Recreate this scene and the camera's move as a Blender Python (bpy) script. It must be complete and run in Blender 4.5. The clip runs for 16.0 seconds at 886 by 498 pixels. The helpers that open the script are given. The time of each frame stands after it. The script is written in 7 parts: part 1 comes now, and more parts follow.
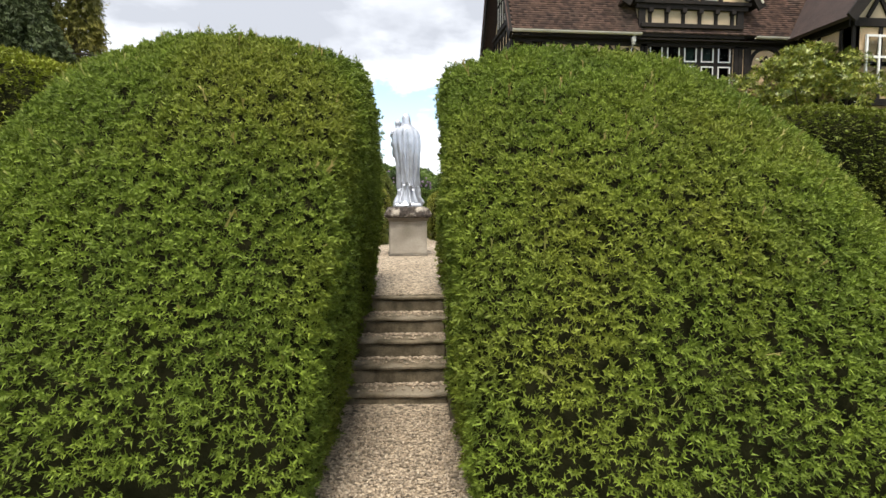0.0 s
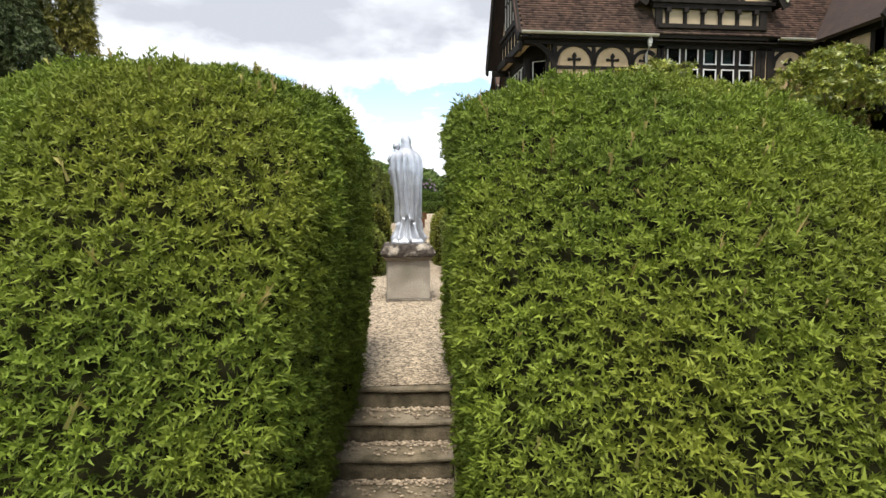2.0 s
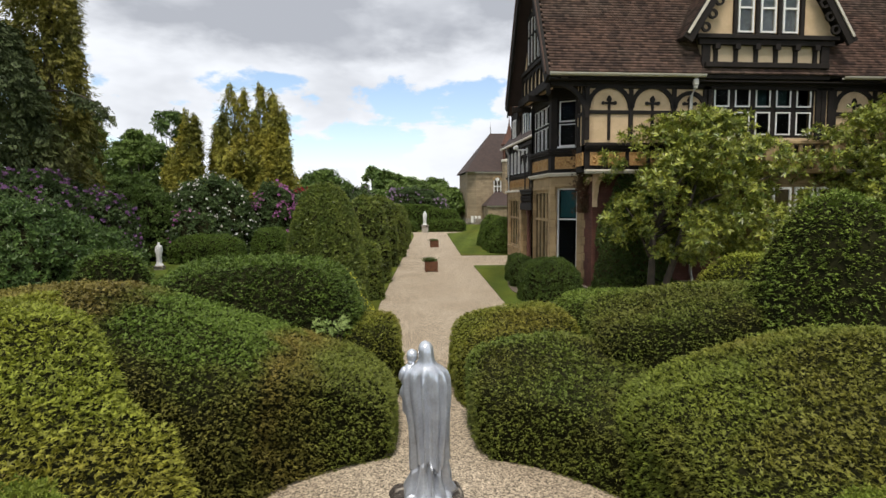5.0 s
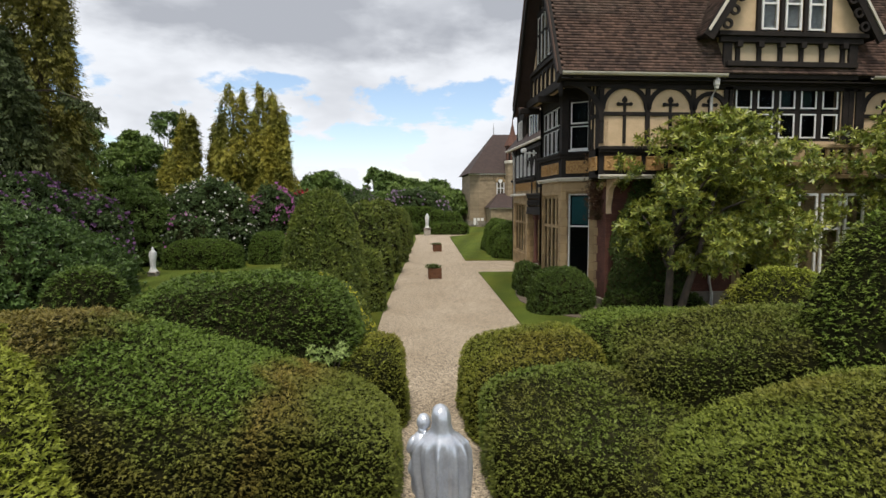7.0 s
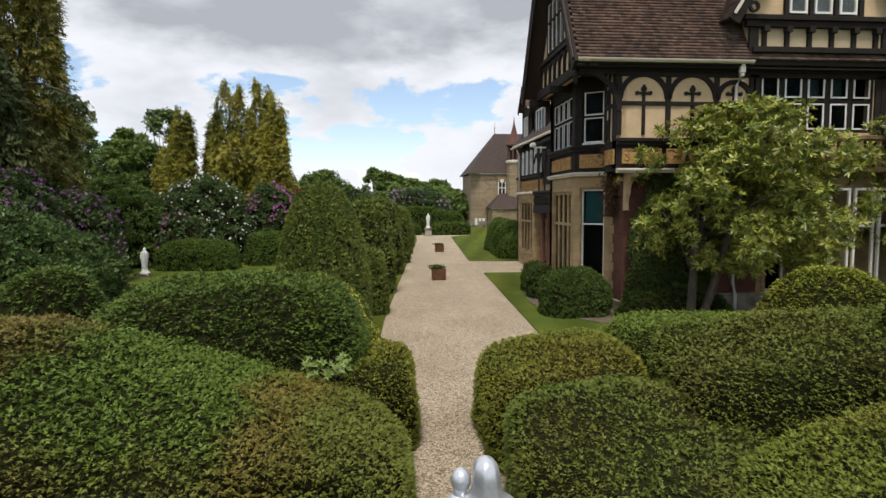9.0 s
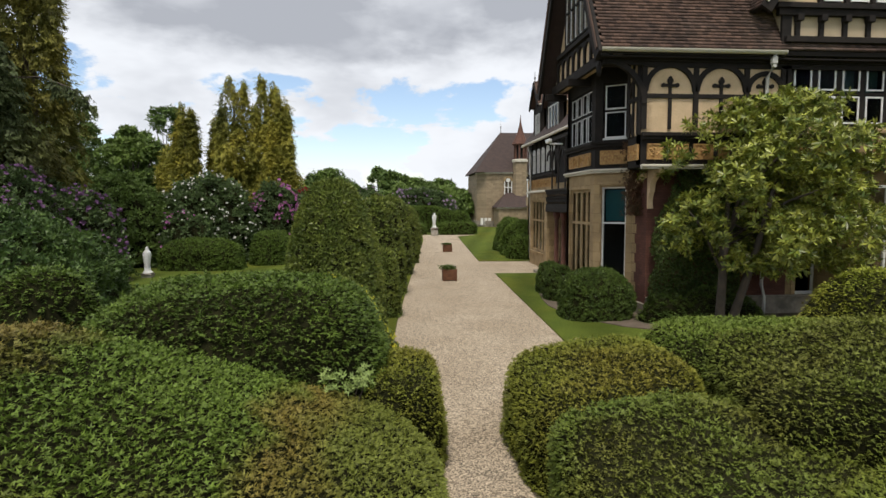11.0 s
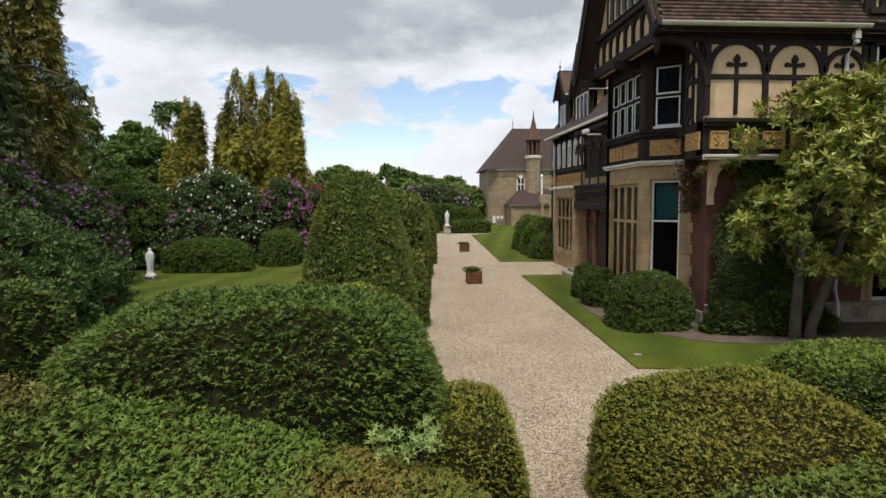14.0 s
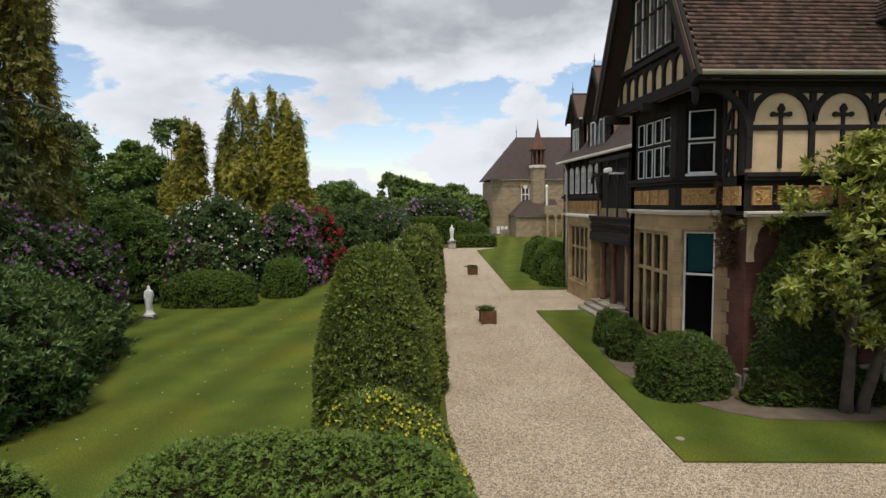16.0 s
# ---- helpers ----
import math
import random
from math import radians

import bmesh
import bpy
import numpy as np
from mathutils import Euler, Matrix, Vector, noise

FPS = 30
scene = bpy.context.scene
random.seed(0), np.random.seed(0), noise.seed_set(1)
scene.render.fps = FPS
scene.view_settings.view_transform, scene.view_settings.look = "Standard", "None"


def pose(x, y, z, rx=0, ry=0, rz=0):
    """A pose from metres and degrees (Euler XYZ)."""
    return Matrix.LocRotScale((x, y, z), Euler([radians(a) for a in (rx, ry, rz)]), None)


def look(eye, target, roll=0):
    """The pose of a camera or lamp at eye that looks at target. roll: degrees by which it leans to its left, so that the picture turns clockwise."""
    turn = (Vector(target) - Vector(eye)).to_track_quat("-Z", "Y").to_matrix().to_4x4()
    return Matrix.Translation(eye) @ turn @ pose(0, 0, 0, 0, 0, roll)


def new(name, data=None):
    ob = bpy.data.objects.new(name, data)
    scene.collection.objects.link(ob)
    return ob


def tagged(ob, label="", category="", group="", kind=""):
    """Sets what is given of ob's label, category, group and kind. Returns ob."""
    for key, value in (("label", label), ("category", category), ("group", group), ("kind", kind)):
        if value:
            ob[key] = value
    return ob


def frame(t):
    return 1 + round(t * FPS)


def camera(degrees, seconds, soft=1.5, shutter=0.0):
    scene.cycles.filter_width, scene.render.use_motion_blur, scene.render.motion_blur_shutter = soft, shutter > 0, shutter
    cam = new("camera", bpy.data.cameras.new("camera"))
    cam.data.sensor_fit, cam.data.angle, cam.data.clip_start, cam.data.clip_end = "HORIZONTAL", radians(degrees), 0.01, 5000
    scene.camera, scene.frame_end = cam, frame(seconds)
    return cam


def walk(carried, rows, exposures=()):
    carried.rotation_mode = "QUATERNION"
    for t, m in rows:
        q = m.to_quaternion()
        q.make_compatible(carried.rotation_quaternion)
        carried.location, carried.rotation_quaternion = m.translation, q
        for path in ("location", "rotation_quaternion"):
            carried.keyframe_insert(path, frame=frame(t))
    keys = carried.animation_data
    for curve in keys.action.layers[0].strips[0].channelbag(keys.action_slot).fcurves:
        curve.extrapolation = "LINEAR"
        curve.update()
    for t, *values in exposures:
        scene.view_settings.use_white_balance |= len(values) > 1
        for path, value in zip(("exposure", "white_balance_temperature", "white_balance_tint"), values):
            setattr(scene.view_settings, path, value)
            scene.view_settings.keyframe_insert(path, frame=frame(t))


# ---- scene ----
cam = camera(75.0, 16.0)
PATH = [
    (0, (-0.511, 0.317, 0.876), (-0.282, 2.298, 0.719), -0.2),
    (0.5, (-0.51, 0.54, 0.9), (-0.284, 2.521, 0.74), -0.2),
    (1, (-0.471, 0.828, 1.071), (-0.248, 2.809, 0.907), -0.2),
    (1.5, (-0.42, 1.175, 1.229), (-0.2, 3.157, 1.068), -0.3),
    (2, (-0.382, 1.582, 1.369), (-0.168, 3.563, 1.207), -0.2),
    (2.5, (-0.332, 2.043, 1.61), (-0.122, 4.025, 1.447), -0.2),
    (3, (-0.326, 2.574, 1.845), (-0.121, 4.557, 1.682), -0.3),
    (3.5, (-0.379, 3.201, 2.17), (-0.179, 5.184, 2.007), -0.3),
    (4, (-0.381, 3.66, 2.576), (-0.193, 5.644, 2.413), -0.3),
    (4.5, (-0.362, 4.003, 3.024), (-0.178, 5.988, 2.859), -0.3),
    (5, (-0.339, 4.265, 3.484), (-0.158, 6.25, 3.32), -0.3),
    (5.2, (-0.335, 4.345, 3.611), (-0.155, 6.331, 3.45), -0.2),
    (7.5, (-0.393, 5.658, 3.671), (-0.217, 7.643, 3.509), -0.2),
    (8, (-0.422, 5.964, 3.615), (-0.24, 7.949, 3.454), -0.2),
    (8.5, (-0.459, 6.264, 3.548), (-0.276, 8.25, 3.39), -0.2),
    (9, (-0.499, 6.518, 3.519), (-0.32, 8.504, 3.361), -0.3),
    (11.3, (-0.831, 7.531, 3.446), (-0.665, 9.517, 3.288), -0.2),
    (11.5, (-0.86, 7.677, 3.452), (-0.696, 9.664, 3.291), -0.2),
    (12, (-0.94, 7.995, 3.451), (-0.781, 9.982, 3.29), -0.2),
    (12.5, (-1.052, 8.268, 3.456), (-0.898, 10.255, 3.294), -0.3),
    (13, (-1.17, 8.561, 3.451), (-1.019, 10.548, 3.288), -0.3),
    (13.5, (-1.268, 8.875, 3.432), (-1.119, 10.863, 3.269), -0.4),
    (14, (-1.366, 9.247, 3.411), (-1.218, 11.235, 3.246), -0.4),
    (14.5, (-1.465, 9.646, 3.457), (-1.319, 11.634, 3.294), -0.4),
    (15, (-1.561, 9.974, 3.79), (-1.412, 11.961, 3.627), -0.5),
    (15.5, (-1.645, 10.221, 4.315), (-1.498, 12.208, 4.152), -0.6),
    (16, (-1.736, 10.468, 4.825), (-1.589, 12.455, 4.662), -0.7),
]
walk(cam, [(t, look(eye, target, roll)) for t, eye, target, roll in PATH],
     exposures=[(0, 0.8), (1.5, 0.8), (2.5, 0.65), (3.5, 0.45), (4.5, 0.34), (5.5, 0.19), (14, 0.16), (16, 0.04)])

# ---- world and light ----
world = bpy.data.worlds.new("sky")
scene.world = world
world.use_nodes = True
SUN_AZ, SUN_EL = 190.0, 66.0          # compass bearing from +y clockwise, elevation
SKY_STRENGTH, SUN_STRENGTH = 0.105, 3.0


def build_world():
    nt = world.node_tree
    nt.nodes.clear()
    N, L = nt.nodes.new, nt.links.new
    out, bg = N("ShaderNodeOutputWorld"), N("ShaderNodeBackground")
    sky = N("ShaderNodeTexSky")
    sky.sky_type, sky.sun_disc = "NISHITA", False
    sky.sun_elevation, sky.sun_rotation = radians(SUN_EL), radians(SUN_AZ)
    sky.air_density, sky.dust_density, sky.ozone_density = 1.0, 0.6, 1.5
    co = N("ShaderNodeTexCoord")
    sep = N("ShaderNodeSeparateXYZ")
    L(co.outputs["Generated"], sep.inputs[0])

    def math_(op, a, b=None, clamp=False):
        n = N("ShaderNodeMath")
        n.operation, n.use_clamp = op, clamp
        for i, v in enumerate((a, b)):
            if v is None:
                continue
            if isinstance(v, (int, float)):
                n.inputs[i].default_value = v
            else:
                L(v, n.inputs[i])
        return n.outputs[0]

    # heaped clouds, flattened a little towards the horizon
    comb = N("ShaderNodeCombineXYZ")
    L(sep.outputs[0], comb.inputs[0]), L(sep.outputs[1], comb.inputs[1])
    L(math_("MULTIPLY", sep.outputs[2], 2.1), comb.inputs[2])

    def cloud(scale, detail, rough, dist, shift):
        mp = N("ShaderNodeMapping")
        mp.inputs["Location"].default_value = shift
        L(comb.outputs[0], mp.inputs[0])
        n = N("ShaderNodeTexNoise")
        n.inputs["Scale"].default_value, n.inputs["Detail"].default_value = scale, detail
        n.inputs["Roughness"].default_value, n.inputs["Distortion"].default_value = rough, dist
        L(mp.outputs[0], n.inputs["Vector"])
        return n.outputs["Fac"]

    def step(v, lo, hi, a=0.0, b_=1.0):
        n = N("ShaderNodeMapRange")
        n.interpolation_type = "SMOOTHSTEP"
        n.inputs[1].default_value, n.inputs[2].default_value, n.inputs[3].default_value, n.inputs[4].default_value = lo, hi, a, b_
        L(v, n.inputs[0])
        return n.outputs[0]

    big, fine = cloud(2.1, 2, 0.5, 0.2, (0.3, 1.1, 0.4)), cloud(5.2, 9, 0.56, 0.12, (2.2, 0.4, 1.3))
    over = cloud(5.2, 4, 0.52, 0.12, (2.2, 0.4, 1.3 + 0.12))      # what lies above shades the undersides
    rise = step(sep.outputs[2], 0.185, 0.27, 0.0, 0.19)
    dens = math_("ADD", math_("MULTIPLY", big, 0.42), math_("MULTIPLY", fine, 0.58))
    dens = math_("ADD", math_("ADD", dens, rise), step(sep.outputs[2], 0.05, 0.20, 0.075, 0.0))
    cover = step(dens, 0.53, 0.562)
    under = math_("ADD", math_("MULTIPLY", over, 0.6), math_("MULTIPLY", big, 0.4))
    shade = math_("ADD", math_("MULTIPLY", step(under, 0.48, 0.66), 0.5), math_("MULTIPLY", step(dens, 0.60, 0.80), 0.68), True)
    shade = math_("MULTIPLY", shade, step(sep.outputs[2], 0.02, 0.20, 0.35, 1.0))
    tint = N("ShaderNodeMix")
    tint.data_type = "RGBA"
    tint.inputs["A"].default_value = (7.8, 8.05, 8.5, 1)
    tint.inputs["B"].default_value = (3.9, 4.1, 4.55, 1)
    L(shade, tint.inputs["Factor"])
    mix = N("ShaderNodeMix")
    mix.data_type = "RGBA"
    L(cover, mix.inputs["Factor"])
    blue = N("ShaderNodeMix")
    blue.data_type, blue.blend_type = "RGBA", "MULTIPLY"
    blue.inputs["Factor"].default_value = 1.0
    blue.inputs["B"].default_value = (1.6, 1.5, 1.45, 1)
    L(sky.outputs[0], blue.inputs["A"])
    L(blue.outputs["Result"], mix.inputs["A"]), L(tint.outputs["Result"], mix.inputs["B"])
    L(mix.outputs["Result"], bg.inputs["Color"])
    bg.inputs["Strength"].default_value = SKY_STRENGTH
    L(bg.outputs[0], out.inputs[0])


build_world()
sun_data = bpy.data.lights.new("sun", "SUN")
sun_data.energy, sun_data.angle, sun_data.color = SUN_STRENGTH, radians(16), (1.0, 0.93, 0.82)
sun = new("sun", sun_data)
sun_dir = Vector((math.sin(radians(SUN_AZ)) * math.cos(radians(SUN_EL)),
                  math.cos(radians(SUN_AZ)) * math.cos(radians(SUN_EL)), math.sin(radians(SUN_EL))))
sun.matrix_world = look(sun_dir * 100, (0, 0, 0))


# ---- materials ----
def surface(name, base, second=None, rough=0.8, scale=6.0, fine=60.0, bump=0.3, metal=0.0, spec=0.4,
            island=0.0, third=None, depth=0.01, trans=0.0, objvar=0.0, grain=0.2):
    """Base colour broken up at two scales by noise, with fine relief."""
    m = bpy.data.materials.new(name)
    m.use_nodes = True
    nt = m.node_tree
    N, L = nt.nodes.new, nt.links.new
    p = nt.nodes["Principled BSDF"]
    p.inputs["Roughness"].default_value, p.inputs["Metallic"].default_value = rough, metal
    p.inputs["Specular IOR Level"].default_value = spec
    second = second or tuple(c * 0.7 for c in base)
    geo = N("ShaderNodeNewGeometry")
    n1, n2 = N("ShaderNodeTexNoise"), N("ShaderNodeTexNoise")
    for n, s, d in ((n1, scale, 4), (n2, fine, 3)):
        n.inputs["Scale"].default_value, n.inputs["Detail"].default_value = s, d
        L(geo.outputs["Position"], n.inputs["Vector"])
    r = N("ShaderNodeMapRange")
    r.inputs[1].default_value, r.inputs[2].default_value = 0.32, 0.68
    L(n1.outputs["Fac"], r.inputs[0])
    mix = N("ShaderNodeMix")
    mix.data_type = "RGBA"
    mix.inputs["A"].default_value, mix.inputs["B"].default_value = (*base, 1), (*second, 1)
    L(r.outputs[0], mix.inputs["Factor"])
    col = mix.outputs["Result"]
    if third:
        n3 = N("ShaderNodeTexNoise")
        n3.inputs["Scale"].default_value, n3.inputs["Detail"].default_value = scale * 0.31, 3
        L(geo.outputs["Position"], n3.inputs["Vector"])
        r3 = N("ShaderNodeMapRange")
        r3.inputs[1].default_value, r3.inputs[2].default_value = 0.5, 0.64
        L(n3.outputs["Fac"], r3.inputs[0])
        mx = N("ShaderNodeMix")
        mx.data_type = "RGBA"
        mx.inputs["B"].default_value = (*third, 1)
        L(r3.outputs[0], mx.inputs["Factor"]), L(col, mx.inputs["A"])
        col = mx.outputs["Result"]
    hsv = N("ShaderNodeHueSaturation")
    val = N("ShaderNodeMapRange")
    val.inputs[3].default_value, val.inputs[4].default_value = 1 - grain, 1 + grain
    L(n2.outputs["Fac"], val.inputs[0])
    v = val.outputs[0]
    for amount, source in ((island, geo.outputs["Random Per Island"]), (objvar, None)):
        if not amount:
            continue
        if source is None:
            source = N("ShaderNodeObjectInfo").outputs["Random"]
        r2 = N("ShaderNodeMapRange")
        r2.inputs[3].default_value, r2.inputs[4].default_value = 1 - amount, 1 + amount
        L(source, r2.inputs[0])
        mul = N("ShaderNodeMath")
        mul.operation = "MULTIPLY"
        L(v, mul.inputs[0]), L(r2.outputs[0], mul.inputs[1])
        v = mul.outputs[0]
    L(v, hsv.inputs["Value"]), L(col, hsv.inputs["Color"])
    L(hsv.outputs[0], p.inputs["Base Color"])
    if bump:
        b = N("ShaderNodeBump")
        b.inputs["Strength"].default_value, b.inputs["Distance"].default_value = bump, depth
        L(n2.outputs["Fac"], b.inputs["Height"]), L(b.outputs[0], p.inputs["Normal"])
    if trans:
        t = N("ShaderNodeBsdfTranslucent")
        L(hsv.outputs[0], t.inputs[0])
        ms = N("ShaderNodeMixShader")
        ms.inputs[0].default_value = trans
        L(p.outputs[0], ms.inputs[1]), L(t.outputs[0], ms.inputs[2])
        L(ms.outputs[0], nt.nodes["Material Output"].inputs["Surface"])
    return m


def leaf_mat(name, base, second, third=None, scale=1.2, island=0.45, rough=0.55, trans=0.14):
    return surface(name, base, second, rough, scale, 25.0, 0, 0, 0.2, island, third, trans=trans)


YEW = leaf_mat("yew_leaves", (0.160, 0.215, 0.026), (0.112, 0.160, 0.022), (0.172, 0.198, 0.026), 1.6, 0.36, 0.6, 0.12)
YEW_NEW = leaf_mat("new_yew_shoots", (0.30, 0.33, 0.08), (0.24, 0.24, 0.07), (0.34, 0.27, 0.10))
YEW_GREEN = leaf_mat("green_yew_leaves", (0.150, 0.203, 0.030), (0.112, 0.160, 0.026), (0.168, 0.182, 0.030))
# near-black, so the shade between the leaves is in the core's own colour
YEW_SHADE_CORE = surface("yew_shade_core", (0.022, 0.022, 0.010), (0.012, 0.013, 0.006), 1.0, 9, 50, 0.6, spec=0.0)
YEW_GOLD = leaf_mat("golden_yew_leaves", (0.232, 0.254, 0.028), (0.178, 0.214, 0.027), (0.218, 0.205, 0.028))
YEW_SAGE = leaf_mat("green_gold_yew_leaves", (0.160, 0.186, 0.025), (0.120, 0.154, 0.023), (0.152, 0.148, 0.025))
YEW_OLIVE = leaf_mat("olive_yew_leaves", (0.186, 0.194, 0.024), (0.142, 0.160, 0.023), (0.176, 0.158, 0.024))
YEW_BRONZE = leaf_mat("bronze_yew_leaves", (0.132, 0.165, 0.026), (0.132, 0.135, 0.027), (0.105, 0.155, 0.026))
YEW_DARK = leaf_mat("dark_hedge_leaves", (0.098, 0.148, 0.022), (0.068, 0.108, 0.018), None)
BAY = leaf_mat("clipped_laurel_leaves", (0.160, 0.190, 0.038), (0.090, 0.122, 0.027), None, 2.0, 0.6, 0.36)
BOX = leaf_mat("box_leaves", (0.088, 0.13, 0.024), (0.056, 0.088, 0.019), None, 2.5, 0.4, 0.4)
def banded_leaf(name, stops, start, end, before, wobble=0.5):
    """Leaves whose colour changes along x, as different plants grow side by side, with another plant before them."""
    m = leaf_mat(name, stops[0][1], stops[0][1])
    nt = m.node_tree
    N, L = nt.nodes.new, nt.links.new
    geo, sep, nz = N("ShaderNodeNewGeometry"), N("ShaderNodeSeparateXYZ"), N("ShaderNodeTexNoise")
    nz.inputs["Scale"].default_value = 1.3
    L(geo.outputs["Position"], sep.inputs[0]), L(geo.outputs["Position"], nz.inputs["Vector"])
    ad = N("ShaderNodeMath")
    ad.operation = "MULTIPLY_ADD"
    ad.inputs[1].default_value = wobble * 2
    L(nz.outputs["Fac"], ad.inputs[0]), L(sep.outputs[0], ad.inputs[2])
    mr = N("ShaderNodeMapRange")
    mr.inputs[1].default_value, mr.inputs[2].default_value = start + wobble, end + wobble
    L(ad.outputs[0], mr.inputs[0])
    cr = N("ShaderNodeValToRGB")
    while len(cr.color_ramp.elements) < len(stops):
        cr.color_ramp.elements.new(0.5)
    for e, (pos, col) in zip(cr.color_ramp.elements, stops):
        e.position, e.color = pos, (*col, 1)
    L(mr.outputs[0], cr.inputs[0])
    near = N("ShaderNodeMath")
    near.operation = "MULTIPLY_ADD"
    near.inputs[1].default_value = 1.4
    L(nz.outputs["Fac"], near.inputs[0]), L(sep.outputs[1], near.inputs[2])
    edge = N("ShaderNodeMapRange")
    edge.inputs[1].default_value, edge.inputs[2].default_value = 11.2, 11.8
    L(near.outputs[0], edge.inputs[0])
    mx = N("ShaderNodeMix")
    mx.data_type = "RGBA"
    mx.inputs["A"].default_value = (*before, 1)
    L(edge.outputs[0], mx.inputs["Factor"]), L(cr.outputs[0], mx.inputs["B"])
    hs = [n for n in nt.nodes if n.type == "HUE_SAT"][0]
    L(mx.outputs["Result"], hs.inputs["Color"])
    return m


YEW_BANDS = banded_leaf("mixed_yew_leaves", ((0.0, (0.21, 0.22, 0.034)), (0.12, (0.19, 0.165, 0.034)), (0.37, (0.155, 0.125, 0.032)), (0.42, (0.11, 0.168, 0.026)),
                                             (0.69, (0.118, 0.175, 0.026)), (0.75, (0.195, 0.155, 0.034)), (0.86, (0.14, 0.162, 0.028))), -6.0, -0.3, (0.148, 0.144, 0.029))
PALE_SHOOT = leaf_mat("pale_shoot_leaves", (0.25, 0.32, 0.10), (0.17, 0.24, 0.07), None, 4.0, 0.4, 0.5)
IVY = leaf_mat("ivy_leaves", (0.056, 0.085, 0.022), (0.085, 0.115, 0.03), None, 2.0, 0.55, 0.4, 0.15)
MAGNOLIA = surface("magnolia_leaves", (0.066, 0.108, 0.022), (0.31, 0.32, 0.05), 0.32, 3.8, 25.0, 0, 0, 0.32, 0.5, trans=0.15)
RHODO = leaf_mat("rhododendron_leaves", (0.082, 0.122, 0.04), (0.055, 0.088, 0.03), None, 0.9, 0.45, 0.4)
RHODO_LIGHT = leaf_mat("young_shrub_leaves", (0.085, 0.135, 0.034), (0.050, 0.088, 0.025), None, 0.9, 0.5, 0.38)
OAK = leaf_mat("oak_leaves", (0.12, 0.175, 0.036), (0.08, 0.128, 0.03), None, 0.25, 0.4, 0.5)
OAK_DARK = leaf_mat("dark_tree_leaves", (0.098, 0.150, 0.036), (0.066, 0.110, 0.028), None, 0.3, 0.4, 0.5)
CYPRESS_GOLD = leaf_mat("golden_cypress_sprays", (0.30, 0.265, 0.038), (0.17, 0.175, 0.03), (0.10, 0.11, 0.024), 0.8, 0.5, 0.6)
CYPRESS_DARK = leaf_mat("dark_conifer_sprays", (0.068, 0.088, 0.031), (0.046, 0.063, 0.023), (0.11, 0.108, 0.03), 0.35, 0.4, 0.6)
CYPRESS_OLIVE = leaf_mat("yellowing_conifer_sprays", (0.20, 0.175, 0.032), (0.12, 0.125, 0.03), (0.08, 0.10, 0.03), 0.5, 0.4, 0.6)
PETAL_WHITE = leaf_mat("white_petals", (0.75, 0.72, 0.68), (0.62, 0.6, 0.58), None, 5, 0.2, 0.6, 0.3)
PETAL_PURPLE = leaf_mat("purple_petals", (0.22, 0.11, 0.23), (0.14, 0.075, 0.15), None, 5, 0.3, 0.6, 0.3)
PETAL_MAUVE = leaf_mat("mauve_petals", (0.36, 0.27, 0.37), (0.26, 0.18, 0.27), None, 5, 0.3, 0.6, 0.3)
PETAL_PINK = leaf_mat("magenta_petals", (0.44, 0.17, 0.37), (0.34, 0.12, 0.28), None, 5, 0.3, 0.6, 0.3)
PETAL_RED = leaf_mat("red_petals", (0.42, 0.03, 0.05), (0.32, 0.02, 0.04), None, 5, 0.3, 0.6, 0.3)
PETAL_YELLOW = leaf_mat("yellow_leaves", (0.62, 0.58, 0.05), (0.45, 0.45, 0.06), None, 5, 0.3, 0.6, 0.3)

BARK = surface("bark", (0.12, 0.095, 0.075), (0.07, 0.055, 0.045), 0.9, 5, 40, 0.8)
BARK_GREY = surface("grey_bark", (0.085, 0.066, 0.05), (0.05, 0.042, 0.034), 0.9, 5, 40, 0.6)
SOIL = surface("bed_soil", (0.13, 0.10, 0.075), (0.09, 0.07, 0.05), 0.95, 3, 60, 0.8)
STONE_OLD = surface("weathered_stone", (0.30, 0.265, 0.215), (0.20, 0.175, 0.14), 0.9, 5, 45, 0.6, third=(0.12, 0.11, 0.085))
STONE_BLOCK = surface("pale_weathered_stone", (0.43, 0.395, 0.34), (0.31, 0.28, 0.235), 0.9, 4, 45, 0.6, third=(0.22, 0.20, 0.16))
STONE_DARK = surface("lichened_stone", (0.19, 0.165, 0.135), (0.09, 0.08, 0.065), 0.9, 14, 80, 0.9, third=(0.30, 0.27, 0.22))
STONE_CAP = surface("pitted_lichened_stone", (0.085, 0.068, 0.056), (0.036, 0.03, 0.025), 0.95, 22, 90, 1.0, third=(0.46, 0.41, 0.34), grain=0.7, depth=0.02)
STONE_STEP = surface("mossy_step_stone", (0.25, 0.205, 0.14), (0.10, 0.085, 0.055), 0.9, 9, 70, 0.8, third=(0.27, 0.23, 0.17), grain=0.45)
# risers and kerbs, a tone darker than the treads
STONE_RISER = surface("dark_riser_stone", (0.17, 0.14, 0.092), (0.07, 0.06, 0.038), 0.9, 11, 60, 0.8, third=(0.23, 0.19, 0.13), grain=0.4)
TIMBER = surface("black_timber", (0.014, 0.012, 0.011), (0.024, 0.019, 0.016), 0.8, 4, 50, 0.5, spec=0.2)
RENDER = surface("ochre_plaster", (0.62, 0.46, 0.285), (0.52, 0.38, 0.23), 0.9, 3.0, 45, 0.5, grain=0.35)
RENDER_PALE = surface("pale_plaster", (0.50, 0.40, 0.27), (0.44, 0.35, 0.23), 0.9, 1.5, 60, 0.35)
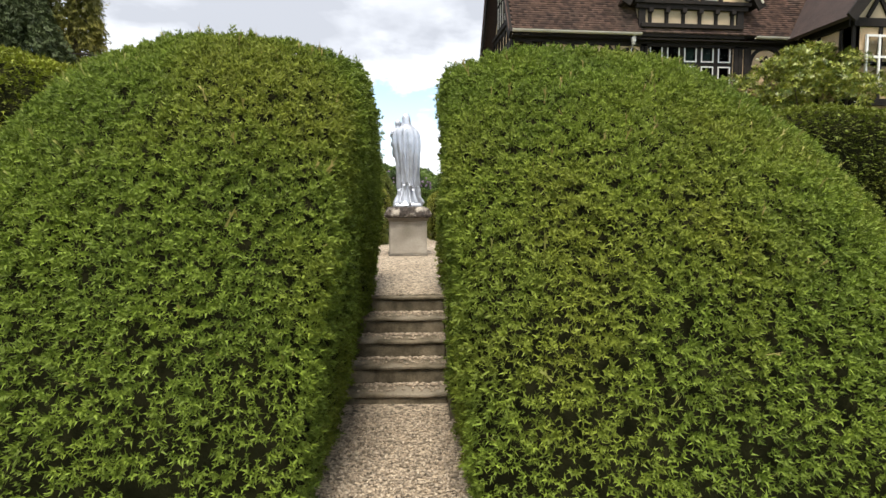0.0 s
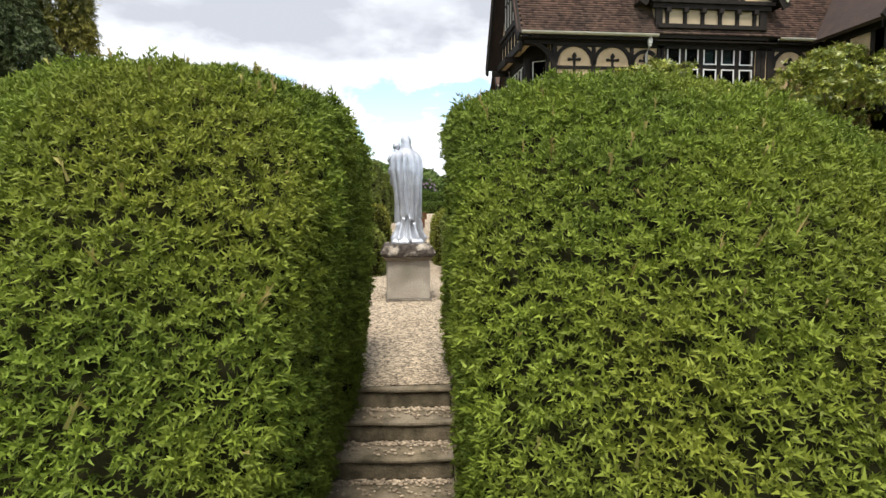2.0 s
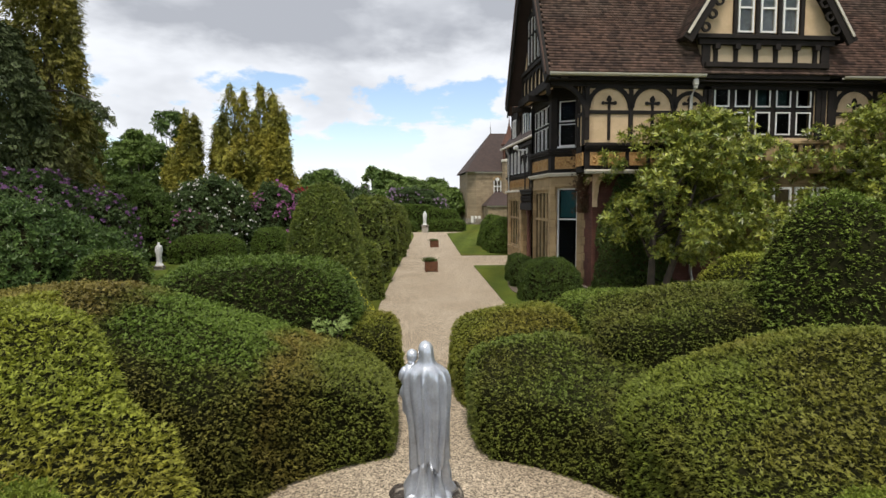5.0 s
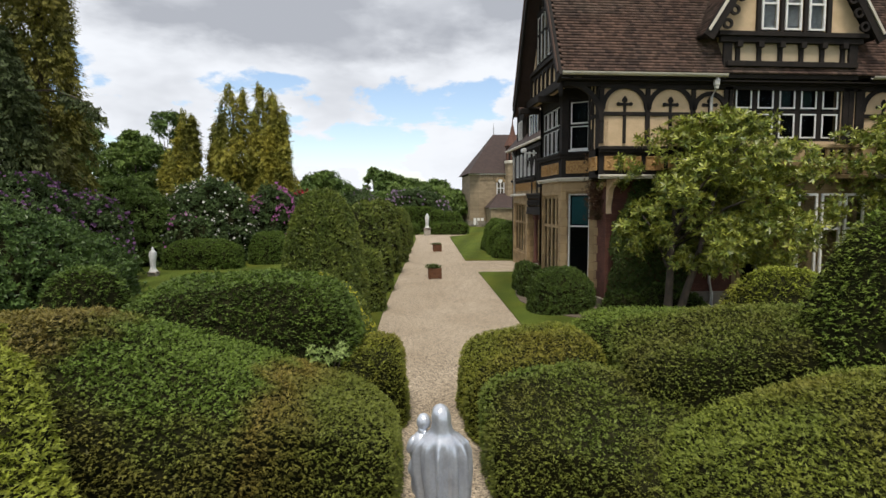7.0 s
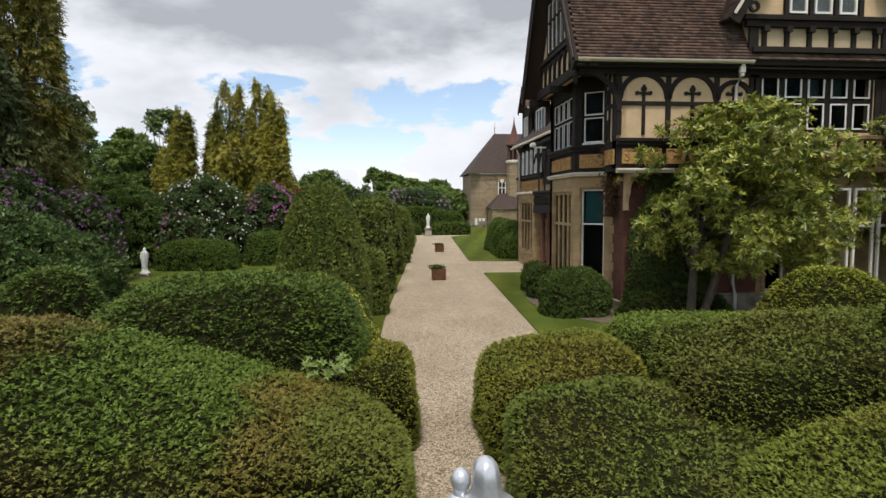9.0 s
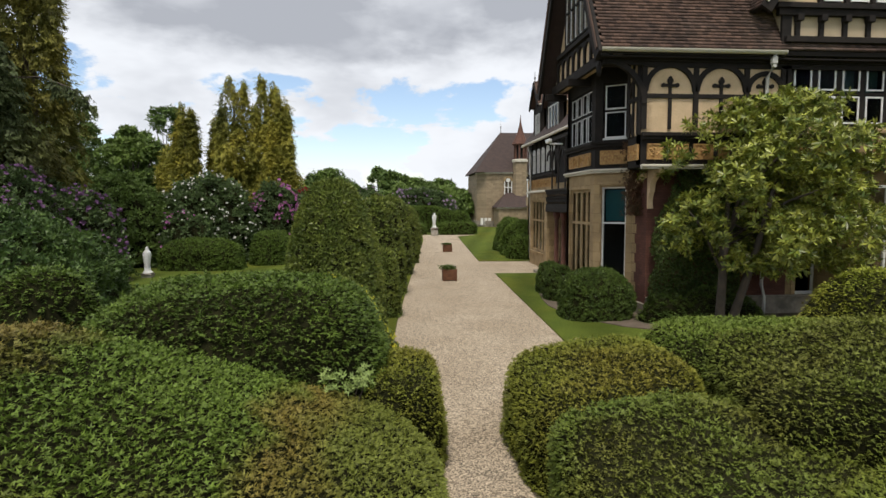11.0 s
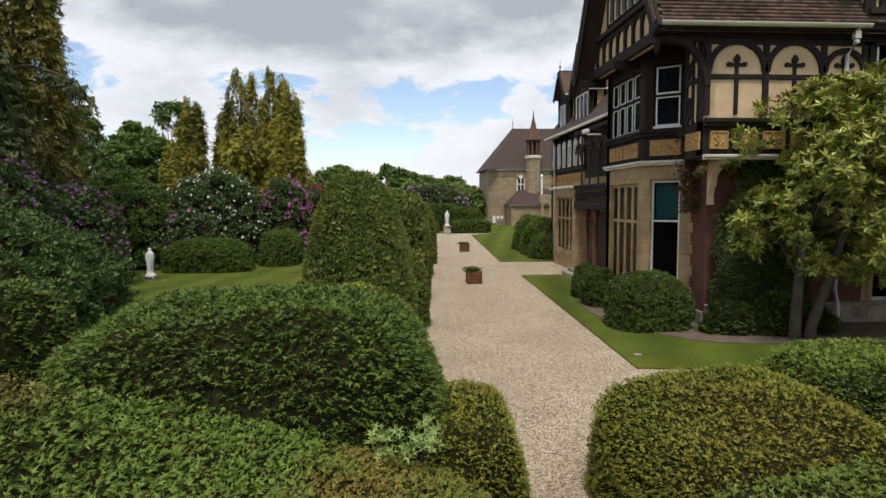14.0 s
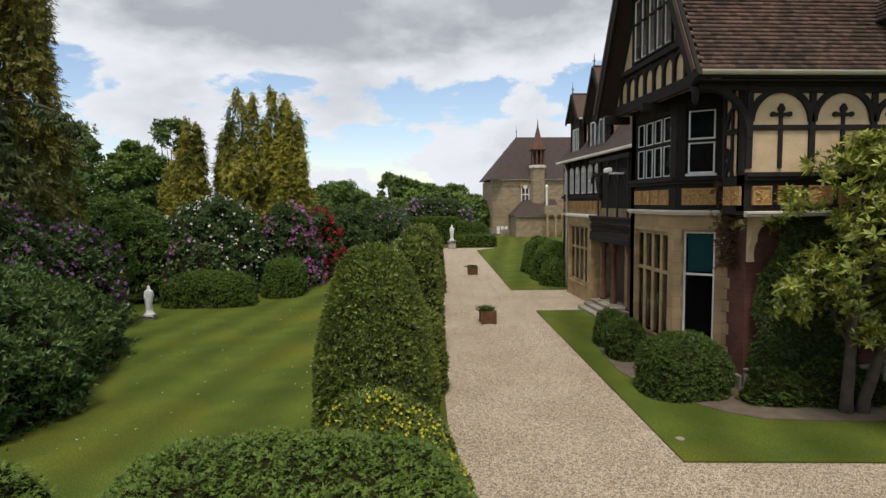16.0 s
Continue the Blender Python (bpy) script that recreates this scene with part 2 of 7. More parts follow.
CARVED = surface("gilt_terracotta", (0.50, 0.31, 0.115), (0.26, 0.135, 0.05), 0.7, 16, 60, 0.6)
WHITE_PAINT = surface("white_paint", (0.78, 0.77, 0.74), (0.70, 0.69, 0.66), 0.5, 4, 60, 0.1)
CREAM_PAINT = surface("cream_gutter_paint", (0.62, 0.58, 0.49), (0.50, 0.46, 0.38), 0.6, 2, 40, 0.2)
PIPE_PAINT = surface("grey_pipe_paint", (0.62, 0.60, 0.56), (0.50, 0.48, 0.44), 0.5, 3, 40, 0.2)
BLIND = surface("teal_blind", (0.03, 0.16, 0.17), (0.025, 0.13, 0.14), 0.8, 2, 60, 0.1)
CURTAIN = surface("pale_curtain", (0.45, 0.46, 0.48), (0.30, 0.31, 0.34), 0.9, 9, 60, 0.2)
TAN_CURTAIN = surface("tan_curtain", (0.42, 0.27, 0.15), (0.30, 0.19, 0.10), 0.9, 14, 60, 0.2)
SPIRE_TILE = surface("brown_spire_tile", (0.13, 0.058, 0.04), (0.08, 0.04, 0.03), 0.85, 3, 20, 0.5)
# near-black colour stands for the shade of unlit interiors
ROOM_SHADE = surface("painted_room_shade", (0.02, 0.019, 0.018), (0.014, 0.013, 0.012), 0.9, 2, 30, 0)
LEAD = surface("lead_sheet", (0.24, 0.24, 0.24), (0.17, 0.17, 0.17), 0.55, 2, 30, 0.2, metal=0.2)
CORTEN = surface("brown_planter_wood", (0.15, 0.065, 0.03), (0.095, 0.04, 0.02), 0.8, 6, 60, 0.4)
CAMERA_WHITE = surface("white_housing", (0.75, 0.75, 0.75), (0.66, 0.66, 0.66), 0.4, 4, 60, 0.05)
MARBLE = surface("white_statue_paint", (0.74, 0.74, 0.74), (0.62, 0.62, 0.61), 0.55, 6, 60, 0.2)
SILVER = surface("silver_statue_paint", (0.66, 0.69, 0.74), (0.48, 0.50, 0.55), 0.30, 7, 45, 0.12, metal=0.6, depth=0.004)


def brick_mat(name, c1, c2, mortar, width=0.225, height=0.075, gap=0.012, flat=0):
    """Brick courses in the plane of an upright wall."""
    m = surface(name, c1, c2, 0.88, 2.0, 50, 0.4)
    nt = m.node_tree
    N, L = nt.nodes.new, nt.links.new
    geo = N("ShaderNodeNewGeometry")
    sep, comb = N("ShaderNodeSeparateXYZ"), N("ShaderNodeCombineXYZ")
    add = N("ShaderNodeMath")
    L(geo.outputs["Position"], sep.inputs[0])
    L(sep.outputs[0], add.inputs[0]), L(sep.outputs[1], add.inputs[1])
    L(add.outputs[0], comb.inputs[0]), L(sep.outputs[2], comb.inputs[1])
    br = N("ShaderNodeTexBrick")
    br.inputs["Scale"].default_value = 1.0
    br.inputs["Brick Width"].default_value, br.inputs["Row Height"].default_value = width, height
    br.inputs["Mortar Size"].default_value = gap
    br.inputs["Color1"].default_value, br.inputs["Color2"].default_value = (1.0, 1.0, 1.0, 1), (0.72, 0.72, 0.72, 1)
    br.inputs["Mortar"].default_value = (*mortar, 1)
    L(comb.outputs[0], br.inputs["Vector"])
    p = nt.nodes["Principled BSDF"]
    old = p.inputs["Base Color"].links[0].from_socket
    mul = N("ShaderNodeMix")
    mul.data_type, mul.blend_type = "RGBA", "MULTIPLY"
    mul.inputs["Factor"].default_value = 1.0
    L(old, mul.inputs["A"]), L(br.outputs["Color"], mul.inputs["B"])
    L(mul.outputs["Result"], p.inputs["Base Color"])
    bp = N("ShaderNodeBump")
    bp.inputs["Strength"].default_value, bp.inputs["Distance"].default_value = 0.6, 0.012
    bp.invert = True
    L(br.outputs["Fac"], bp.inputs["Height"]), L(bp.outputs[0], p.inputs["Normal"])
    return m


BATH_STONE = brick_mat("ochre_dressed_stone", (0.44, 0.315, 0.165), (0.30, 0.21, 0.11), (0.62, 0.58, 0.52), 0.62, 0.31, 0.007)
RED_BRICK = brick_mat("red_brick", (0.15, 0.06, 0.042), (0.095, 0.04, 0.03), (0.75, 0.72, 0.66))
BUFF_BRICK = brick_mat("buff_ashlar", (0.35, 0.27, 0.172), (0.295, 0.226, 0.145), (0.8, 0.78, 0.74), 0.6, 0.3, 0.012)
ROOF_TILE = surface("brown_clay_tile", (0.125, 0.072, 0.052), (0.07, 0.043, 0.034), 0.85, 1.2, 40, 0.5, island=0.5, third=(0.10, 0.068, 0.052))
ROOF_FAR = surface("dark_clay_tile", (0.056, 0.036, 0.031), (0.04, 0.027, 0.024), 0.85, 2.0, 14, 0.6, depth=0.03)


def gravel_mat():
    m = surface("buff_gravel", (0.37, 0.305, 0.225), (0.30, 0.24, 0.17), 0.9, 0.5, 13, 0, grain=0.45)
    nt = m.node_tree
    N, L = nt.nodes.new, nt.links.new
    geo, vor = N("ShaderNodeNewGeometry"), N("ShaderNodeTexVoronoi")
    vor.inputs["Scale"].default_value = 52.0
    L(geo.outputs["Position"], vor.inputs["Vector"])
    hs = N("ShaderNodeSeparateColor")
    L(vor.outputs["Color"], hs.inputs[0])
    r = N("ShaderNodeMapRange")
    r.inputs[3].default_value, r.inputs[4].default_value = 0.22, 1.75
    L(hs.outputs[0], r.inputs[0])
    p = nt.nodes["Principled BSDF"]
    old = p.inputs["Base Color"].links[0].from_socket
    mul = N("ShaderNodeHueSaturation")
    L(old, mul.inputs["Color"]), L(r.outputs[0], mul.inputs["Value"])
    L(mul.outputs[0], p.inputs["Base Color"])
    b = N("ShaderNodeBump")
    b.inputs["Strength"].default_value, b.inputs["Distance"].default_value = 0.9, 0.015
    b.invert = True
    L(vor.outputs["Distance"], b.inputs["Height"]), L(b.outputs[0], p.inputs["Normal"])
    return m


def lawn_mat(name, a, b_, stripe):
    m = surface(name, a, b_, 0.95, 0.9, 26, 0.9, spec=0.05, depth=0.03, grain=0.75, third=tuple(c * t for c, t in zip(a, (1.12, 0.97, 0.9))))
    nt = m.node_tree
    N, L = nt.nodes.new, nt.links.new
    geo, mp, w = N("ShaderNodeNewGeometry"), N("ShaderNodeMapping"), N("ShaderNodeTexWave")
    mp.inputs["Rotation"].default_value = (0, 0, radians(stripe))
    w.inputs["Scale"].default_value, w.inputs["Distortion"].default_value, w.inputs["Detail"].default_value = 0.16, 1.2, 2
    L(geo.outputs["Position"], mp.inputs[0]), L(mp.outputs[0], w.inputs[0])
    r = N("ShaderNodeMapRange")
    r.inputs[3].default_value, r.inputs[4].default_value = 0.84, 1.16
    L(w.outputs["Fac"], r.inputs[0])
    p = nt.nodes["Principled BSDF"]
    old = p.inputs["Base Color"].links[0].from_socket
    mul = N("ShaderNodeHueSaturation")
    L(old, mul.inputs["Color"]), L(r.outputs[0], mul.inputs["Value"])
    L(mul.outputs[0], p.inputs["Base Color"])
    return m


GRAVEL = gravel_mat()
PEBBLE = surface("gravel_stones", (0.46, 0.385, 0.29), (0.27, 0.21, 0.15), 0.85, 30, 90, 0.2, island=0.45)
LAWN = lawn_mat("mown_grass", (0.080, 0.102, 0.017), (0.056, 0.078, 0.014), 12)
GROUND = surface("rough_grass", (0.075, 0.095, 0.02), (0.06, 0.08, 0.018), 0.95, 0.2, 30, 0.6, spec=0.05)


def glass_mat():
    m = bpy.data.materials.new("window_glass")
    m.use_nodes = True
    p = m.node_tree.nodes["Principled BSDF"]
    p.inputs["Base Color"].default_value = (0.6, 0.63, 0.63, 1)
    p.inputs["Roughness"].default_value = 0.06
    p.inputs["Specular IOR Level"].default_value = 0.5
    p.inputs["Transmission Weight"].default_value = 1.0
    p.inputs["IOR"].default_value = 1.08
    return m


GLASS = glass_mat()


# ---- building helpers ----
def thing(name, label, category, group="", at=(0, 0, 0)):
    ob = new(name)
    ob.empty_display_size = 0.1
    ob.location = at
    return tagged(ob, label, category, group)


def mesh_from(name, bm, material, smooth=False):
    me = bpy.data.meshes.new(name)
    bm.to_mesh(me)
    bm.free()
    me.materials.append(material)
    if smooth:
        me.polygons.foreach_set("use_smooth", [True] * len(me.polygons))
    return me


def part(name, bm, material, parent, label="", smooth=False, kind=""):
    """Links a bmesh (in world metres) as one mesh under parent."""
    ob = new(name, mesh_from(name, bm, material, smooth) if isinstance(bm, bmesh.types.BMesh) else bm)
    if parent is not None:
        top = parent
        off = Vector((0, 0, 0))
        while top is not None:
            off += top.location
            top = top.parent
        ob.parent = parent
        ob.location = -off
    return tagged(ob, label, kind=kind)


def box(bm, x0, x1, y0, y1, z0, z1, m=None):
    vs = [Vector((x, y, z)) for z in (z0, z1) for x, y in ((x0, y0), (x1, y0), (x1, y1), (x0, y1))]
    vs = [bm.verts.new(m @ v if m is not None else v) for v in vs]
    for f in ((3, 2, 1, 0), (4, 5, 6, 7), (0, 1, 5, 4), (1, 2, 6, 5), (2, 3, 7, 6), (3, 0, 4, 7)):
        bm.faces.new([vs[i] for i in f])
    return bm


def boxes(*specs, m=None, bevel=0.0):
    bm = bmesh.new()
    for s in specs:
        box(bm, *s, m=m)
    if bevel:
        bmesh.ops.bevel(bm, geom=bm.edges[:], offset=bevel, segments=1, affect="EDGES")
    return bm


def prism(pts, z0, z1, m=None, bm=None):
    """A flat outline (x, y) pulled up from z0 to z1."""
    bm = bm or bmesh.new()
    lo = [bm.verts.new(m @ Vector((x, y, z0)) if m is not None else (x, y, z0)) for x, y in pts]
    hi = [bm.verts.new(m @ Vector((x, y, z1)) if m is not None else (x, y, z1)) for x, y in pts]
    n = len(pts)
    bm.faces.new(lo[::-1]), bm.faces.new(hi)
    for i in range(n):
        bm.faces.new((lo[i], lo[(i + 1) % n], hi[(i + 1) % n], hi[i]))
    return bm


def tube(path, radii, sides=8, bm=None):
    """A round limb through points, with a radius at each."""
    bm = bm or bmesh.new()
    rings = []
    path = [Vector(p) for p in path]
    for i, (p, r) in enumerate(zip(path, radii)):
        d = (path[min(i + 1, len(path) - 1)] - path[max(i - 1, 0)]).normalized()
        a = d.orthogonal().normalized()
        b = d.cross(a)
        rings.append([bm.verts.new(p + r * (a * math.cos(k * 2 * math.pi / sides) + b * math.sin(k * 2 * math.pi / sides)))
                      for k in range(sides)])
    # keep neighbouring rings aligned
    for lo, hi in zip(rings, rings[1:]):
        shift = min(range(sides), key=lambda s: (hi[s].co - lo[0].co).length)
        for k in range(sides):
            bm.faces.new((lo[k], lo[(k + 1) % sides], hi[(k + 1 + shift) % sides], hi[(k + shift) % sides]))
        hi[:] = hi[shift:] + hi[:shift]
    bm.faces.new(rings[0][::-1]), bm.faces.new(rings[-1])
    bmesh.ops.recalc_face_normals(bm, faces=bm.faces[:])
    return bm


def lathe(profile, at=(0, 0, 0), sides=24, bm=None):
    bm = bm or bmesh.new()
    rings = [[bm.verts.new((at[0] + r * math.cos(2 * math.pi * k / sides), at[1] + r * math.sin(2 * math.pi * k / sides), at[2] + z))
              for k in range(sides)] for r, z in profile]
    for lo, hi in zip(rings, rings[1:]):
        for k in range(sides):
            bm.faces.new((lo[k], lo[(k + 1) % sides], hi[(k + 1) % sides], hi[k]))
    bm.faces.new(rings[0][::-1]), bm.faces.new(rings[-1])
    return bm


# ---- foliage ----
def fan(parts_):
    """Joins leaf outlines into one template: vertices and triangles."""
    vs, fs = [], []
    for pts in parts_:
        o = len(vs)
        vs += pts
        fs += [(o, o + i, o + i + 1) for i in range(1, len(pts) - 1)]
    return np.array(vs, float), np.array(fs, int)


def cluster_template(leaves, spread, width, rise=0.55, seed=1):
    rnd = random.Random(seed)
    ps = []
    for k in range(leaves):
        a = 2 * math.pi * (k + rnd.random() * 0.5) / leaves
        c, s = math.cos(a), math.sin(a)
        up = rise * rnd.uniform(0.7, 1.3)
        l = spread * rnd.uniform(0.8, 1.15)
        tip = np.array((c * l, s * l, up))
        side = np.array((-s, c, 0)) * width / 2
        mid = tip * 0.52 + np.array((0, 0, 0.07))
        ps.append([(0, 0, 0), tuple(mid - side), tuple(tip), tuple(mid + side)])
    return fan(ps)


def frond_template():
    """A drooping conifer spray, fringed both sides."""
    ps = []
    for i in range(3):
        z, y = i * 0.32, 0.16 * i * i
        w = 0.34 - 0.08 * i
        for s in (-1, 1):
            ps.append([(0, y, z), (s * w, y + 0.05, z + 0.02), (s * w * 0.8, y + 0.22, z + 0.46)])
    ps.append([(-0.06, 0.9, 0.85), (0.06, 0.9, 0.85), (0, 1.2, 1.05)])
    return fan(ps)


TWIG = fan([[(-0.10, 0, 0.25), (0.10, 0, 0.25), (0, 0.10, 1.0)], [(0, 0, 0.0), (-0.42, 0.03, 0.10), (-0.40, 0.08, 0.42)], [(0, 0, 0.0), (0.42, 0.03, 0.10), (0.40, 0.08, 0.42)],
            [(0, 0.03, 0.3), (0.3, 0.06, 0.42), (0.26, 0.1, 0.72)], [(0, 0.03, 0.3), (-0.3, 0.06, 0.42), (-0.26, 0.1, 0.72)]])
ROSETTE = cluster_template(6, 1.0, 0.34, 0.45, 5)


def chip_template(leaves, spread, width, rise, seed):
    """Leaves of a single facet each, for small or distant foliage."""
    v, f = cluster_template(leaves, spread, width, rise, seed)
    vs = []
    for k in range(leaves):
        r, a, t, b_ = v[4 * k:4 * k + 4]
        vs += [r * 0.7 + a * 0.3 + (a - b_) * 0.35, r * 0.7 + b_ * 0.3 - (a - b_) * 0.35, t]
    return np.array(vs), np.arange(3 * leaves).reshape(-1, 3)


CHIP, CHIP3, STAR = chip_template(4, 0.75, 0.4, 0.55, 3), chip_template(3, 0.8, 0.5, 0.5, 9), chip_template(6, 1.0, 0.36, 0.42, 5)
FROND = frond_template()
BLOOM = cluster_template(5, 0.55, 0.6, 0.5, 7)
# needles about a clipped tip, and a long thin new shoot
NEEDLES = chip_template(4, 0.62, 0.30, 0.75, 21)
WHIP = fan([[(-0.05, 0, 0), (0.05, 0, 0), (0.02, 0.10, 1.0)], [(0, 0, 0.3), (0.12, 0, 0.6), (0.03, 0.05, 0.55)], [(0, 0, 0.45), (-0.12, 0, 0.75), (-0.02, 0.07, 0.7)]])
# a short clipped shoot: a tip between two side needles
SHOOT = fan([[(-0.17, 0.0, 0.12), (0.17, 0.0, 0.12), (0, 0.14, 1.0)],
             [(0, 0.0, 0.0), (-0.10, 0.02, 0.34), (-0.46, 0.08, 0.46)], [(0, 0.0, 0.0), (0.10, 0.02, 0.34), (0.46, 0.08, 0.46)]])



def fast_mesh(name, verts, tris, material):
    me = bpy.data.meshes.new(name)
    nv, nf = len(verts), len(tris)
    me.vertices.add(nv)
    me.vertices.foreach_set("co", verts.astype(np.float32).ravel())
    me.loops.add(nf * 3)
    me.loops.foreach_set("vertex_index", tris.astype(np.int32).ravel())
    me.polygons.add(nf)
    me.polygons.foreach_set("loop_start", np.arange(0, nf * 3, 3, dtype=np.int32))
    me.update(calc_edges=True)
    me.materials.append(material)
    return me


def leaves_mesh(name, pts, nrm, template, size, material, rng, lean=0.6, up=0.2, spread=0.35, flat=0.0, out=1.0, face=0.0, lay=1.0):
    """Copies of the leaf template at pts, each growing along its normal, tilted at random by lean and drawn upwards by up; a small lay beds those on top down flat."""
    tv, tf = template
    n = len(pts)
    d = nrm * np.array((out, out, out * lay)) + rng.normal(0, lean * 0.6, (n, 3)) * np.array((1, 1, 0.5 + 0.5 * abs(lay)))
    d[:, 2] += up
    d /= np.linalg.norm(d, axis=1)[:, None] + 1e-9
    ref = rng.normal(0, 1, (n, 3)) * (1 - flat) + np.array((0, 0, 1.0)) * flat * 1.5
    if face:                          # show the flat side outwards
        ref = nrm + rng.normal(0, 0.35, (n, 3))
    a = np.cross(d, ref)
    a /= np.linalg.norm(a, axis=1)[:, None] + 1e-9
    b = np.cross(d, a)
    s = size * rng.uniform(1 - spread, 1 + spread, n)[:, None]
    v = pts[:, None, :] + s[:, None, :] * (tv[None, :, 0:1] * a[:, None, :] + tv[None, :, 1:2] * b[:, None, :] + tv[None, :, 2:3] * d[:, None, :])
    f = tf[None, :, :] + (np.arange(n) * len(tv))[:, None, None]
    return fast_mesh(name, v.reshape(-1, 3), f.reshape(-1, 3), material)


def sample(verts, tris, count, rng):
    a, b, c = verts[tris[:, 0]], verts[tris[:, 1]], verts[tris[:, 2]]
    cr = np.cross(b - a, c - a)
    area = np.linalg.norm(cr, axis=1)
    k = rng.choice(len(tris), count, p=area / area.sum())
    r1, r2 = np.sqrt(rng.random(count)), rng.random(count)
    p = a[k] * (1 - r1)[:, None] + b[k] * (r1 * (1 - r2))[:, None] + c[k] * (r1 * r2)[:, None]
    return p, cr[k] / (area[k][:, None] + 1e-12)


def total_area(verts, tris):
    a, b, c = verts[tris[:, 0]], verts[tris[:, 1]], verts[tris[:, 2]]
    return np.linalg.norm(np.cross(b - a, c - a), axis=1).sum() / 2


def clipped_body(cx, cy, a, b, h, z0=0.0, rot=0.0, n=4.0, m=3.0, slope=(0, 0), cuts=(), rough=0.05, nu=72, nv=30, seed=0, a2=None, top=None, ring=None, cap=None):
    """A clipped bush: round-cornered in plan (n) and in profile (m), its height h tilted by slope, cut by upright planes."""
    ph = np.linspace(0, 2 * np.pi, nu, endpoint=False)
    half = nv // 2
    r_top = np.linspace(0, 0.93, half)
    z_side = np.linspace((1 - 0.93 ** m) ** (1 / m), 0, nv - half + 1)[1:]
    th = np.concatenate((np.arcsin(r_top ** (m / 2)), np.arccos(z_side ** (m / 2))))
    P, T = np.meshgrid(ph, th)
    sg = lambda q, e: np.sign(q) * np.abs(q) ** e
    x = a * sg(np.cos(P), 2 / n) * np.abs(np.sin(T)) ** (2 / m)
    y = b * sg(np.sin(P), 2 / n) * np.abs(np.sin(T)) ** (2 / m)
    z = h * np.abs(np.cos(T)) ** (2 / m)
    z = z * (1 + slope[0] * x / a + slope[1] * y / b)
    if a2 is not None:
        x = np.where(x > 0, x * a2 / a, x)
    r = radians(rot)
    v = np.stack((cx + x * math.cos(r) - y * math.sin(r), cy + x * math.sin(r) + y * math.cos(r), z0 + z), -1).reshape(-1, 3)
    if top is not None:
        v[:, 2] = z0 + (v[:, 2] - z0) * top(v[:, 0], v[:, 1]) / h
    if cap is not None:               # sheared flat on top
        c_ = cap(v[:, 0], v[:, 1])
        z_ = v[:, 2] - c_ + 0.14
        v[:, 2] = np.where(z_ > 0, c_ - 0.14 + 0.14 * np.tanh(z_ / 0.14), v[:, 2])
    for nx, ny, d, batter in cuts:
        over = v[:, 0] * nx + v[:, 1] * ny - d + batter * np.clip(0.7 - v[:, 2], 0, 2)
        push = np.where(over > 0, over, 0)
        v[:, 0] -= nx * push * 0.985
        v[:, 1] -= ny * push * 0.985
    if ring:
        dx, dy = v[:, 0] - ring[0], v[:, 1] - ring[1]
        if len(ring) > 3:             # hollowed from behind only
            lim = ring[1] - np.sqrt(np.clip(ring[2] ** 2 - dx ** 2, 0, None))
            v[:, 1] = np.minimum(v[:, 1], lim + 0.02 * (v[:, 1] - lim))
            for nx, ny, d, batter in cuts:
                push = np.clip(v[:, 0] * nx + v[:, 1] * ny - d + batter * np.clip(0.7 - v[:, 2], 0, 2), 0, None)
                v[:, 0] -= nx * push
        else:
            dist = np.hypot(dx, dy) + 1e-6
            k = np.maximum(dist, ring[2] + 0.02 * (dist - ring[2])) / dist
            v[:, 0], v[:, 1] = ring[0] + dx * k, ring[1] + dy * k
    for i in range(len(v)):
        w = noise.noise_vector(Vector(v[i] * 1.1 + seed * 3.1)) * rough * 1.6 + noise.noise_vector(Vector(v[i] * 3.7 + seed)) * rough * 0.7
        v[i] += (w.x, w.y, w.z * (0.9 if v[i][2] > z0 + 0.1 else 0.0))
    idx = np.arange(nu * nv).reshape(nv, nu)
    q0, q1 = idx[:-1], idx[1:]
    r0, r1 = np.roll(q0, -1, 1), np.roll(q1, -1, 1)
    tris = np.concatenate((np.stack((q0, q1, r1), -1).reshape(-1, 3), np.stack((q0, r1, r0), -1).reshape(-1, 3)))
    keep = np.linalg.norm(np.cross(v[tris[:, 1]] - v[tris[:, 0]], v[tris[:, 2]] - v[tris[:, 0]]), axis=1) > 1e-7
    return v, tris[keep]


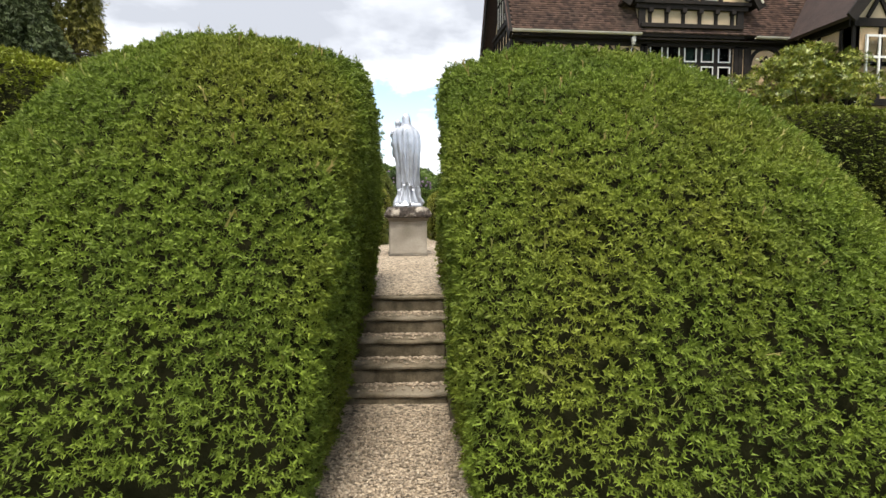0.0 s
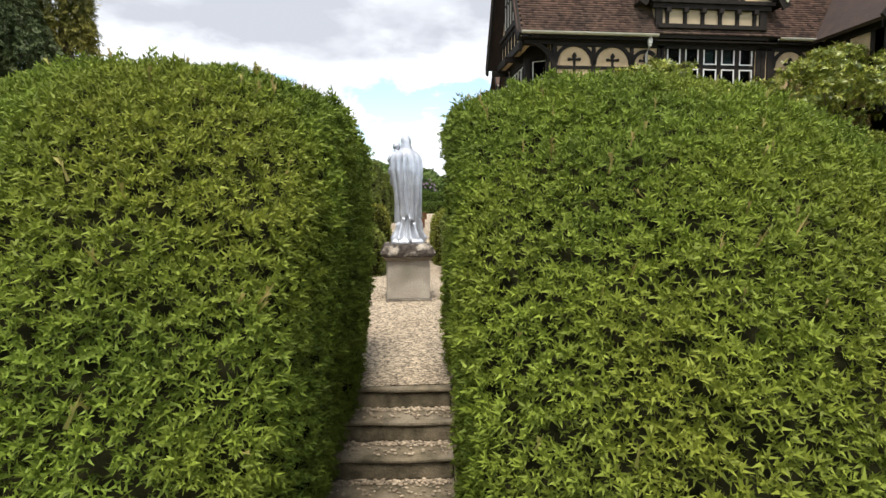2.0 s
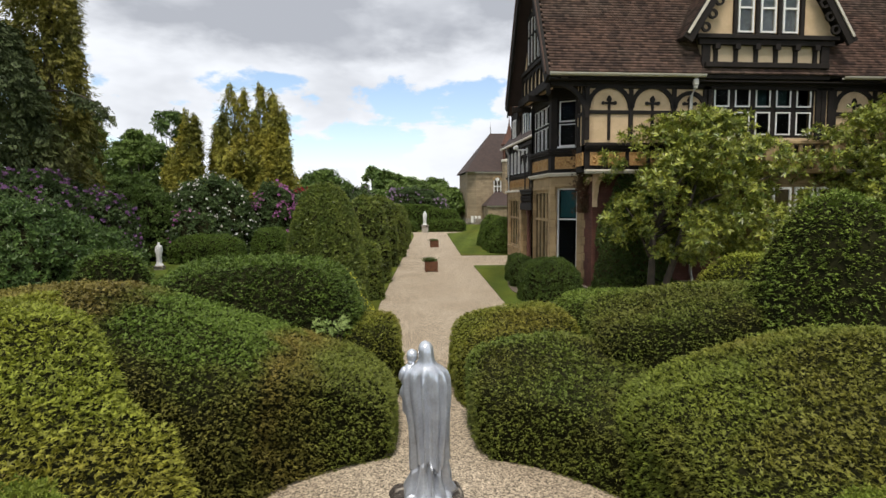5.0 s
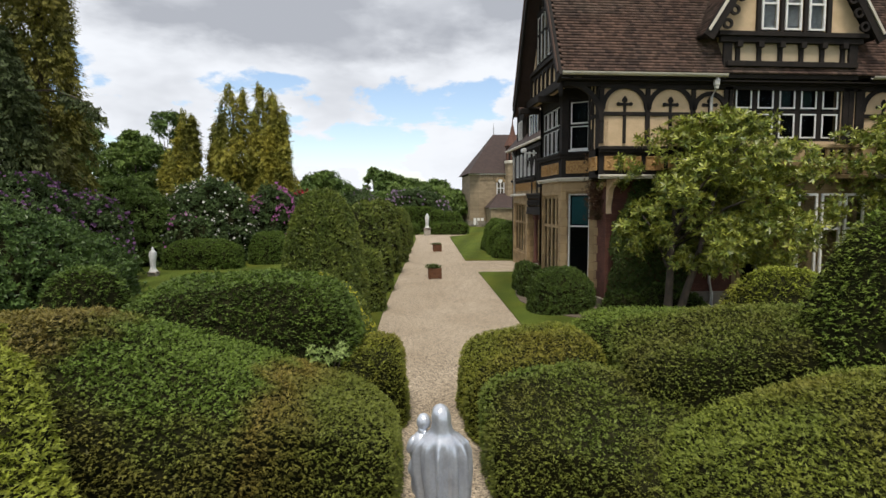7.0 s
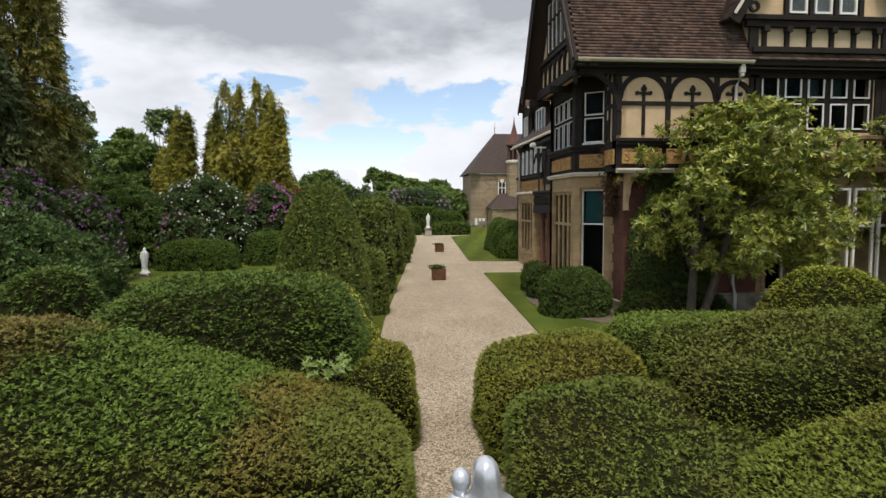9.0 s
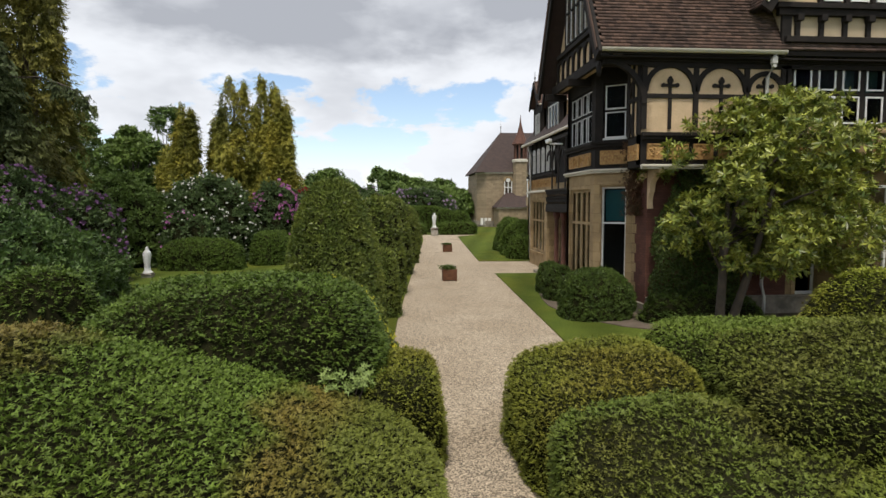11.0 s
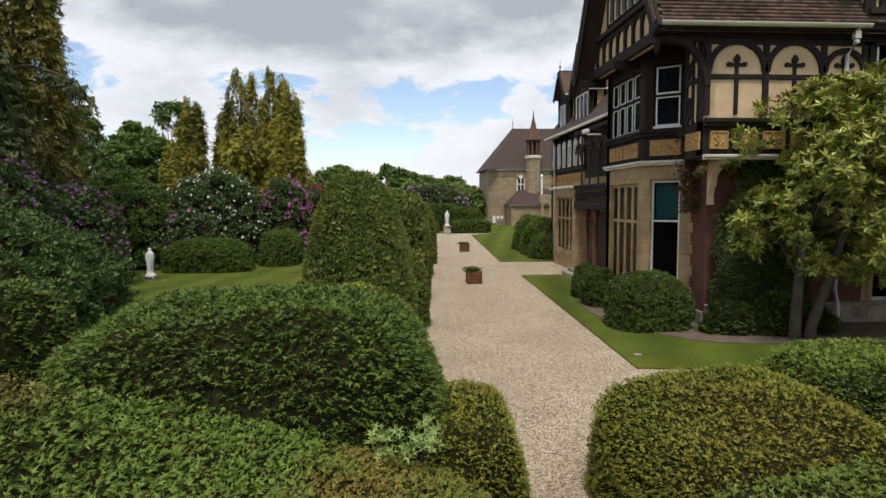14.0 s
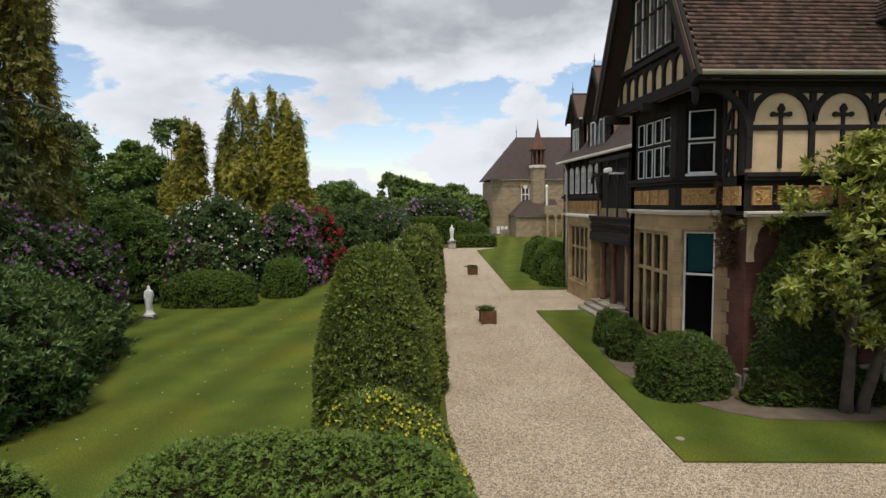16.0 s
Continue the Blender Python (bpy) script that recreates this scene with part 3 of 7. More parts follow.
def bush(name, label, category, leaf, core=YEW_SHADE_CORE, dens=700, size=0.07, template=CHIP, group="", seed=1, lean=0.8, up=0.15,
         inset=0.03, blooms=(), flat=0.6, lumps=0.5, pitch=5.0, rear=0.35, deep=0.6, gap=-0.25, out=1.0, face=0.0, layer=1.0, sag=0.0, lay=1.0, thin=0.0, whips=0, **shape):
    """A leafy body: a near-black core that holds the shade of the inner growth, and shoots over its skin; layer
    flattens the gaps between them, sag opens more gaps low down, thin on the upright sides to darken them as shade
    would.
    """
    v, t = clipped_body(seed=seed, **shape)
    rng = np.random.default_rng(seed)
    base = np.array((shape["cx"], shape["cy"], shape.get("z0", 0.0)))
    ob = thing(name, label, category, group, tuple(base))
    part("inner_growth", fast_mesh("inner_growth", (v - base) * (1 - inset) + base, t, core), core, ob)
    p, nr = sample(v, t, int(total_area(v, t) * dens), rng)
    tall = shape.get("z0", 0.0) < -0.1
    keep = (rng.random(len(p)) < np.where(nr[:, 1] > 0.35, rear, 1.0)) & ((np.abs(p[:, 0]) < (3.5 if tall else 5.9)) | (p[:, 1] > 11.5) | (rng.random(len(p)) < (0.2 if tall else 0.45)))
    p, nr = p[keep], nr[keep]
    q = p * (pitch, pitch, pitch * layer)
    w = np.array([noise.noise(Vector(k)) + 0.5 * noise.noise(Vector(k * 2.3)) for k in q])
    # thin bares the dark core on upright sides, in place of shade
    low = sag * np.clip(0.8 - p[:, 2], 0, 1.2) + thin * np.clip(1 - np.abs(nr[:, 2]) * 1.6, 0, 1)
    keep = w > rng.uniform(-0.85 + gap, gap, len(p)) + low
    p, nr, w = p[keep], nr[keep], w[keep]
    p = p + nr * ((w - 0.2) * lumps * size - rng.uniform(0, size * deep, len(p)))[:, None]
    part("foliage", leaves_mesh("foliage", p, nr, template, size, leaf, rng, lean, up, 0.35, flat, out, face, lay), leaf, ob, kind="stuff")
    if whips:                         # long new shoots, standing out of the clipped top
        q, nq = sample(v, t, whips * 2, rng)
        ok = (nq[:, 2] > 0.2) & (np.abs(q[:, 0]) < 3.5)
        part("new_growth", leaves_mesh("new_growth", q[ok] - nq[ok] * 0.02, nq[ok], WHIP, 0.10, YEW_NEW, rng, 0.5, 0.6), YEW_NEW, ob, "thin pale new shoots", kind="stuff")
    for mat_, number, bsize, low in blooms:
        q, nq = sample(v, t, number * 3, rng)
        centre = q[rng.integers(0, len(q), max(3, number // 14))]
        d = np.min(np.linalg.norm(q[:, None, :] - centre[None, :, :], axis=2), axis=1)
        ok = np.argsort(d + rng.uniform(0, low, len(d)))[:number]
        part("blossom", leaves_mesh("blossom", q[ok] + nq[ok] * (0.05 if bsize < 0.1 else 0.18), nq[ok], BLOOM, bsize, mat_, rng, 0.5, 0.2), mat_, ob,
             "clusters of " + mat_.name.replace("_", " "), kind="stuff")
    return ob


def clump_points(clumps, per, rng, flat=0.75):
    """Points over the outsides of round clumps, with outward normals."""
    n = len(clumps)
    c = np.repeat(np.array([k[:3] for k in clumps]), per, axis=0)
    r = np.repeat(np.array([k[3] for k in clumps]), per)
    d = rng.normal(0, 1, (n * per, 3))
    d[:, 2] = d[:, 2] * 0.9 + 0.25
    d /= np.linalg.norm(d, axis=1)[:, None]
    s = r * rng.uniform(0.55, 1.08, n * per)
    p = c + d * s[:, None] * np.array((1, 1, flat))
    return p, d


def tree(name, label, x, y, height, radius, leaf, bark=BARK, trunk=0.25, clear=0.25, clumps=70, per=120, size=0.22, template=CHIP,
         seed=1, group="", category="tree", z0=0.0, profile=None, clump=0.22, stems=((0, 0),), up=0.3, shift=(0, 0)):
    """A tapered trunk with limbs and a crown of leafy clumps with gaps between."""
    rng = np.random.default_rng(seed)
    rnd = random.Random(seed)
    ob = thing(name, label, category, group, (x, y, z0))
    profile = profile or (lambda q: math.sqrt(max(0.0, 1 - (2 * q - 0.9) ** 2 / 1.21)))
    cl = []
    while len(cl) < clumps:
        q = rnd.random()
        rr = radius * profile(q) * math.sqrt(rnd.random()) * rnd.uniform(0.85, 1.1)
        a = rnd.uniform(0, 2 * math.pi)
        cl.append((x + shift[0] + rr * math.cos(a), y + shift[1] + rr * math.sin(a), z0 + height * (clear + (1 - clear) * q * 0.97), radius * clump * rnd.uniform(0.6, 1.25)))
    for sx, sy in stems:
        top = (x + sx * 2.2, y + sy * 2.2, z0 + height * 0.8)
        part("trunk", tube([(x + sx * 0.5, y + sy * 0.5, z0 - 0.15), (x + sx * 0.55, y + sy * 0.55, z0 + height * 0.05), (x + sx * 1.1, y + sy * 1.1, z0 + height * clear), top],
                           [trunk * 1.35, trunk, trunk * 0.8, trunk * 0.15], 10), bark, ob, smooth=True)
    for k in range(min(10, len(cl))):
        c = cl[k * len(cl) // 10]
        h = z0 + height * (clear * 0.9 + 0.25 * rnd.random())
        part("limb", tube([(x, y, min(h, c[2] - 0.2)), ((x * 0.6 + c[0] * 0.4), (y * 0.6 + c[1] * 0.4), (h + c[2]) / 2 + 0.1), c[:3]],
                          [trunk * 0.45, trunk * 0.3, trunk * 0.08], 6), bark, ob, smooth=True)
    p, d = clump_points(cl, per, rng)
    part("crown", leaves_mesh("crown", p, d, template, size, leaf, rng, 0.8, up), leaf, ob, kind="stuff")
    return ob


def conifer(name, label, x, y, height, radius, leaf, seed=1, trunk=0.3, boughs=900, size=0.7, z0=0.0, power=0.8, base=0.03, group="", ragged=0.2, leaders=((0, 0, 1, 1),)):
    """A conifer: a straight trunk and boughs of drooping sprays, ragged at the edge."""
    rng = np.random.default_rng(seed)
    ob = thing(name, label, "conifer", group, (x, y, z0))
    part("trunk", tube([(x, y, z0 - 0.15), (x, y, z0 + height * 0.5), (x, y, z0 + height * 0.97)], [trunk, trunk * 0.6, 0.03], 9), BARK, ob, smooth=True)
    q = rng.random(boughs) ** 0.85
    lobes = 1 + ragged * np.sin(q * 23 + rng.uniform(0, 6)) * 0.4
    a = rng.uniform(0, 2 * np.pi, boughs)
    lob2 = 1 + ragged * np.sin(a * 3 + q * 9 + seed)
    rr = radius * (1 - q) ** power * lobes * lob2 * rng.uniform(0.62, 1.0, boughs) * np.where(rng.random(boughs) < 0.12, 1.18, 1.0) + 0.06
    z = z0 + height * (base + (1 - base) * q)
    n = 9
    pa = np.repeat(a, n) + rng.normal(0, 0.16 * size / max(radius, 0.5), boughs * n)
    pr = np.repeat(rr, n) * (0.86 + 0.03 * np.tile(np.arange(n), boughs)) * rng.uniform(0.94, 1.03, boughs * n)
    pz = np.repeat(z, n) - np.tile(np.arange(n) - 3, boughs) * size * 0.19 + rng.normal(0, size * 0.12, boughs * n) - np.repeat(rr, n) * 0.05
    lead = np.repeat(rng.integers(0, len(leaders), boughs), n)
    ld = np.array(leaders)
    high = np.repeat(q, n)
    px_, py_ = x + ld[lead, 0] * radius * (0.3 + 0.7 * high), y + ld[lead, 1] * radius * (0.3 + 0.7 * high)
    pz = z0 + (pz - z0) * ld[lead, 2]
    p = np.stack((px_ + pr * np.cos(pa) * ld[lead, 3], py_ + pr * np.sin(pa) * ld[lead, 3], np.maximum(pz, z0 + 0.05)), -1)
    nr = np.stack((np.cos(pa) * 0.55, np.sin(pa) * 0.55, np.full(len(pa), -0.9)), -1)
    part("foliage", leaves_mesh("foliage", p, nr, FROND, size * 0.55, leaf, rng, 0.5, 0.0), leaf, ob, kind="stuff")
    return ob


# ---- ground ----
def level(y):
    return -0.72 if y < 4.9 else (-0.03 if y > 6.2 else -0.72 + 0.69 * (y - 4.9) / 1.3)


def ground_sheet():
    bm = bmesh.new()
    xs = [-600, -150, -40, -12, -6, -3, -1, 1, 3, 6, 12, 40, 150, 600]
    ys = [-300, -60, -15, -5, 0, 2, 3.5, 4.9, 5.3, 5.8, 6.2, 7, 12, 20, 40, 80, 160, 300, 700]
    g = [[bm.verts.new((x, y, level(y))) for x in xs] for y in ys]
    for r0, r1 in zip(g, g[1:]):
        for i in range(len(xs) - 1):
            bm.faces.new((r0[i], r0[i + 1], r1[i + 1], r1[i]))
    ob = new("ground", mesh_from("ground", bm, GROUND))
    tagged(ob, "rough grass ground reaching the horizon", "ground", kind="structure")


def slab(name, pts, z0, z1, material, label, category):
    return tagged(new(name, mesh_from(name, prism(pts, z0, z1), material)), label, category, kind="structure")


ground_sheet()
slab("path_lower", [(-1.6, -3), (0.6, -3), (0.3, 4.82), (-1.1, 4.88)], -0.76, -0.70, GRAVEL, "buff gravel path below the garden steps", "path")
slab("path", [(-1.6, 5.86), (1.1, 5.80), (3.2, 7.4), (3.2, 16.8), (40, 16.4), (40, 45), (9.5, 45), (9.5, 70.5), (-0.4, 70.5),
              (-1.6, 30), (-1.8, 17), (-3.0, 12), (-3.0, 7.6)], -0.2, 0.0, GRAVEL, "broad buff gravel garden path and drive", "path")
slab("lawn_west", [(-0.95, 18.4), (-0.72, 24), (-0.25, 31), (2.0, 62), (2.2, 69.0), (-60, 75), (-60, 12), (-3, 12.5)], -0.1, 0.035, LAWN, "mown lawn with faint stripes", "lawn")
slab("lawn_house", [(3.38, 20.35), (4.12, 35.05), (9.0, 34.9), (9.0, 30.0), (7.6, 26.0), (40, 26.0), (40, 19.6), (6.98, 19.95)], -0.1, 0.035, LAWN, "mown lawn with a cut edge beside the house", "lawn")
slab("lawn_far", [(4.2, 41.1), (5.75, 66.5), (8.0, 69.2), (8.2, 120), (60, 120), (60, 40.2), (8.9, 40.8)], -0.1, 0.035, LAWN, "mown lawn with a cut edge before the chapel", "lawn")


def bed():
    edge = [(5.0, 30.3), (4.75, 29.0), (4.45, 27.4), (4.3, 25.9), (4.5, 24.5), (4.95, 23.4), (5.5, 22.55), (6.1, 22.1), (8.1, 21.75), (10.2, 21.9), (13, 21.7), (30, 21.5)]
    slab("flower_bed", edge + [(30, 26), (7, 26), (7, 30.3)], -0.05, 0.055, SOIL, "bare soil bed along the house wall", "flower bed")


bed()


def court():
    """Gravel raked up towards the foot of the statue."""
    bm = bmesh.new()
    ease = lambda q: q * q * (3 - 2 * q) if 0 < q < 1 else (0.0 if q <= 0 else 1.0)
    ys = [5.82 + 0.36 * k for k in range(26)]
    g = [[bm.verts.new((x, y, 0.004 + 0.085 * ease((y - 5.8) / 2.9) * (1 - ease((y - 10.5) / 3.5)))) for x in np.linspace(-2.9, 3.1, 9)] for y in ys]
    for r0, r1 in zip(g, g[1:]):
        for i in range(8):
            bm.faces.new((r0[i], r0[i + 1], r1[i + 1], r1[i]))
    tagged(new("court", mesh_from("court", bm, GRAVEL, True)), "round gravel court about a pedestal", "path", kind="structure")


court()

# ---- garden steps ----
AX = radians(-5.0)                    # the steps' axis leans a little east
STEP_M = Matrix.Translation((-0.29, 5.77, 0)) @ Matrix.Rotation(AX, 4, "Z")
RISE, GOING = 0.153, 0.25


def steps():
    ob = thing("garden_steps", "five worn mossy stone garden steps between hedges", "steps", at=(-0.3, 5.8, -0.72))
    for k in range(5):
        top, y0 = -RISE * k, -GOING * k
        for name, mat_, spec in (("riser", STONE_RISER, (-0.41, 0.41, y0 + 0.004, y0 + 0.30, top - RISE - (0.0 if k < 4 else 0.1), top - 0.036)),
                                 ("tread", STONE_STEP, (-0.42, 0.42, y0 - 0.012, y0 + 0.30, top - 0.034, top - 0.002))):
            bm = boxes(spec, bevel=0.009)
            bmesh.ops.subdivide_edges(bm, edges=[e for e in bm.edges if e.calc_length() > 0.5], cuts=18)
            for v in bm.verts:
                w = noise.noise_vector(Vector((v.co.x * 5, v.co.y * 6, v.co.z * 6 + k))) + 0.5 * noise.noise_vector(Vector((v.co.x * 17, v.co.y * 9, k)))
                v.co += Vector((0, w.y * 0.012, w.z * 0.008 if name == "tread" else 0))
            bm.transform(STEP_M)
            part(name, bm, mat_, ob, "dark mossy stone riser" if name == "riser" else "")
    for s in (-1, 1):
        bm = bmesh.new()
        pr = [(-1.35, -0.80), (0.35, -0.80), (0.35, 0.05), (0.18, 0.10), (-1.05, -0.60), (-1.35, -0.62)]
        lo = [bm.verts.new(STEP_M @ Vector((s * 0.465 - 0.05, y, z))) for y, z in pr]
        hi = [bm.verts.new(STEP_M @ Vector((s * 0.465 + 0.05, y, z))) for y, z in pr]
        bm.faces.new(lo), bm.faces.new(hi[::-1])
        for i in range(6):
            bm.faces.new((lo[i], hi[i], hi[(i + 1) % 6], lo[(i + 1) % 6]))
        bmesh.ops.recalc_face_normals(bm, faces=bm.faces[:])
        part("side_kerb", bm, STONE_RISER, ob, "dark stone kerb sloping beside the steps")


steps()


# ---- hedges ----
def inner(side, off, batter=0.12):
    """An upright plane along the path's axis, keeping what lies on that side of it; it leans away towards the foot."""
    nx, ny = math.cos(AX), math.sin(AX)
    d = nx * -0.22 + ny * 5.8
    return (nx, ny, d - off, batter) if side < 0 else (-nx, -ny, -d - off, batter)


def crest(x, y):
    """Height of the sheared top, rising away from the path between the tall hedges."""
    u = np.clip(np.abs(x + 0.22 - math.tan(-AX) * (y - 5.8)) - 0.25, 0, None)
    return 1.90 + 0.27 * (1 - np.exp(-u / 0.7)) - np.where(x > 0.1, 0.075, 0.035) * np.clip(y - 4.9, 0, None) ** 2


RING = (0.12, 9.4, 2.42)              # the round court about the statue
HEDGES = "clipped hedges"
TALL = dict(dens=5200, size=0.034, template=NEEDLES, group=HEDGES, flat=0.2, lumps=2.6, lean=0.8, up=0.0, lay=0.7, pitch=15, layer=1.6, rear=0.04, deep=0.8, gap=0.04, sag=0.48, whips=260,
            z0=-0.74, rough=0.04, ring=(0.12, 9.4, 3.0, 1), nu=96, nv=48)
bush("yew_hedge", "tall clipped yew hedge with a domed green top", "hedge", YEW, seed=11,
     cx=-1.34, cy=6.87, a=2.84, a2=1.95, b=4.12, h=3.28, n=2.12, m=2.15, cuts=(inner(-1, 0.30, 0.11),), cap=crest, **TALL)
bush("yew_hedge", "tall clipped yew hedge falling away to one side", "hedge", YEW, seed=12,
     cx=0.95, cy=7.39, a=2.58, a2=3.45, b=4.98, h=3.30, n=2.04, m=2.04, cuts=(inner(1, 0.35, 0.05),), cap=crest, **TALL)
# round the statue
CLOSE = dict(dens=1900, size=0.050, template=SHOOT, group=HEDGES, out=1.0, flat=0.7, up=0.05, lay=0.45, lean=0.9, pitch=13, deep=0.9, rear=0.10, lumps=0.9, gap=-0.45, thin=0.45, rough=0.04)
bush("yew_hedge", "golden-green clipped yew hedge with a rolling top", "hedge", YEW_GOLD, seed=13,
     cx=-4.4, cy=8.9, a=3.2, b=3.2, h=2.25, n=8, m=10, ring=(0.12, 9.4, 2.1), cuts=((0.776, 0.631, 3.99, 0.0),),
     top=lambda x, y: np.clip(1.62 + 0.41 * (-x - 1.85), 1.5, 2.5) - 0.42 * np.clip(-x - 4.6, 0, 2), **CLOSE)
bush("yew_hedge", "bronze and green clipped yew hedge sloping to the path", "hedge", YEW_BANDS, seed=14,
     cx=-3.15, cy=12.3, a=2.88, b=2.05, h=2.0, n=7, m=9, ring=RING, cuts=((-0.423, 0.906, 13.62, 0.0),), top=lambda x, y: np.clip(0.74 + 0.40 * -x, 0.8, 2.34) + 0.06 * np.sin(y * 1.7) - 0.10 * np.clip(11.3 - y, 0, 2), **CLOSE)
bush("yew_hedge", "golden-green clipped yew hedge with a rolling top", "hedge", YEW_SAGE, seed=15,
     cx=4.75, cy=9.2, a=2.5, b=2.8, h=2.1, n=7, m=9, ring=(0.12, 9.4, 2.25),
     top=lambda x, y: np.clip(1.20 + 0.40 * (x - 2.3), 1.1, 2.12) - 0.05 * (x - 4.5) - 0.21 * np.clip(y - 9.9, 0, 3), **CLOSE)
bush("yew_hedge", "bronze-green clipped yew hedge sloping to the path", "hedge", YEW_BRONZE, seed=16,
     cx=2.30, cy=11.9, a=1.50, b=1.60, h=2.0, n=8, m=10, ring=(0.12, 9.4, 2.3),
     top=lambda x, y: np.clip(0.92 + 0.26 * np.clip(y - 10.6, 0, 2.2) - 0.22 * np.abs(x - 2.1), 0.75, 1.6), **CLOSE)
bush("yew_hedge", "olive clipped yew hedge with rounded shoulders at the path", "hedge", YEW_OLIVE, seed=17,
     cx=1.9, cy=14.8, a=1.1, b=1.45, h=1.36, n=4.5, m=7, slope=(0.14, 0.0), **CLOSE)
bush("hedge", "dark green clipped hedge ridge with an overhanging face", "hedge", YEW_BRONZE, seed=18,
     cx=4.6, cy=13.05, a=1.76, b=0.98, h=2.0, n=9, m=12, rot=-8, top=lambda x, y: np.clip(1.60 + 0.16 * (x - 2.9) + 0.12 * (y - 12.2), 1.5, 2.1), **CLOSE)
bush("hedge", "low green clipped hedge along the drive", "hedge", YEW_GREEN, seed=19,
     cx=4.95, cy=15.35, a=2.15, b=1.05, h=1.64, n=4, m=6, **CLOSE)
FAR = dict(CLOSE, dens=1250, size=0.066, up=-0.05, lean=0.8, pitch=10, gap=-0.08, lumps=1.2, thin=0.25)
bush("hedge", "large dark glossy clipped hedge with a long rounded back", "hedge", YEW_DARK, seed=20,
     cx=-2.95, cy=15.75, a=2.1, b=1.8, h=2.40, n=3.5, m=3.8, **FAR)
bush("hedge", "small olive clipped hedge at the corner of the path", "hedge", YEW_OLIVE, seed=21,
     cx=-0.8, cy=15.3, a=0.66, b=1.1, h=1.28, n=3.5, m=5.0, **CLOSE)
TOPIARY = "clipped topiary bushes"
ROUND = dict(FAR)
ROUND.pop("group"), ROUND.pop("rough")
bush("topiary", "round-headed dark green clipped topiary bush", "topiary", YEW_DARK, group=TOPIARY, **ROUND, seed=22,
     cx=-5.52, cy=15.5, a=0.80, b=0.86, h=2.60, n=2.3, m=3.0, rough=0.05)
bush("topiary", "tall domed dark green clipped yew topiary", "topiary", YEW_GREEN, group=TOPIARY, **ROUND, seed=23,
     cx=6.25, cy=12.2, a=1.32, b=1.3, h=3.6, n=2.1, m=2.3, rough=0.05)
bush("topiary", "low bronze clipped dome", "topiary", YEW_GOLD, group=TOPIARY, **ROUND, seed=24,
     cx=8.2, cy=17.2, a=1.6, b=1.3, h=2.2, n=2.2, m=2.3, rough=0.05)
# along the drive
for k, (tx, ty, ta, th_) in enumerate(((-2.25, 21.6, 1.22, 4.0), (-1.45, 29.4, 1.1, 3.75), (-1.0, 35.5, 1.1, 3.8), (-0.6, 41.0, 1.2, 3.6), (-0.2, 47.0, 1.2, 3.4), (0.2, 53.0, 1.2, 3.2))):
    bush("topiary", "tall round-topped clipped laurel topiary beside the drive", "topiary", BAY, dens=620 if k < 1 else 150, size=0.095 if k < 1 else 0.15, template=CHIP,
         group=TOPIARY, seed=30 + k, cx=tx, cy=ty, a=ta, b=ta * 1.05, h=th_, n=2.1, m=2.35 if k < 1 else 2.5, rough=0.06, nu=48, nv=24, lay=0.3, flat=0.7, up=-0.1)
bush("topiary", "small clipped laurel column tucked between larger ones", "topiary", BAY, dens=600, size=0.1, template=CHIP,
     group=TOPIARY, seed=37, cx=-1.15, cy=25.0, a=0.55, b=0.6, h=2.1, n=2.2, m=3.0, rough=0.05, nu=40, nv=20)
bush("euonymus", "spreading shrub with yellow variegated tips", "shrub", BAY, dens=650, size=0.09, template=CHIP, seed=38,
     blooms=((PETAL_YELLOW, 900, 0.042, 0.3),), cx=-2.0, cy=18.8, a=1.2, b=1.0, h=2.0, n=2.2, m=2.4, rough=0.12)

# bushes at the house
for k, (tx, ty, ta, tb, th_) in enumerate(((5.2, 24.1, 1.02, 0.88, 1.42), (5.0, 27.3, 0.5, 0.6, 1.2), (5.1, 28.8, 0.45, 0.6, 1.15))):
    bush("box_bush", "rounded clipped green bush beside the house", "bush", BOX, dens=900, size=0.07, template=CHIP, group="bushes at the house",
         seed=40 + k, cx=tx, cy=ty, a=ta, b=tb, h=th_, n=3.4, m=3.6, lay=0.4, flat=0.6, gap=-0.15, pitch=8, lumps=1.0, rough=0.08, nu=48, nv=24)
for k, (tx, ty, ta, th_) in enumerate(((7.0, 23.2, 0.75, 0.85), (8.2, 23.0, 0.8, 0.95), (9.1, 23.2, 0.6, 0.8))):
    bush("low_shrub", "low green feathery shrub in the bed", "shrub", BOX, dens=350, size=0.12, template=TWIG, group="low shrubs in the bed",
         seed=44 + k, cx=tx, cy=ty, a=ta, b=0.6, h=th_, n=2.2, m=2.4, rough=0.12, nu=40, nv=20)
for k, (tx, ty, ta, tb, th_) in enumerate(((7.6, 45.0, 1.3, 1.6, 2.3), (7.3, 42.6, 1.0, 1.0, 1.5), (8.3, 43.0, 1.1, 1.1, 1.7), (7.7, 48.5, 1.2, 1.8, 2.4))):
    bush("dark_bush", "dark rounded bush beyond the porch", "bush", YEW_DARK, dens=260, size=0.13, template=CHIP, group="bushes beyond the porch",
         seed=50 + k, cx=tx, cy=ty, a=ta, b=tb, h=th_, n=2.6, m=2.6, rough=0.12, nu=40, nv=20)
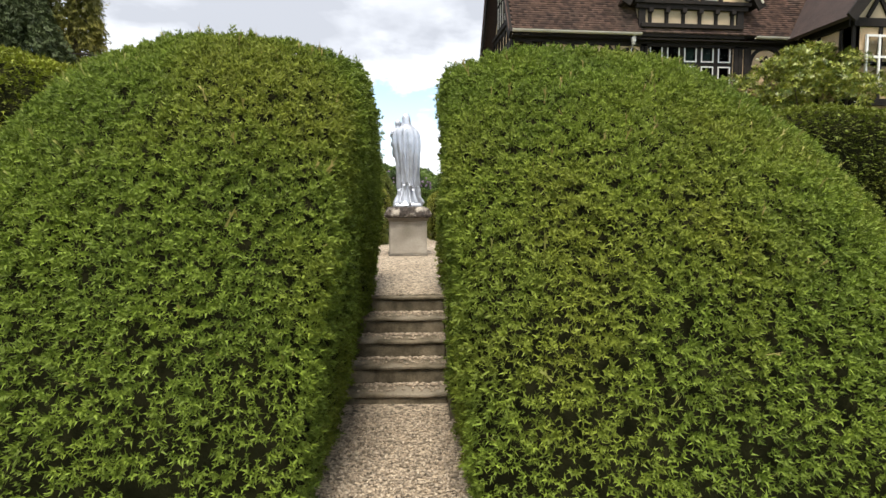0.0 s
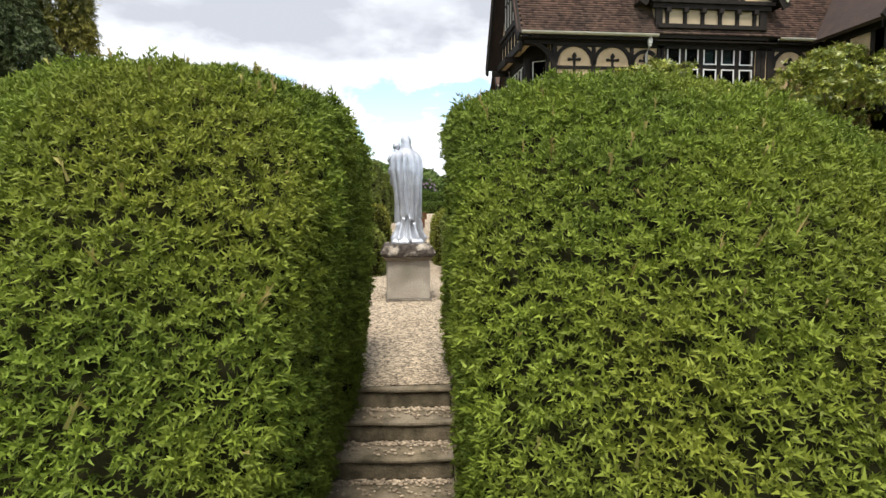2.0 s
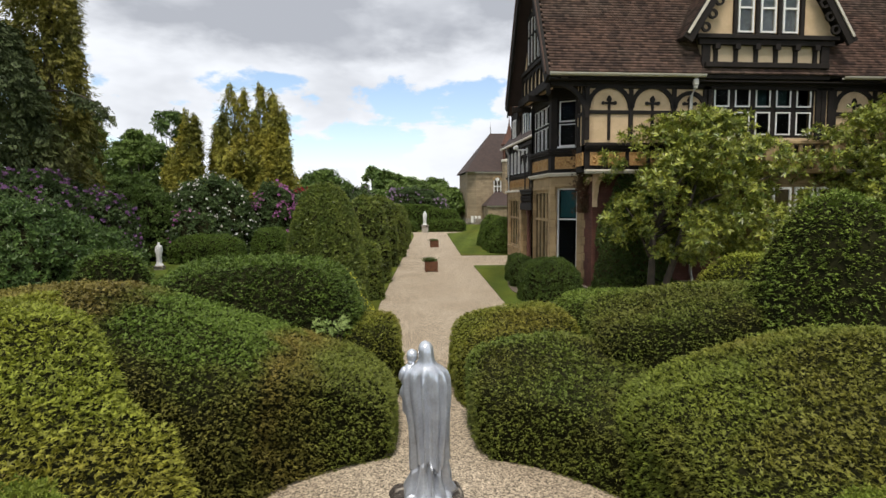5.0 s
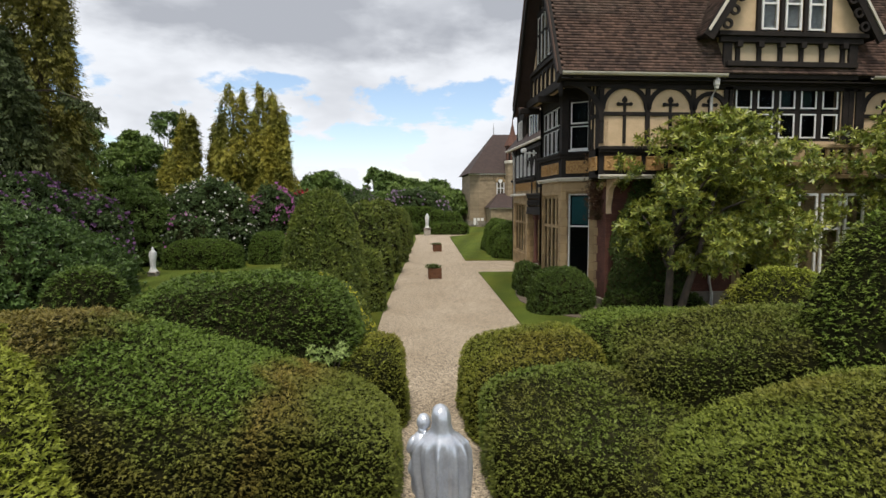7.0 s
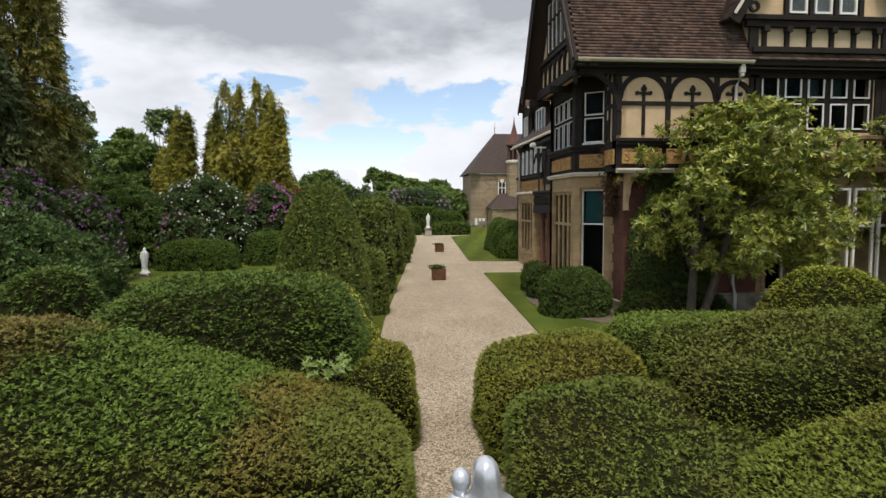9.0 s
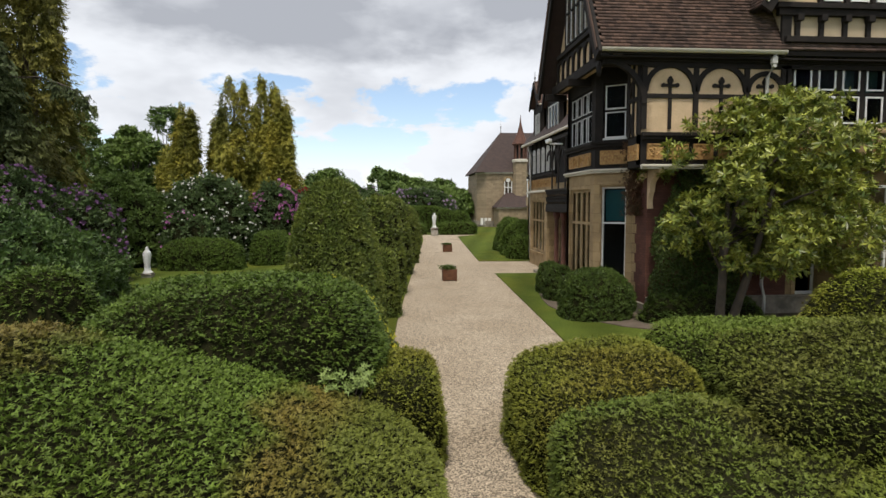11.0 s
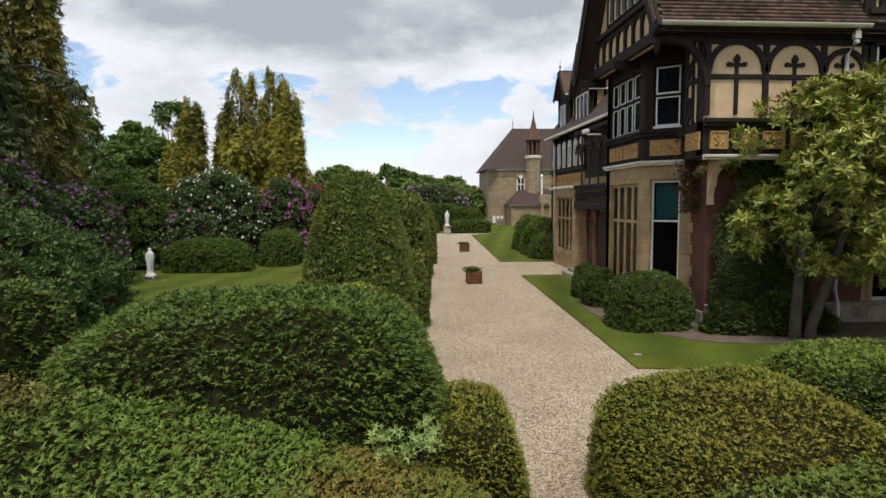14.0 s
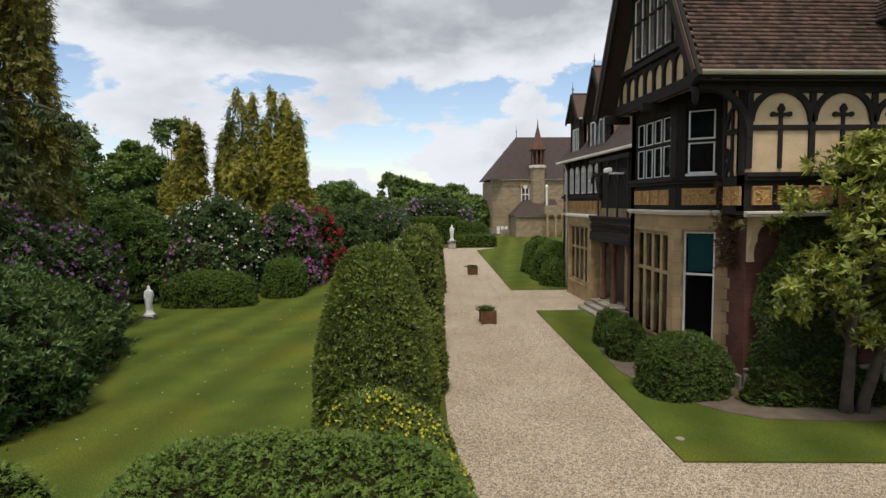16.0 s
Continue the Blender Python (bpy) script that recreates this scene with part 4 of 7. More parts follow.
# hedge that closes the drive
for k, (tx, ty, ta, tb, th_) in enumerate(((1.0, 71.2, 1.75, 1.0, 1.2), (6.2, 71.0, 2.2, 1.0, 1.3), (6.7, 73.6, 1.5, 1.0, 2.6), (1.2, 77.0, 4.5, 1.0, 3.1), (5.0, 73.5, 0.9, 1.0, 2.7))):
    bush("hedge", "straight clipped dark hedge closing the drive", "hedge", YEW_DARK, dens=170, size=0.16, template=CHIP, group="hedges closing the drive",
         seed=60 + k, cx=tx, cy=ty, a=ta, b=tb, h=th_, n=6 if k != 2 else 2.5, m=6 if k != 2 else 2.6, rough=0.08, nu=56, nv=22)


# ---- statues and planters ----
def pedestal(ob, x, y, w, h, z=0.0):
    part("plinth", boxes((x - w * 0.53, x + w * 0.53, y - w * 0.53, y + w * 0.53, z - 0.05, z + 0.035), bevel=0.015), STONE_DARK, ob, "dark lichened stone foot")
    part("block", boxes((x - w / 2, x + w / 2, y - w / 2, y + w / 2, z + 0.03, z + h * 0.76), bevel=0.012), STONE_BLOCK, ob, "pale weathered stone block")
    bm = boxes((x - w * 0.53, x + w * 0.53, y - w * 0.53, y + w * 0.53, z + h * 0.76, z + h * 0.80), (x - w * 0.565, x + w * 0.565, y - w * 0.565, y + w * 0.565, z + h * 0.80, z + h * 0.835), bevel=0.008)
    part("moulding", bm, STONE_OLD, ob, "thin stone mouldings")
    bm = bmesh.new()
    n = 16                                     # a weathered cap, sloping in from its edge
    prof = [(0.56, 0.835), (0.615, 0.85), (0.62, 0.90), (0.585, 0.965), (0.53, 1.03), (0.46, 1.06), (0.25, 1.065), (0.0, 1.065)]
    rings = []
    for r, q in prof:
        ring = []
        for side_ in range(4):
            for k in range(n):
                u = -1 + 2 * k / n
                px_, py_ = ((u, -1), (1, u), (-u, 1), (-1, -u))[side_]
                p = Vector((x + px_ * r * w, y + py_ * r * w, z + q * h))
                p += noise.noise_vector(p * 14.0) * 0.016 + noise.noise_vector(p * 37.0) * 0.012
                ring.append(bm.verts.new(p))
        rings.append(ring)
    for lo, hi in zip(rings, rings[1:]):
        for k in range(4 * n):
            bm.faces.new((lo[k], lo[(k + 1) % (4 * n)], hi[(k + 1) % (4 * n)], hi[k]))
    part("cap", bm, STONE_CAP, ob, "dark lichened weathered stone cap")


def draped_figure(x, y, z, h, material, name, label, child=True, turn=0.0, sides=96, rows=80):
    """A veiled standing figure as one plain draped shape."""
    bm = bmesh.new()
    prof = [(0.0, 0.158, 0.150), (0.05, 0.160, 0.15), (0.085, 0.142, 0.135), (0.13, 0.122, 0.118), (0.20, 0.108, 0.104), (0.32, 0.109, 0.100), (0.45, 0.121, 0.102), (0.58, 0.134, 0.104), (0.67, 0.143, 0.104), (0.77, 0.140, 0.098),
            (0.81, 0.130, 0.090), (0.84, 0.100, 0.080), (0.866, 0.064, 0.068), (0.90, 0.053, 0.064), (0.94, 0.052, 0.061), (0.968, 0.046, 0.053), (0.985, 0.035, 0.04), (0.996, 0.018, 0.02), (1.0, 0.004, 0.004)]
    grid = []
    for i in range(rows + 1):
        q = i / rows
        k = max(j for j in range(len(prof) - 1) if prof[j][0] <= q)
        (q0, a0, b0), (q1, a1, b1) = prof[k], prof[k + 1]
        s = (q - q0) / (q1 - q0)
        a, b = a0 + (a1 - a0) * s, b0 + (b1 - b0) * s
        row = []
        for j in range(sides):
            t = 2 * math.pi * j / sides
            fold = 0.0
            hem = 0.235 + 0.03 * math.sin(3 * t + 1.0) + 0.015 * math.sin(7 * t)
            ridge = lambda n_, sh: 1 - 2 * abs(math.sin(t * n_ / 2 + sh))
            if q < hem:                      # the skirt under the mantle
                fold = (0.26 * ridge(9, 0.6 * math.sin(q * 9)) + 0.16 * ridge(14, q * 5)) * min(1.0, 0.25 + q / 0.08) - 0.03
            elif q < 0.85:                   # the mantle falls in long folds
                fall = 1 - (q - hem) / 0.62
                fold = 0.04 + (0.42 + 0.58 * max(0.0, fall) ** 0.8) * (0.24 * ridge(11, 0.35 + 0.3 * math.sin(q * 4)) + 0.17 * ridge(17, 0.9 - q * 1.5)) * min(1.0, (0.86 - q) / 0.10) + 0.03 * math.sin(t * 4 + q * 9)
            elif q < 0.985:
                fold = 0.03 * ridge(7, 0.3)
            sway = 0.012 * math.sin(q * 4.0)
            row.append(bm.verts.new((x + h * (0.90 * a * (1 + fold) * math.cos(t) + sway), y + h * b * (1 + fold) * math.sin(t), z + h * q)))
        grid.append(row)
    for r0, r1 in zip(grid, grid[1:]):
        for j in range(sides):
            bm.faces.new((r0[j], r0[(j + 1) % sides], r1[(j + 1) % sides], r1[j]))
    bm.faces.new(grid[0][::-1]), bm.faces.new(grid[-1])
    slab_ = boxes((x - 0.148 * h, x + 0.148 * h, y - 0.135 * h, y + 0.135 * h, z - 0.02 * h, z + 0.055 * h), bevel=0.022 * h)
    bmesh.ops.bevel(slab_, geom=slab_.edges[:], offset=0.006 * h, segments=1, affect="EDGES")
    low_me = bpy.data.meshes.new("base")
    slab_.to_mesh(low_me)
    slab_.free()
    bm.from_mesh(low_me)
    bpy.data.meshes.remove(low_me)

    def blob(cx, cy, cz, rx, ry, rz, tilt=0.0):
        m = Matrix.Translation((x + cx * h, y + cy * h, z + cz * h)) @ Matrix.Rotation(tilt, 4, "Y") @ Matrix.Diagonal((rx * h, ry * h, rz * h, 1))
        bmesh.ops.create_uvsphere(bm, u_segments=18, v_segments=12, radius=1, matrix=m)

    blob(0.105, 0.03, 0.62, 0.035, 0.06, 0.12, -0.08)
    if child:
        blob(-0.112, 0.045, 0.775, 0.046, 0.055, 0.080, 0.25)
        blob(-0.088, 0.05, 0.895, 0.036, 0.039, 0.042)
        blob(-0.094, 0.045, 0.850, 0.024, 0.025, 0.035)
        blob(-0.150, 0.035, 0.790, 0.020, 0.030, 0.046, 0.35)
        blob(-0.134, 0.02, 0.690, 0.030, 0.050, 0.050, 0.5)
        blob(-0.108, 0.03, 0.630, 0.04, 0.06, 0.10, 0.25)
    bm.transform(Matrix.Translation((x, y, 0)) @ Matrix.Rotation(turn, 4, "Z") @ Matrix.Translation((-x, -y, 0)))
    base = bmesh.new()
    me = mesh_from(name, bm, material, True)
    base.free()
    ob = new(name, me)
    return tagged(ob, label, "statue")


PX, PY, PZ = -0.03, 9.28, 0.085
ob_ped = thing("pedestal", "square weathered stone pedestal with a dark moulded cap", "pedestal", "", (PX, PY, PZ))
pedestal(ob_ped, PX, PY, 0.56, 0.70, PZ)
draped_figure(PX, PY, 0.81, 1.45, SILVER, "statue", "silver-painted veiled standing statue carrying a small figure on a pedestal", True, 0.0)


def far_statue(x, y, hp, h, w, label, turn=math.pi):
    ob = thing("pedestal", "small pale stone pedestal under a white statue", "pedestal", "", (x, y, 0))
    pedestal(ob, x, y, w, hp)
    draped_figure(x, y, hp * 1.06, h, MARBLE, "statue", label, False, turn, 32, 30)


far_statue(3.55, 69.3, 0.8, 1.6, 0.7, "white draped standing statue at the end of the drive")
far_statue(-12.3, 35.3, 0.22, 1.25, 0.42, "white draped standing statue at the edge of the lawn")


def planter(x, y, s, h, seed, tall):
    ob = thing("planter", "square brown wooden planter box with trailing plants on gravel", "planter", "planters on the drive", (x, y, 0))
    for dx, dy, lx, ly in ((0, -s / 2, s, 0.06), (0, s / 2, s, 0.06), (-s / 2, 0, 0.06, s), (s / 2, 0, 0.06, s)):
        n = 3
        for k in range(n):
            part("board", boxes((x + dx - lx / 2, x + dx + lx / 2, y + dy - ly / 2, y + dy + ly / 2, h * (0.06 + k * 0.31), h * (0.06 + k * 0.31 + 0.295)), bevel=0.008), CORTEN, ob)
    for sx in (-1, 1):
        for sy in (-1, 1):
            cx, cy = x + sx * (s / 2 + 0.015), y + sy * (s / 2 + 0.015)
            part("corner_post", boxes((cx - 0.045, cx + 0.045, cy - 0.045, cy + 0.045, 0, h * 1.02), bevel=0.008), CORTEN, ob)
    part("soil", boxes((x - s * 0.46, x + s * 0.46, y - s * 0.46, y + s * 0.46, h * 0.3, h * 0.9)), SOIL, ob)
    rng = np.random.default_rng(seed)
    n = 260
    p = np.stack((x + rng.normal(-0.08, s * 0.28, n), y + rng.normal(0, s * 0.26, n), h * 0.9 + rng.uniform(0, tall, n)), -1)
    part("plants", leaves_mesh("plants", p, np.tile((0, 0, 1.0), (n, 1)), CHIP, 0.11, BOX, rng, 0.9, 0.1), BOX, ob, "small leafy plants", kind="stuff")


planter(1.68, 32.95, 0.50, 0.52, 3, 0.16)
planter(3.0, 48.2, 0.50, 0.54, 4, 0.08)

# ---- trees ----
tree("magnolia", "multi-stemmed evergreen magnolia with glossy yellow-green leaves by the house", 8.05, 22.3, 6.25, 3.1, MAGNOLIA, BARK_GREY, 0.13, 0.27, 210, 30, 0.16, ROSETTE, 5,
     "magnolias at the house", stems=((0.1, 0), (0.75, -0.1)), clump=0.135, up=0.7, shift=(1.5, -0.1))
tree("magnolia", "broad evergreen magnolia with glossy yellow-green leaves by the house", 15.9, 21.2, 6.7, 3.1, MAGNOLIA, BARK_GREY, 0.12, 0.3, 240, 26, 0.15, ROSETTE, 6,
     "magnolias at the house", stems=((-0.2, 0), (0.3, 0.1)), clump=0.145, up=0.7)
conifer("conifer", "very large dark conifer with drooping sprays", -18.4, 32.6, 11.6, 3.3, CYPRESS_DARK, 3, 0.6, 1800, 0.62, power=0.3)
conifer("conifer", "very large dark conifer with yellowing drooping sprays", -16.7, 34.6, 19.0, 1.75, CYPRESS_OLIVE, 4, 0.5, 1200, 0.62, power=0.35)


def hanging_branch():
    """A long bough that reaches out of the big conifer and droops at its end."""
    owner = [o for o in bpy.data.objects if o.name == "conifer.001"][0]
    path_ = [(-18.5, 33.0, 8.7), (-15.2, 32.8, 8.65), (-14.4, 32.7, 8.4), (-13.7, 32.7, 8.1), (-13.25, 32.7, 7.7)]
    part("hanging_branch", tube(path_, [0.07, 0.05, 0.035, 0.02, 0.01], 6), BARK, owner, smooth=True)
    rng = np.random.default_rng(77)
    n = 130
    t = rng.random(n) ** 0.7 * 3.0 + 1.0
    i = np.minimum(t.astype(int), 3)
    f = (t - i)[:, None]
    q = np.array(path_)
    p = q[i] * (1 - f) + q[i + 1] * f + rng.normal(0, 0.08, (n, 3))
    p[:, 2] -= rng.random(n) * 0.35
    part("spray", leaves_mesh("spray", p, np.tile((0.1, -0.2, -1.0), (n, 1)), FROND, 0.34, CYPRESS_DARK, rng, 0.5, 0.0), CYPRESS_DARK, owner, kind="stuff")


hanging_branch()
for k, (tx, ty, th_, tr) in enumerate(((-12.0, 50.0, 12.3, 2.4), (-9.9, 50.5, 12.4, 2.3), (-8.7, 49.6, 11.0, 1.6), (-15.4, 50.0, 10.3, 1.7), (-17.0, 51.0, 7.6, 1.3), (-13.8, 52.0, 9.6, 1.0))):
    conifer("golden_cypress", "columnar golden cypress with ragged drooping sprays", tx, ty, th_, tr, CYPRESS_GOLD, 20 + k, 0.25, 700, 0.6, power=0.8, group="golden cypresses", ragged=0.45,
            leaders=((-0.12, 0, 1, 0.85), (0.26, 0.1, 0.97, 0.7), (-0.32, -0.15, 0.82, 0.75), (0.15, -0.3, 0.70, 1.0)))
for k, (tx, ty, th_, tr, mt, thick) in enumerate(((-21.6, 56, 9.7, 2.7, OAK, 70), (-20.4, 60, 11.8, 3.0, OAK_DARK, 26), (-26.3, 56, 10.8, 2.6, OAK, 30), (-24.5, 54, 7.2, 3.2, OAK_DARK, 60), (-19.5, 50, 4.8, 3.4, OAK, 60),
                                                  (-23.6, 60, 10.0, 2.4, OAK_DARK, 24), (-31, 60, 12, 6, OAK_DARK, 70), (-8, 74, 7.0, 4, OAK_DARK, 70), (-6.5, 62, 6.5, 2.6, OAK, 70), (-15, 70, 8, 5, OAK_DARK, 70))):
    tree("broadleaf_tree", "green broadleaf tree beyond the shrubs" if thick > 40 else "thin open broadleaf tree beyond the shrubs", tx, ty, th_, tr, mt, BARK, 0.2, 0.1, thick if thick > 40 else 110, 80 if thick > 40 else 46, 0.33, CHIP3, 70 + k,
         "trees beyond the lawn", clump=0.22 if thick > 40 else 0.19, profile=None if thick > 40 else (lambda q: math.sqrt(max(0.1, 1 - (2 * q - 1.0) ** 2 / 1.25))))
for k, (tx, ty, th_, tr) in enumerate(((-3.2, 115, 9.6, 4.2), (0.2, 117, 9.6, 4.0), (4.0, 116, 7.8, 4.2), (8.0, 117, 7.6, 4.2), (12.0, 118, 5.6, 4), (-8, 105, 6.0, 4.5), (1.0, 100, 6.0, 5), (7.5, 98, 5.6, 4.5), (-4.0, 94, 5.2, 4), (-14, 100, 6.5, 6))):
    tree("oak", "full green oak beyond the end of the drive", tx, ty, th_, tr, OAK, BARK, 0.45, 0.08, 55, 46, 0.68, CHIP3, 90 + k, "trees beyond the drive")
rnd = random.Random(4)
for k in range(26):
    tx = -150 + k * 12.5 + rnd.uniform(-3, 3)
    if -16 < tx < 22:
        continue
    tree("distant_tree", "distant green tree at the edge of the grounds", tx, 150 + rnd.uniform(-12, 30), rnd.uniform(6, 9), rnd.uniform(6, 8), OAK_DARK, BARK, 0.5, 0.05, 30, 30, 1.3, CHIP3, 120 + k, "distant trees")

# ---- shrub border ----
SHRUB = "flowering shrubs along the lawn"
RH = "rhododendron"
for k, (tx, ty, ta, tb, th_, leaf, bl, txt) in enumerate((
        (-13.0, 26.2, 3.0, 5.8, 3.2, RHODO_LIGHT, (), "broad evergreen shrub bank beside the lawn"),
        (-14.7, 33.6, 1.9, 1.9, 4.1, RHODO, ((PETAL_PURPLE, 800, 0.17, 1.6),), "rhododendron with purple flowers beside the lawn"),
        (-16.3, 31.0, 2.5, 2.8, 4.9, RHODO, ((PETAL_PURPLE, 520, 0.17, 1.0),), "tall rhododendron with purple flowers"),
        (-12.2, 43.5, 3.3, 2.6, 5.0, RHODO, ((PETAL_WHITE, 420, 0.14, 5.0),), "large rhododendron covered in white flowers"),
        (-12.4, 40.6, 1.5, 1.2, 2.9, RHODO, ((PETAL_PINK, 130, 0.17, 0.15), (PETAL_WHITE, 30, 0.13, 2)), "rhododendron with magenta flowers"),
        (-8.3, 45.0, 1.7, 2.0, 4.6, RHODO, ((PETAL_PINK, 520, 0.2, 0.5),), "rhododendron with pink flowers"),
        (-6.9, 48.5, 1.4, 1.6, 4.2, RHODO, ((PETAL_RED, 520, 0.22, 0.5),), "rhododendron with red flowers"),
        (-16.2, 41.5, 3.0, 2.6, 4.9, OAK, (), "tall pale green shrub at the wood edge"),
        (-10.8, 38.6, 2.1, 1.0, 1.6, YEW_DARK, (), "low clipped dark hedge at the lawn's edge"),
        (-7.9, 41.5, 1.0, 1.6, 1.9, YEW_DARK, (), "low clipped dark hedge at the lawn's edge"),
        (-5.9, 54, 2.0, 3.0, 4.4, RHODO, (), "dark evergreen shrub beside the lawn"),
        (-3.6, 62, 3.0, 4.0, 4.6, RHODO, ((PETAL_MAUVE, 260, 0.22, 1.4),), "large rhododendron with mauve flowers"),
        (2.5, 80, 5.0, 2.5, 5.2, RHODO, ((PETAL_MAUVE, 220, 0.3, 1.6),), "rhododendron with pale pink flowers beyond the hedge"),
        (-19.5, 22.0, 4.0, 5.0, 4.6, RHODO, (), "dark evergreen shrub bank"),
        (-4.0, 75, 4.0, 3.0, 4.5, RHODO_LIGHT, (), "tall green shrub beyond the drive"))):
    if "clipped" in txt:
        bush("hedge", txt, "hedge", leaf, dens=260, size=0.11, template=CHIP, flat=0.6, lay=0.4, group=HEDGES, seed=150 + k, cx=tx, cy=ty, a=ta, b=tb, h=th_, n=4, m=4, rough=0.12, nu=48, nv=22)
        continue
    bush(RH if bl else "shrub", txt, "shrub", leaf, dens=62 if ty > 33 else 100, size=0.22 if ty > 33 else 0.18, template=CHIP, flat=0.2, group=SHRUB, seed=150 + k, blooms=bl,
         cx=tx, cy=ty, a=ta, b=tb, h=th_, slope=(0, 0) if k else (-0.18, -0.26), n=2.3 if k else 3.4, m=2.3 if k else 2.8, rot=0 if k else 11, rough=0.42, nu=56, nv=24, inset=0.1, lumps=2.0, pitch=2.2, deep=1.2)


# ---- the house ----
def lattice(bars_u, bars_z, w0, w1):
    """One piece of joinery: upright and level bars with open lights between them."""
    us = sorted({q for b in bars_u for q in b})
    zs = sorted({q for b in bars_z for q in b})
    inside = lambda q, bars: any(a < q < b for a, b in bars)
    solid = [[inside((a + b) / 2, bars_u) or inside((c + d) / 2, bars_z) for c, d in zip(zs, zs[1:])] for a, b in zip(us, us[1:])]
    bm = bmesh.new()
    vs = {}

    def vert(i, j, w):
        if (i, j, w) not in vs:
            vs[i, j, w] = bm.verts.new((us[i], w, zs[j]))
        return vs[i, j, w]

    for i in range(len(us) - 1):
        for j in range(len(zs) - 1):
            if not solid[i][j]:
                continue
            ring = [(i, j), (i + 1, j), (i + 1, j + 1), (i, j + 1)]
            bm.faces.new([vert(a, b, w1) for a, b in ring])
            bm.faces.new([vert(a, b, w0) for a, b in ring[::-1]])
            for k, (di, dj) in enumerate(((0, -1), (1, 0), (0, 1), (-1, 0))):
                a, b = i + di, j + dj
                if 0 <= a < len(us) - 1 and 0 <= b < len(zs) - 1 and solid[a][b]:
                    continue
                p, q = ring[k], ring[(k + 1) % 4]
                bm.faces.new((vert(*p, w0), vert(*q, w0), vert(*q, w1), vert(*p, w1)))
    return bm


class Face:
    """An upright wall plane: u along it, w outwards, z up."""

    def __init__(self, p0, p1, owner, side=1):
        d = Vector((p1[0] - p0[0], p1[1] - p0[1], 0))
        self.length = d.length
        d.normalize()
        out = Vector((d.y, -d.x, 0)) * side
        self.m = Matrix(((d.x, out.x, 0, p0[0]), (d.y, out.y, 0, p0[1]), (0, 0, 1, 0), (0, 0, 0, 1)))
        self.owner = owner
        self.flip = side < 0

    def put(self, name, bm, material, parent=None, label="", smooth=False):
        bm.transform(self.m)
        bmesh.ops.recalc_face_normals(bm, faces=bm.faces[:])
        return part(name, bm, material, parent or self.owner, label, smooth)

    def wall(self, z0, z1, material, openings=(), th=0.35, name="wall", u0=0.0, u1=None, label=""):
        u1 = self.length if u1 is None else u1
        us = sorted({u0, u1, *[q for o in openings for q in o[:2]]})
        bm = bmesh.new()
        for a, b in zip(us, us[1:]):
            holes = sorted([(o[2], o[3]) for o in openings if o[0] <= a + 1e-6 and o[1] >= b - 1e-6])
            z = z0
            for h0, h1 in holes:
                if h0 > z:
                    box(bm, a, b, -th, 0, z, h0)
                z = h1
            if z < z1:
                box(bm, a, b, -th, 0, z, z1)
        bmesh.ops.remove_doubles(bm, verts=bm.verts[:], dist=0.0005)
        return self.put(name, bm, material, label=label)

    def beam(self, u0, u1, z0, z1, proud=0.05, name="timber", material=None, back=0.0, bevel=0.008):
        return self.put(name, boxes((u0, u1, -back, proud, z0, z1), bevel=bevel), material or TIMBER)

    def slope(self, ua, za, ub, zb, width, proud=0.05, name="brace", material=None):
        bm = bmesh.new()
        d = Vector((ub - ua, 0, zb - za)).normalized()
        nrm = Vector((-d.z, 0, d.x)) * width / 2
        q = [Vector((ua, 0, za)) - nrm, Vector((ub, 0, zb)) - nrm, Vector((ub, 0, zb)) + nrm, Vector((ua, 0, za)) + nrm]
        lo = [bm.verts.new(v) for v in q]
        hi = [bm.verts.new(v + Vector((0, proud, 0))) for v in q]
        bm.faces.new(lo), bm.faces.new(hi[::-1])
        for i in range(4):
            bm.faces.new((lo[i], hi[i], hi[(i + 1) % 4], lo[(i + 1) % 4]))
        return self.put(name, bm, material or TIMBER)

    def arc(self, u, z, r0, r1, a0, a1, proud=0.06, name="arched_brace", material=None, n=12, back=0.0):
        bm = bmesh.new()
        rings = []
        for k in range(n + 1):
            t = radians(a0 + (a1 - a0) * k / n)
            c, s = math.cos(t), math.sin(t)
            rings.append([bm.verts.new((u + r * c, w, z + r * s)) for r, w in ((r0, -back), (r1, -back), (r1, proud), (r0, proud))])
        for p, q in zip(rings, rings[1:]):
            for i in range(4):
                bm.faces.new((p[i], p[(i + 1) % 4], q[(i + 1) % 4], q[i]))
        bm.faces.new(rings[0]), bm.faces.new(rings[-1][::-1])
        return self.put(name, bm, material or TIMBER)

    def window(self, u0, u1, z0, z1, cols=1, rows=(), bar=0.05, frame_mat=None, depth=0.12, sill=True, glass=None, name="window", behind=True, mull=None):
        """A window in its opening: a frame with mullions and transoms, a pane in each light, a sill and a near-black
        box painted as the unlit room behind.
        """
        fm = frame_mat or WHITE_PAINT
        mw = mull or bar
        w0, w1 = -depth - 0.05, -depth + 0.02
        cuts_u = [u0 + bar] + [u0 + (u1 - u0) * k / cols for k in range(1, cols)] + [u1 - bar]
        zs = [z0 + bar, *rows, z1 - bar]
        bars_u = [(u0, u0 + bar)] + [(q - mw / 2, q + mw / 2) for q in cuts_u[1:-1]] + [(u1 - bar, u1)]
        bars_z = [(z0, z0 + bar)] + [(q - bar / 2, q + bar / 2) for q in rows] + [(z1 - bar, z1)]
        fr = self.put(name, lattice(bars_u, bars_z, w0, w1), fm)
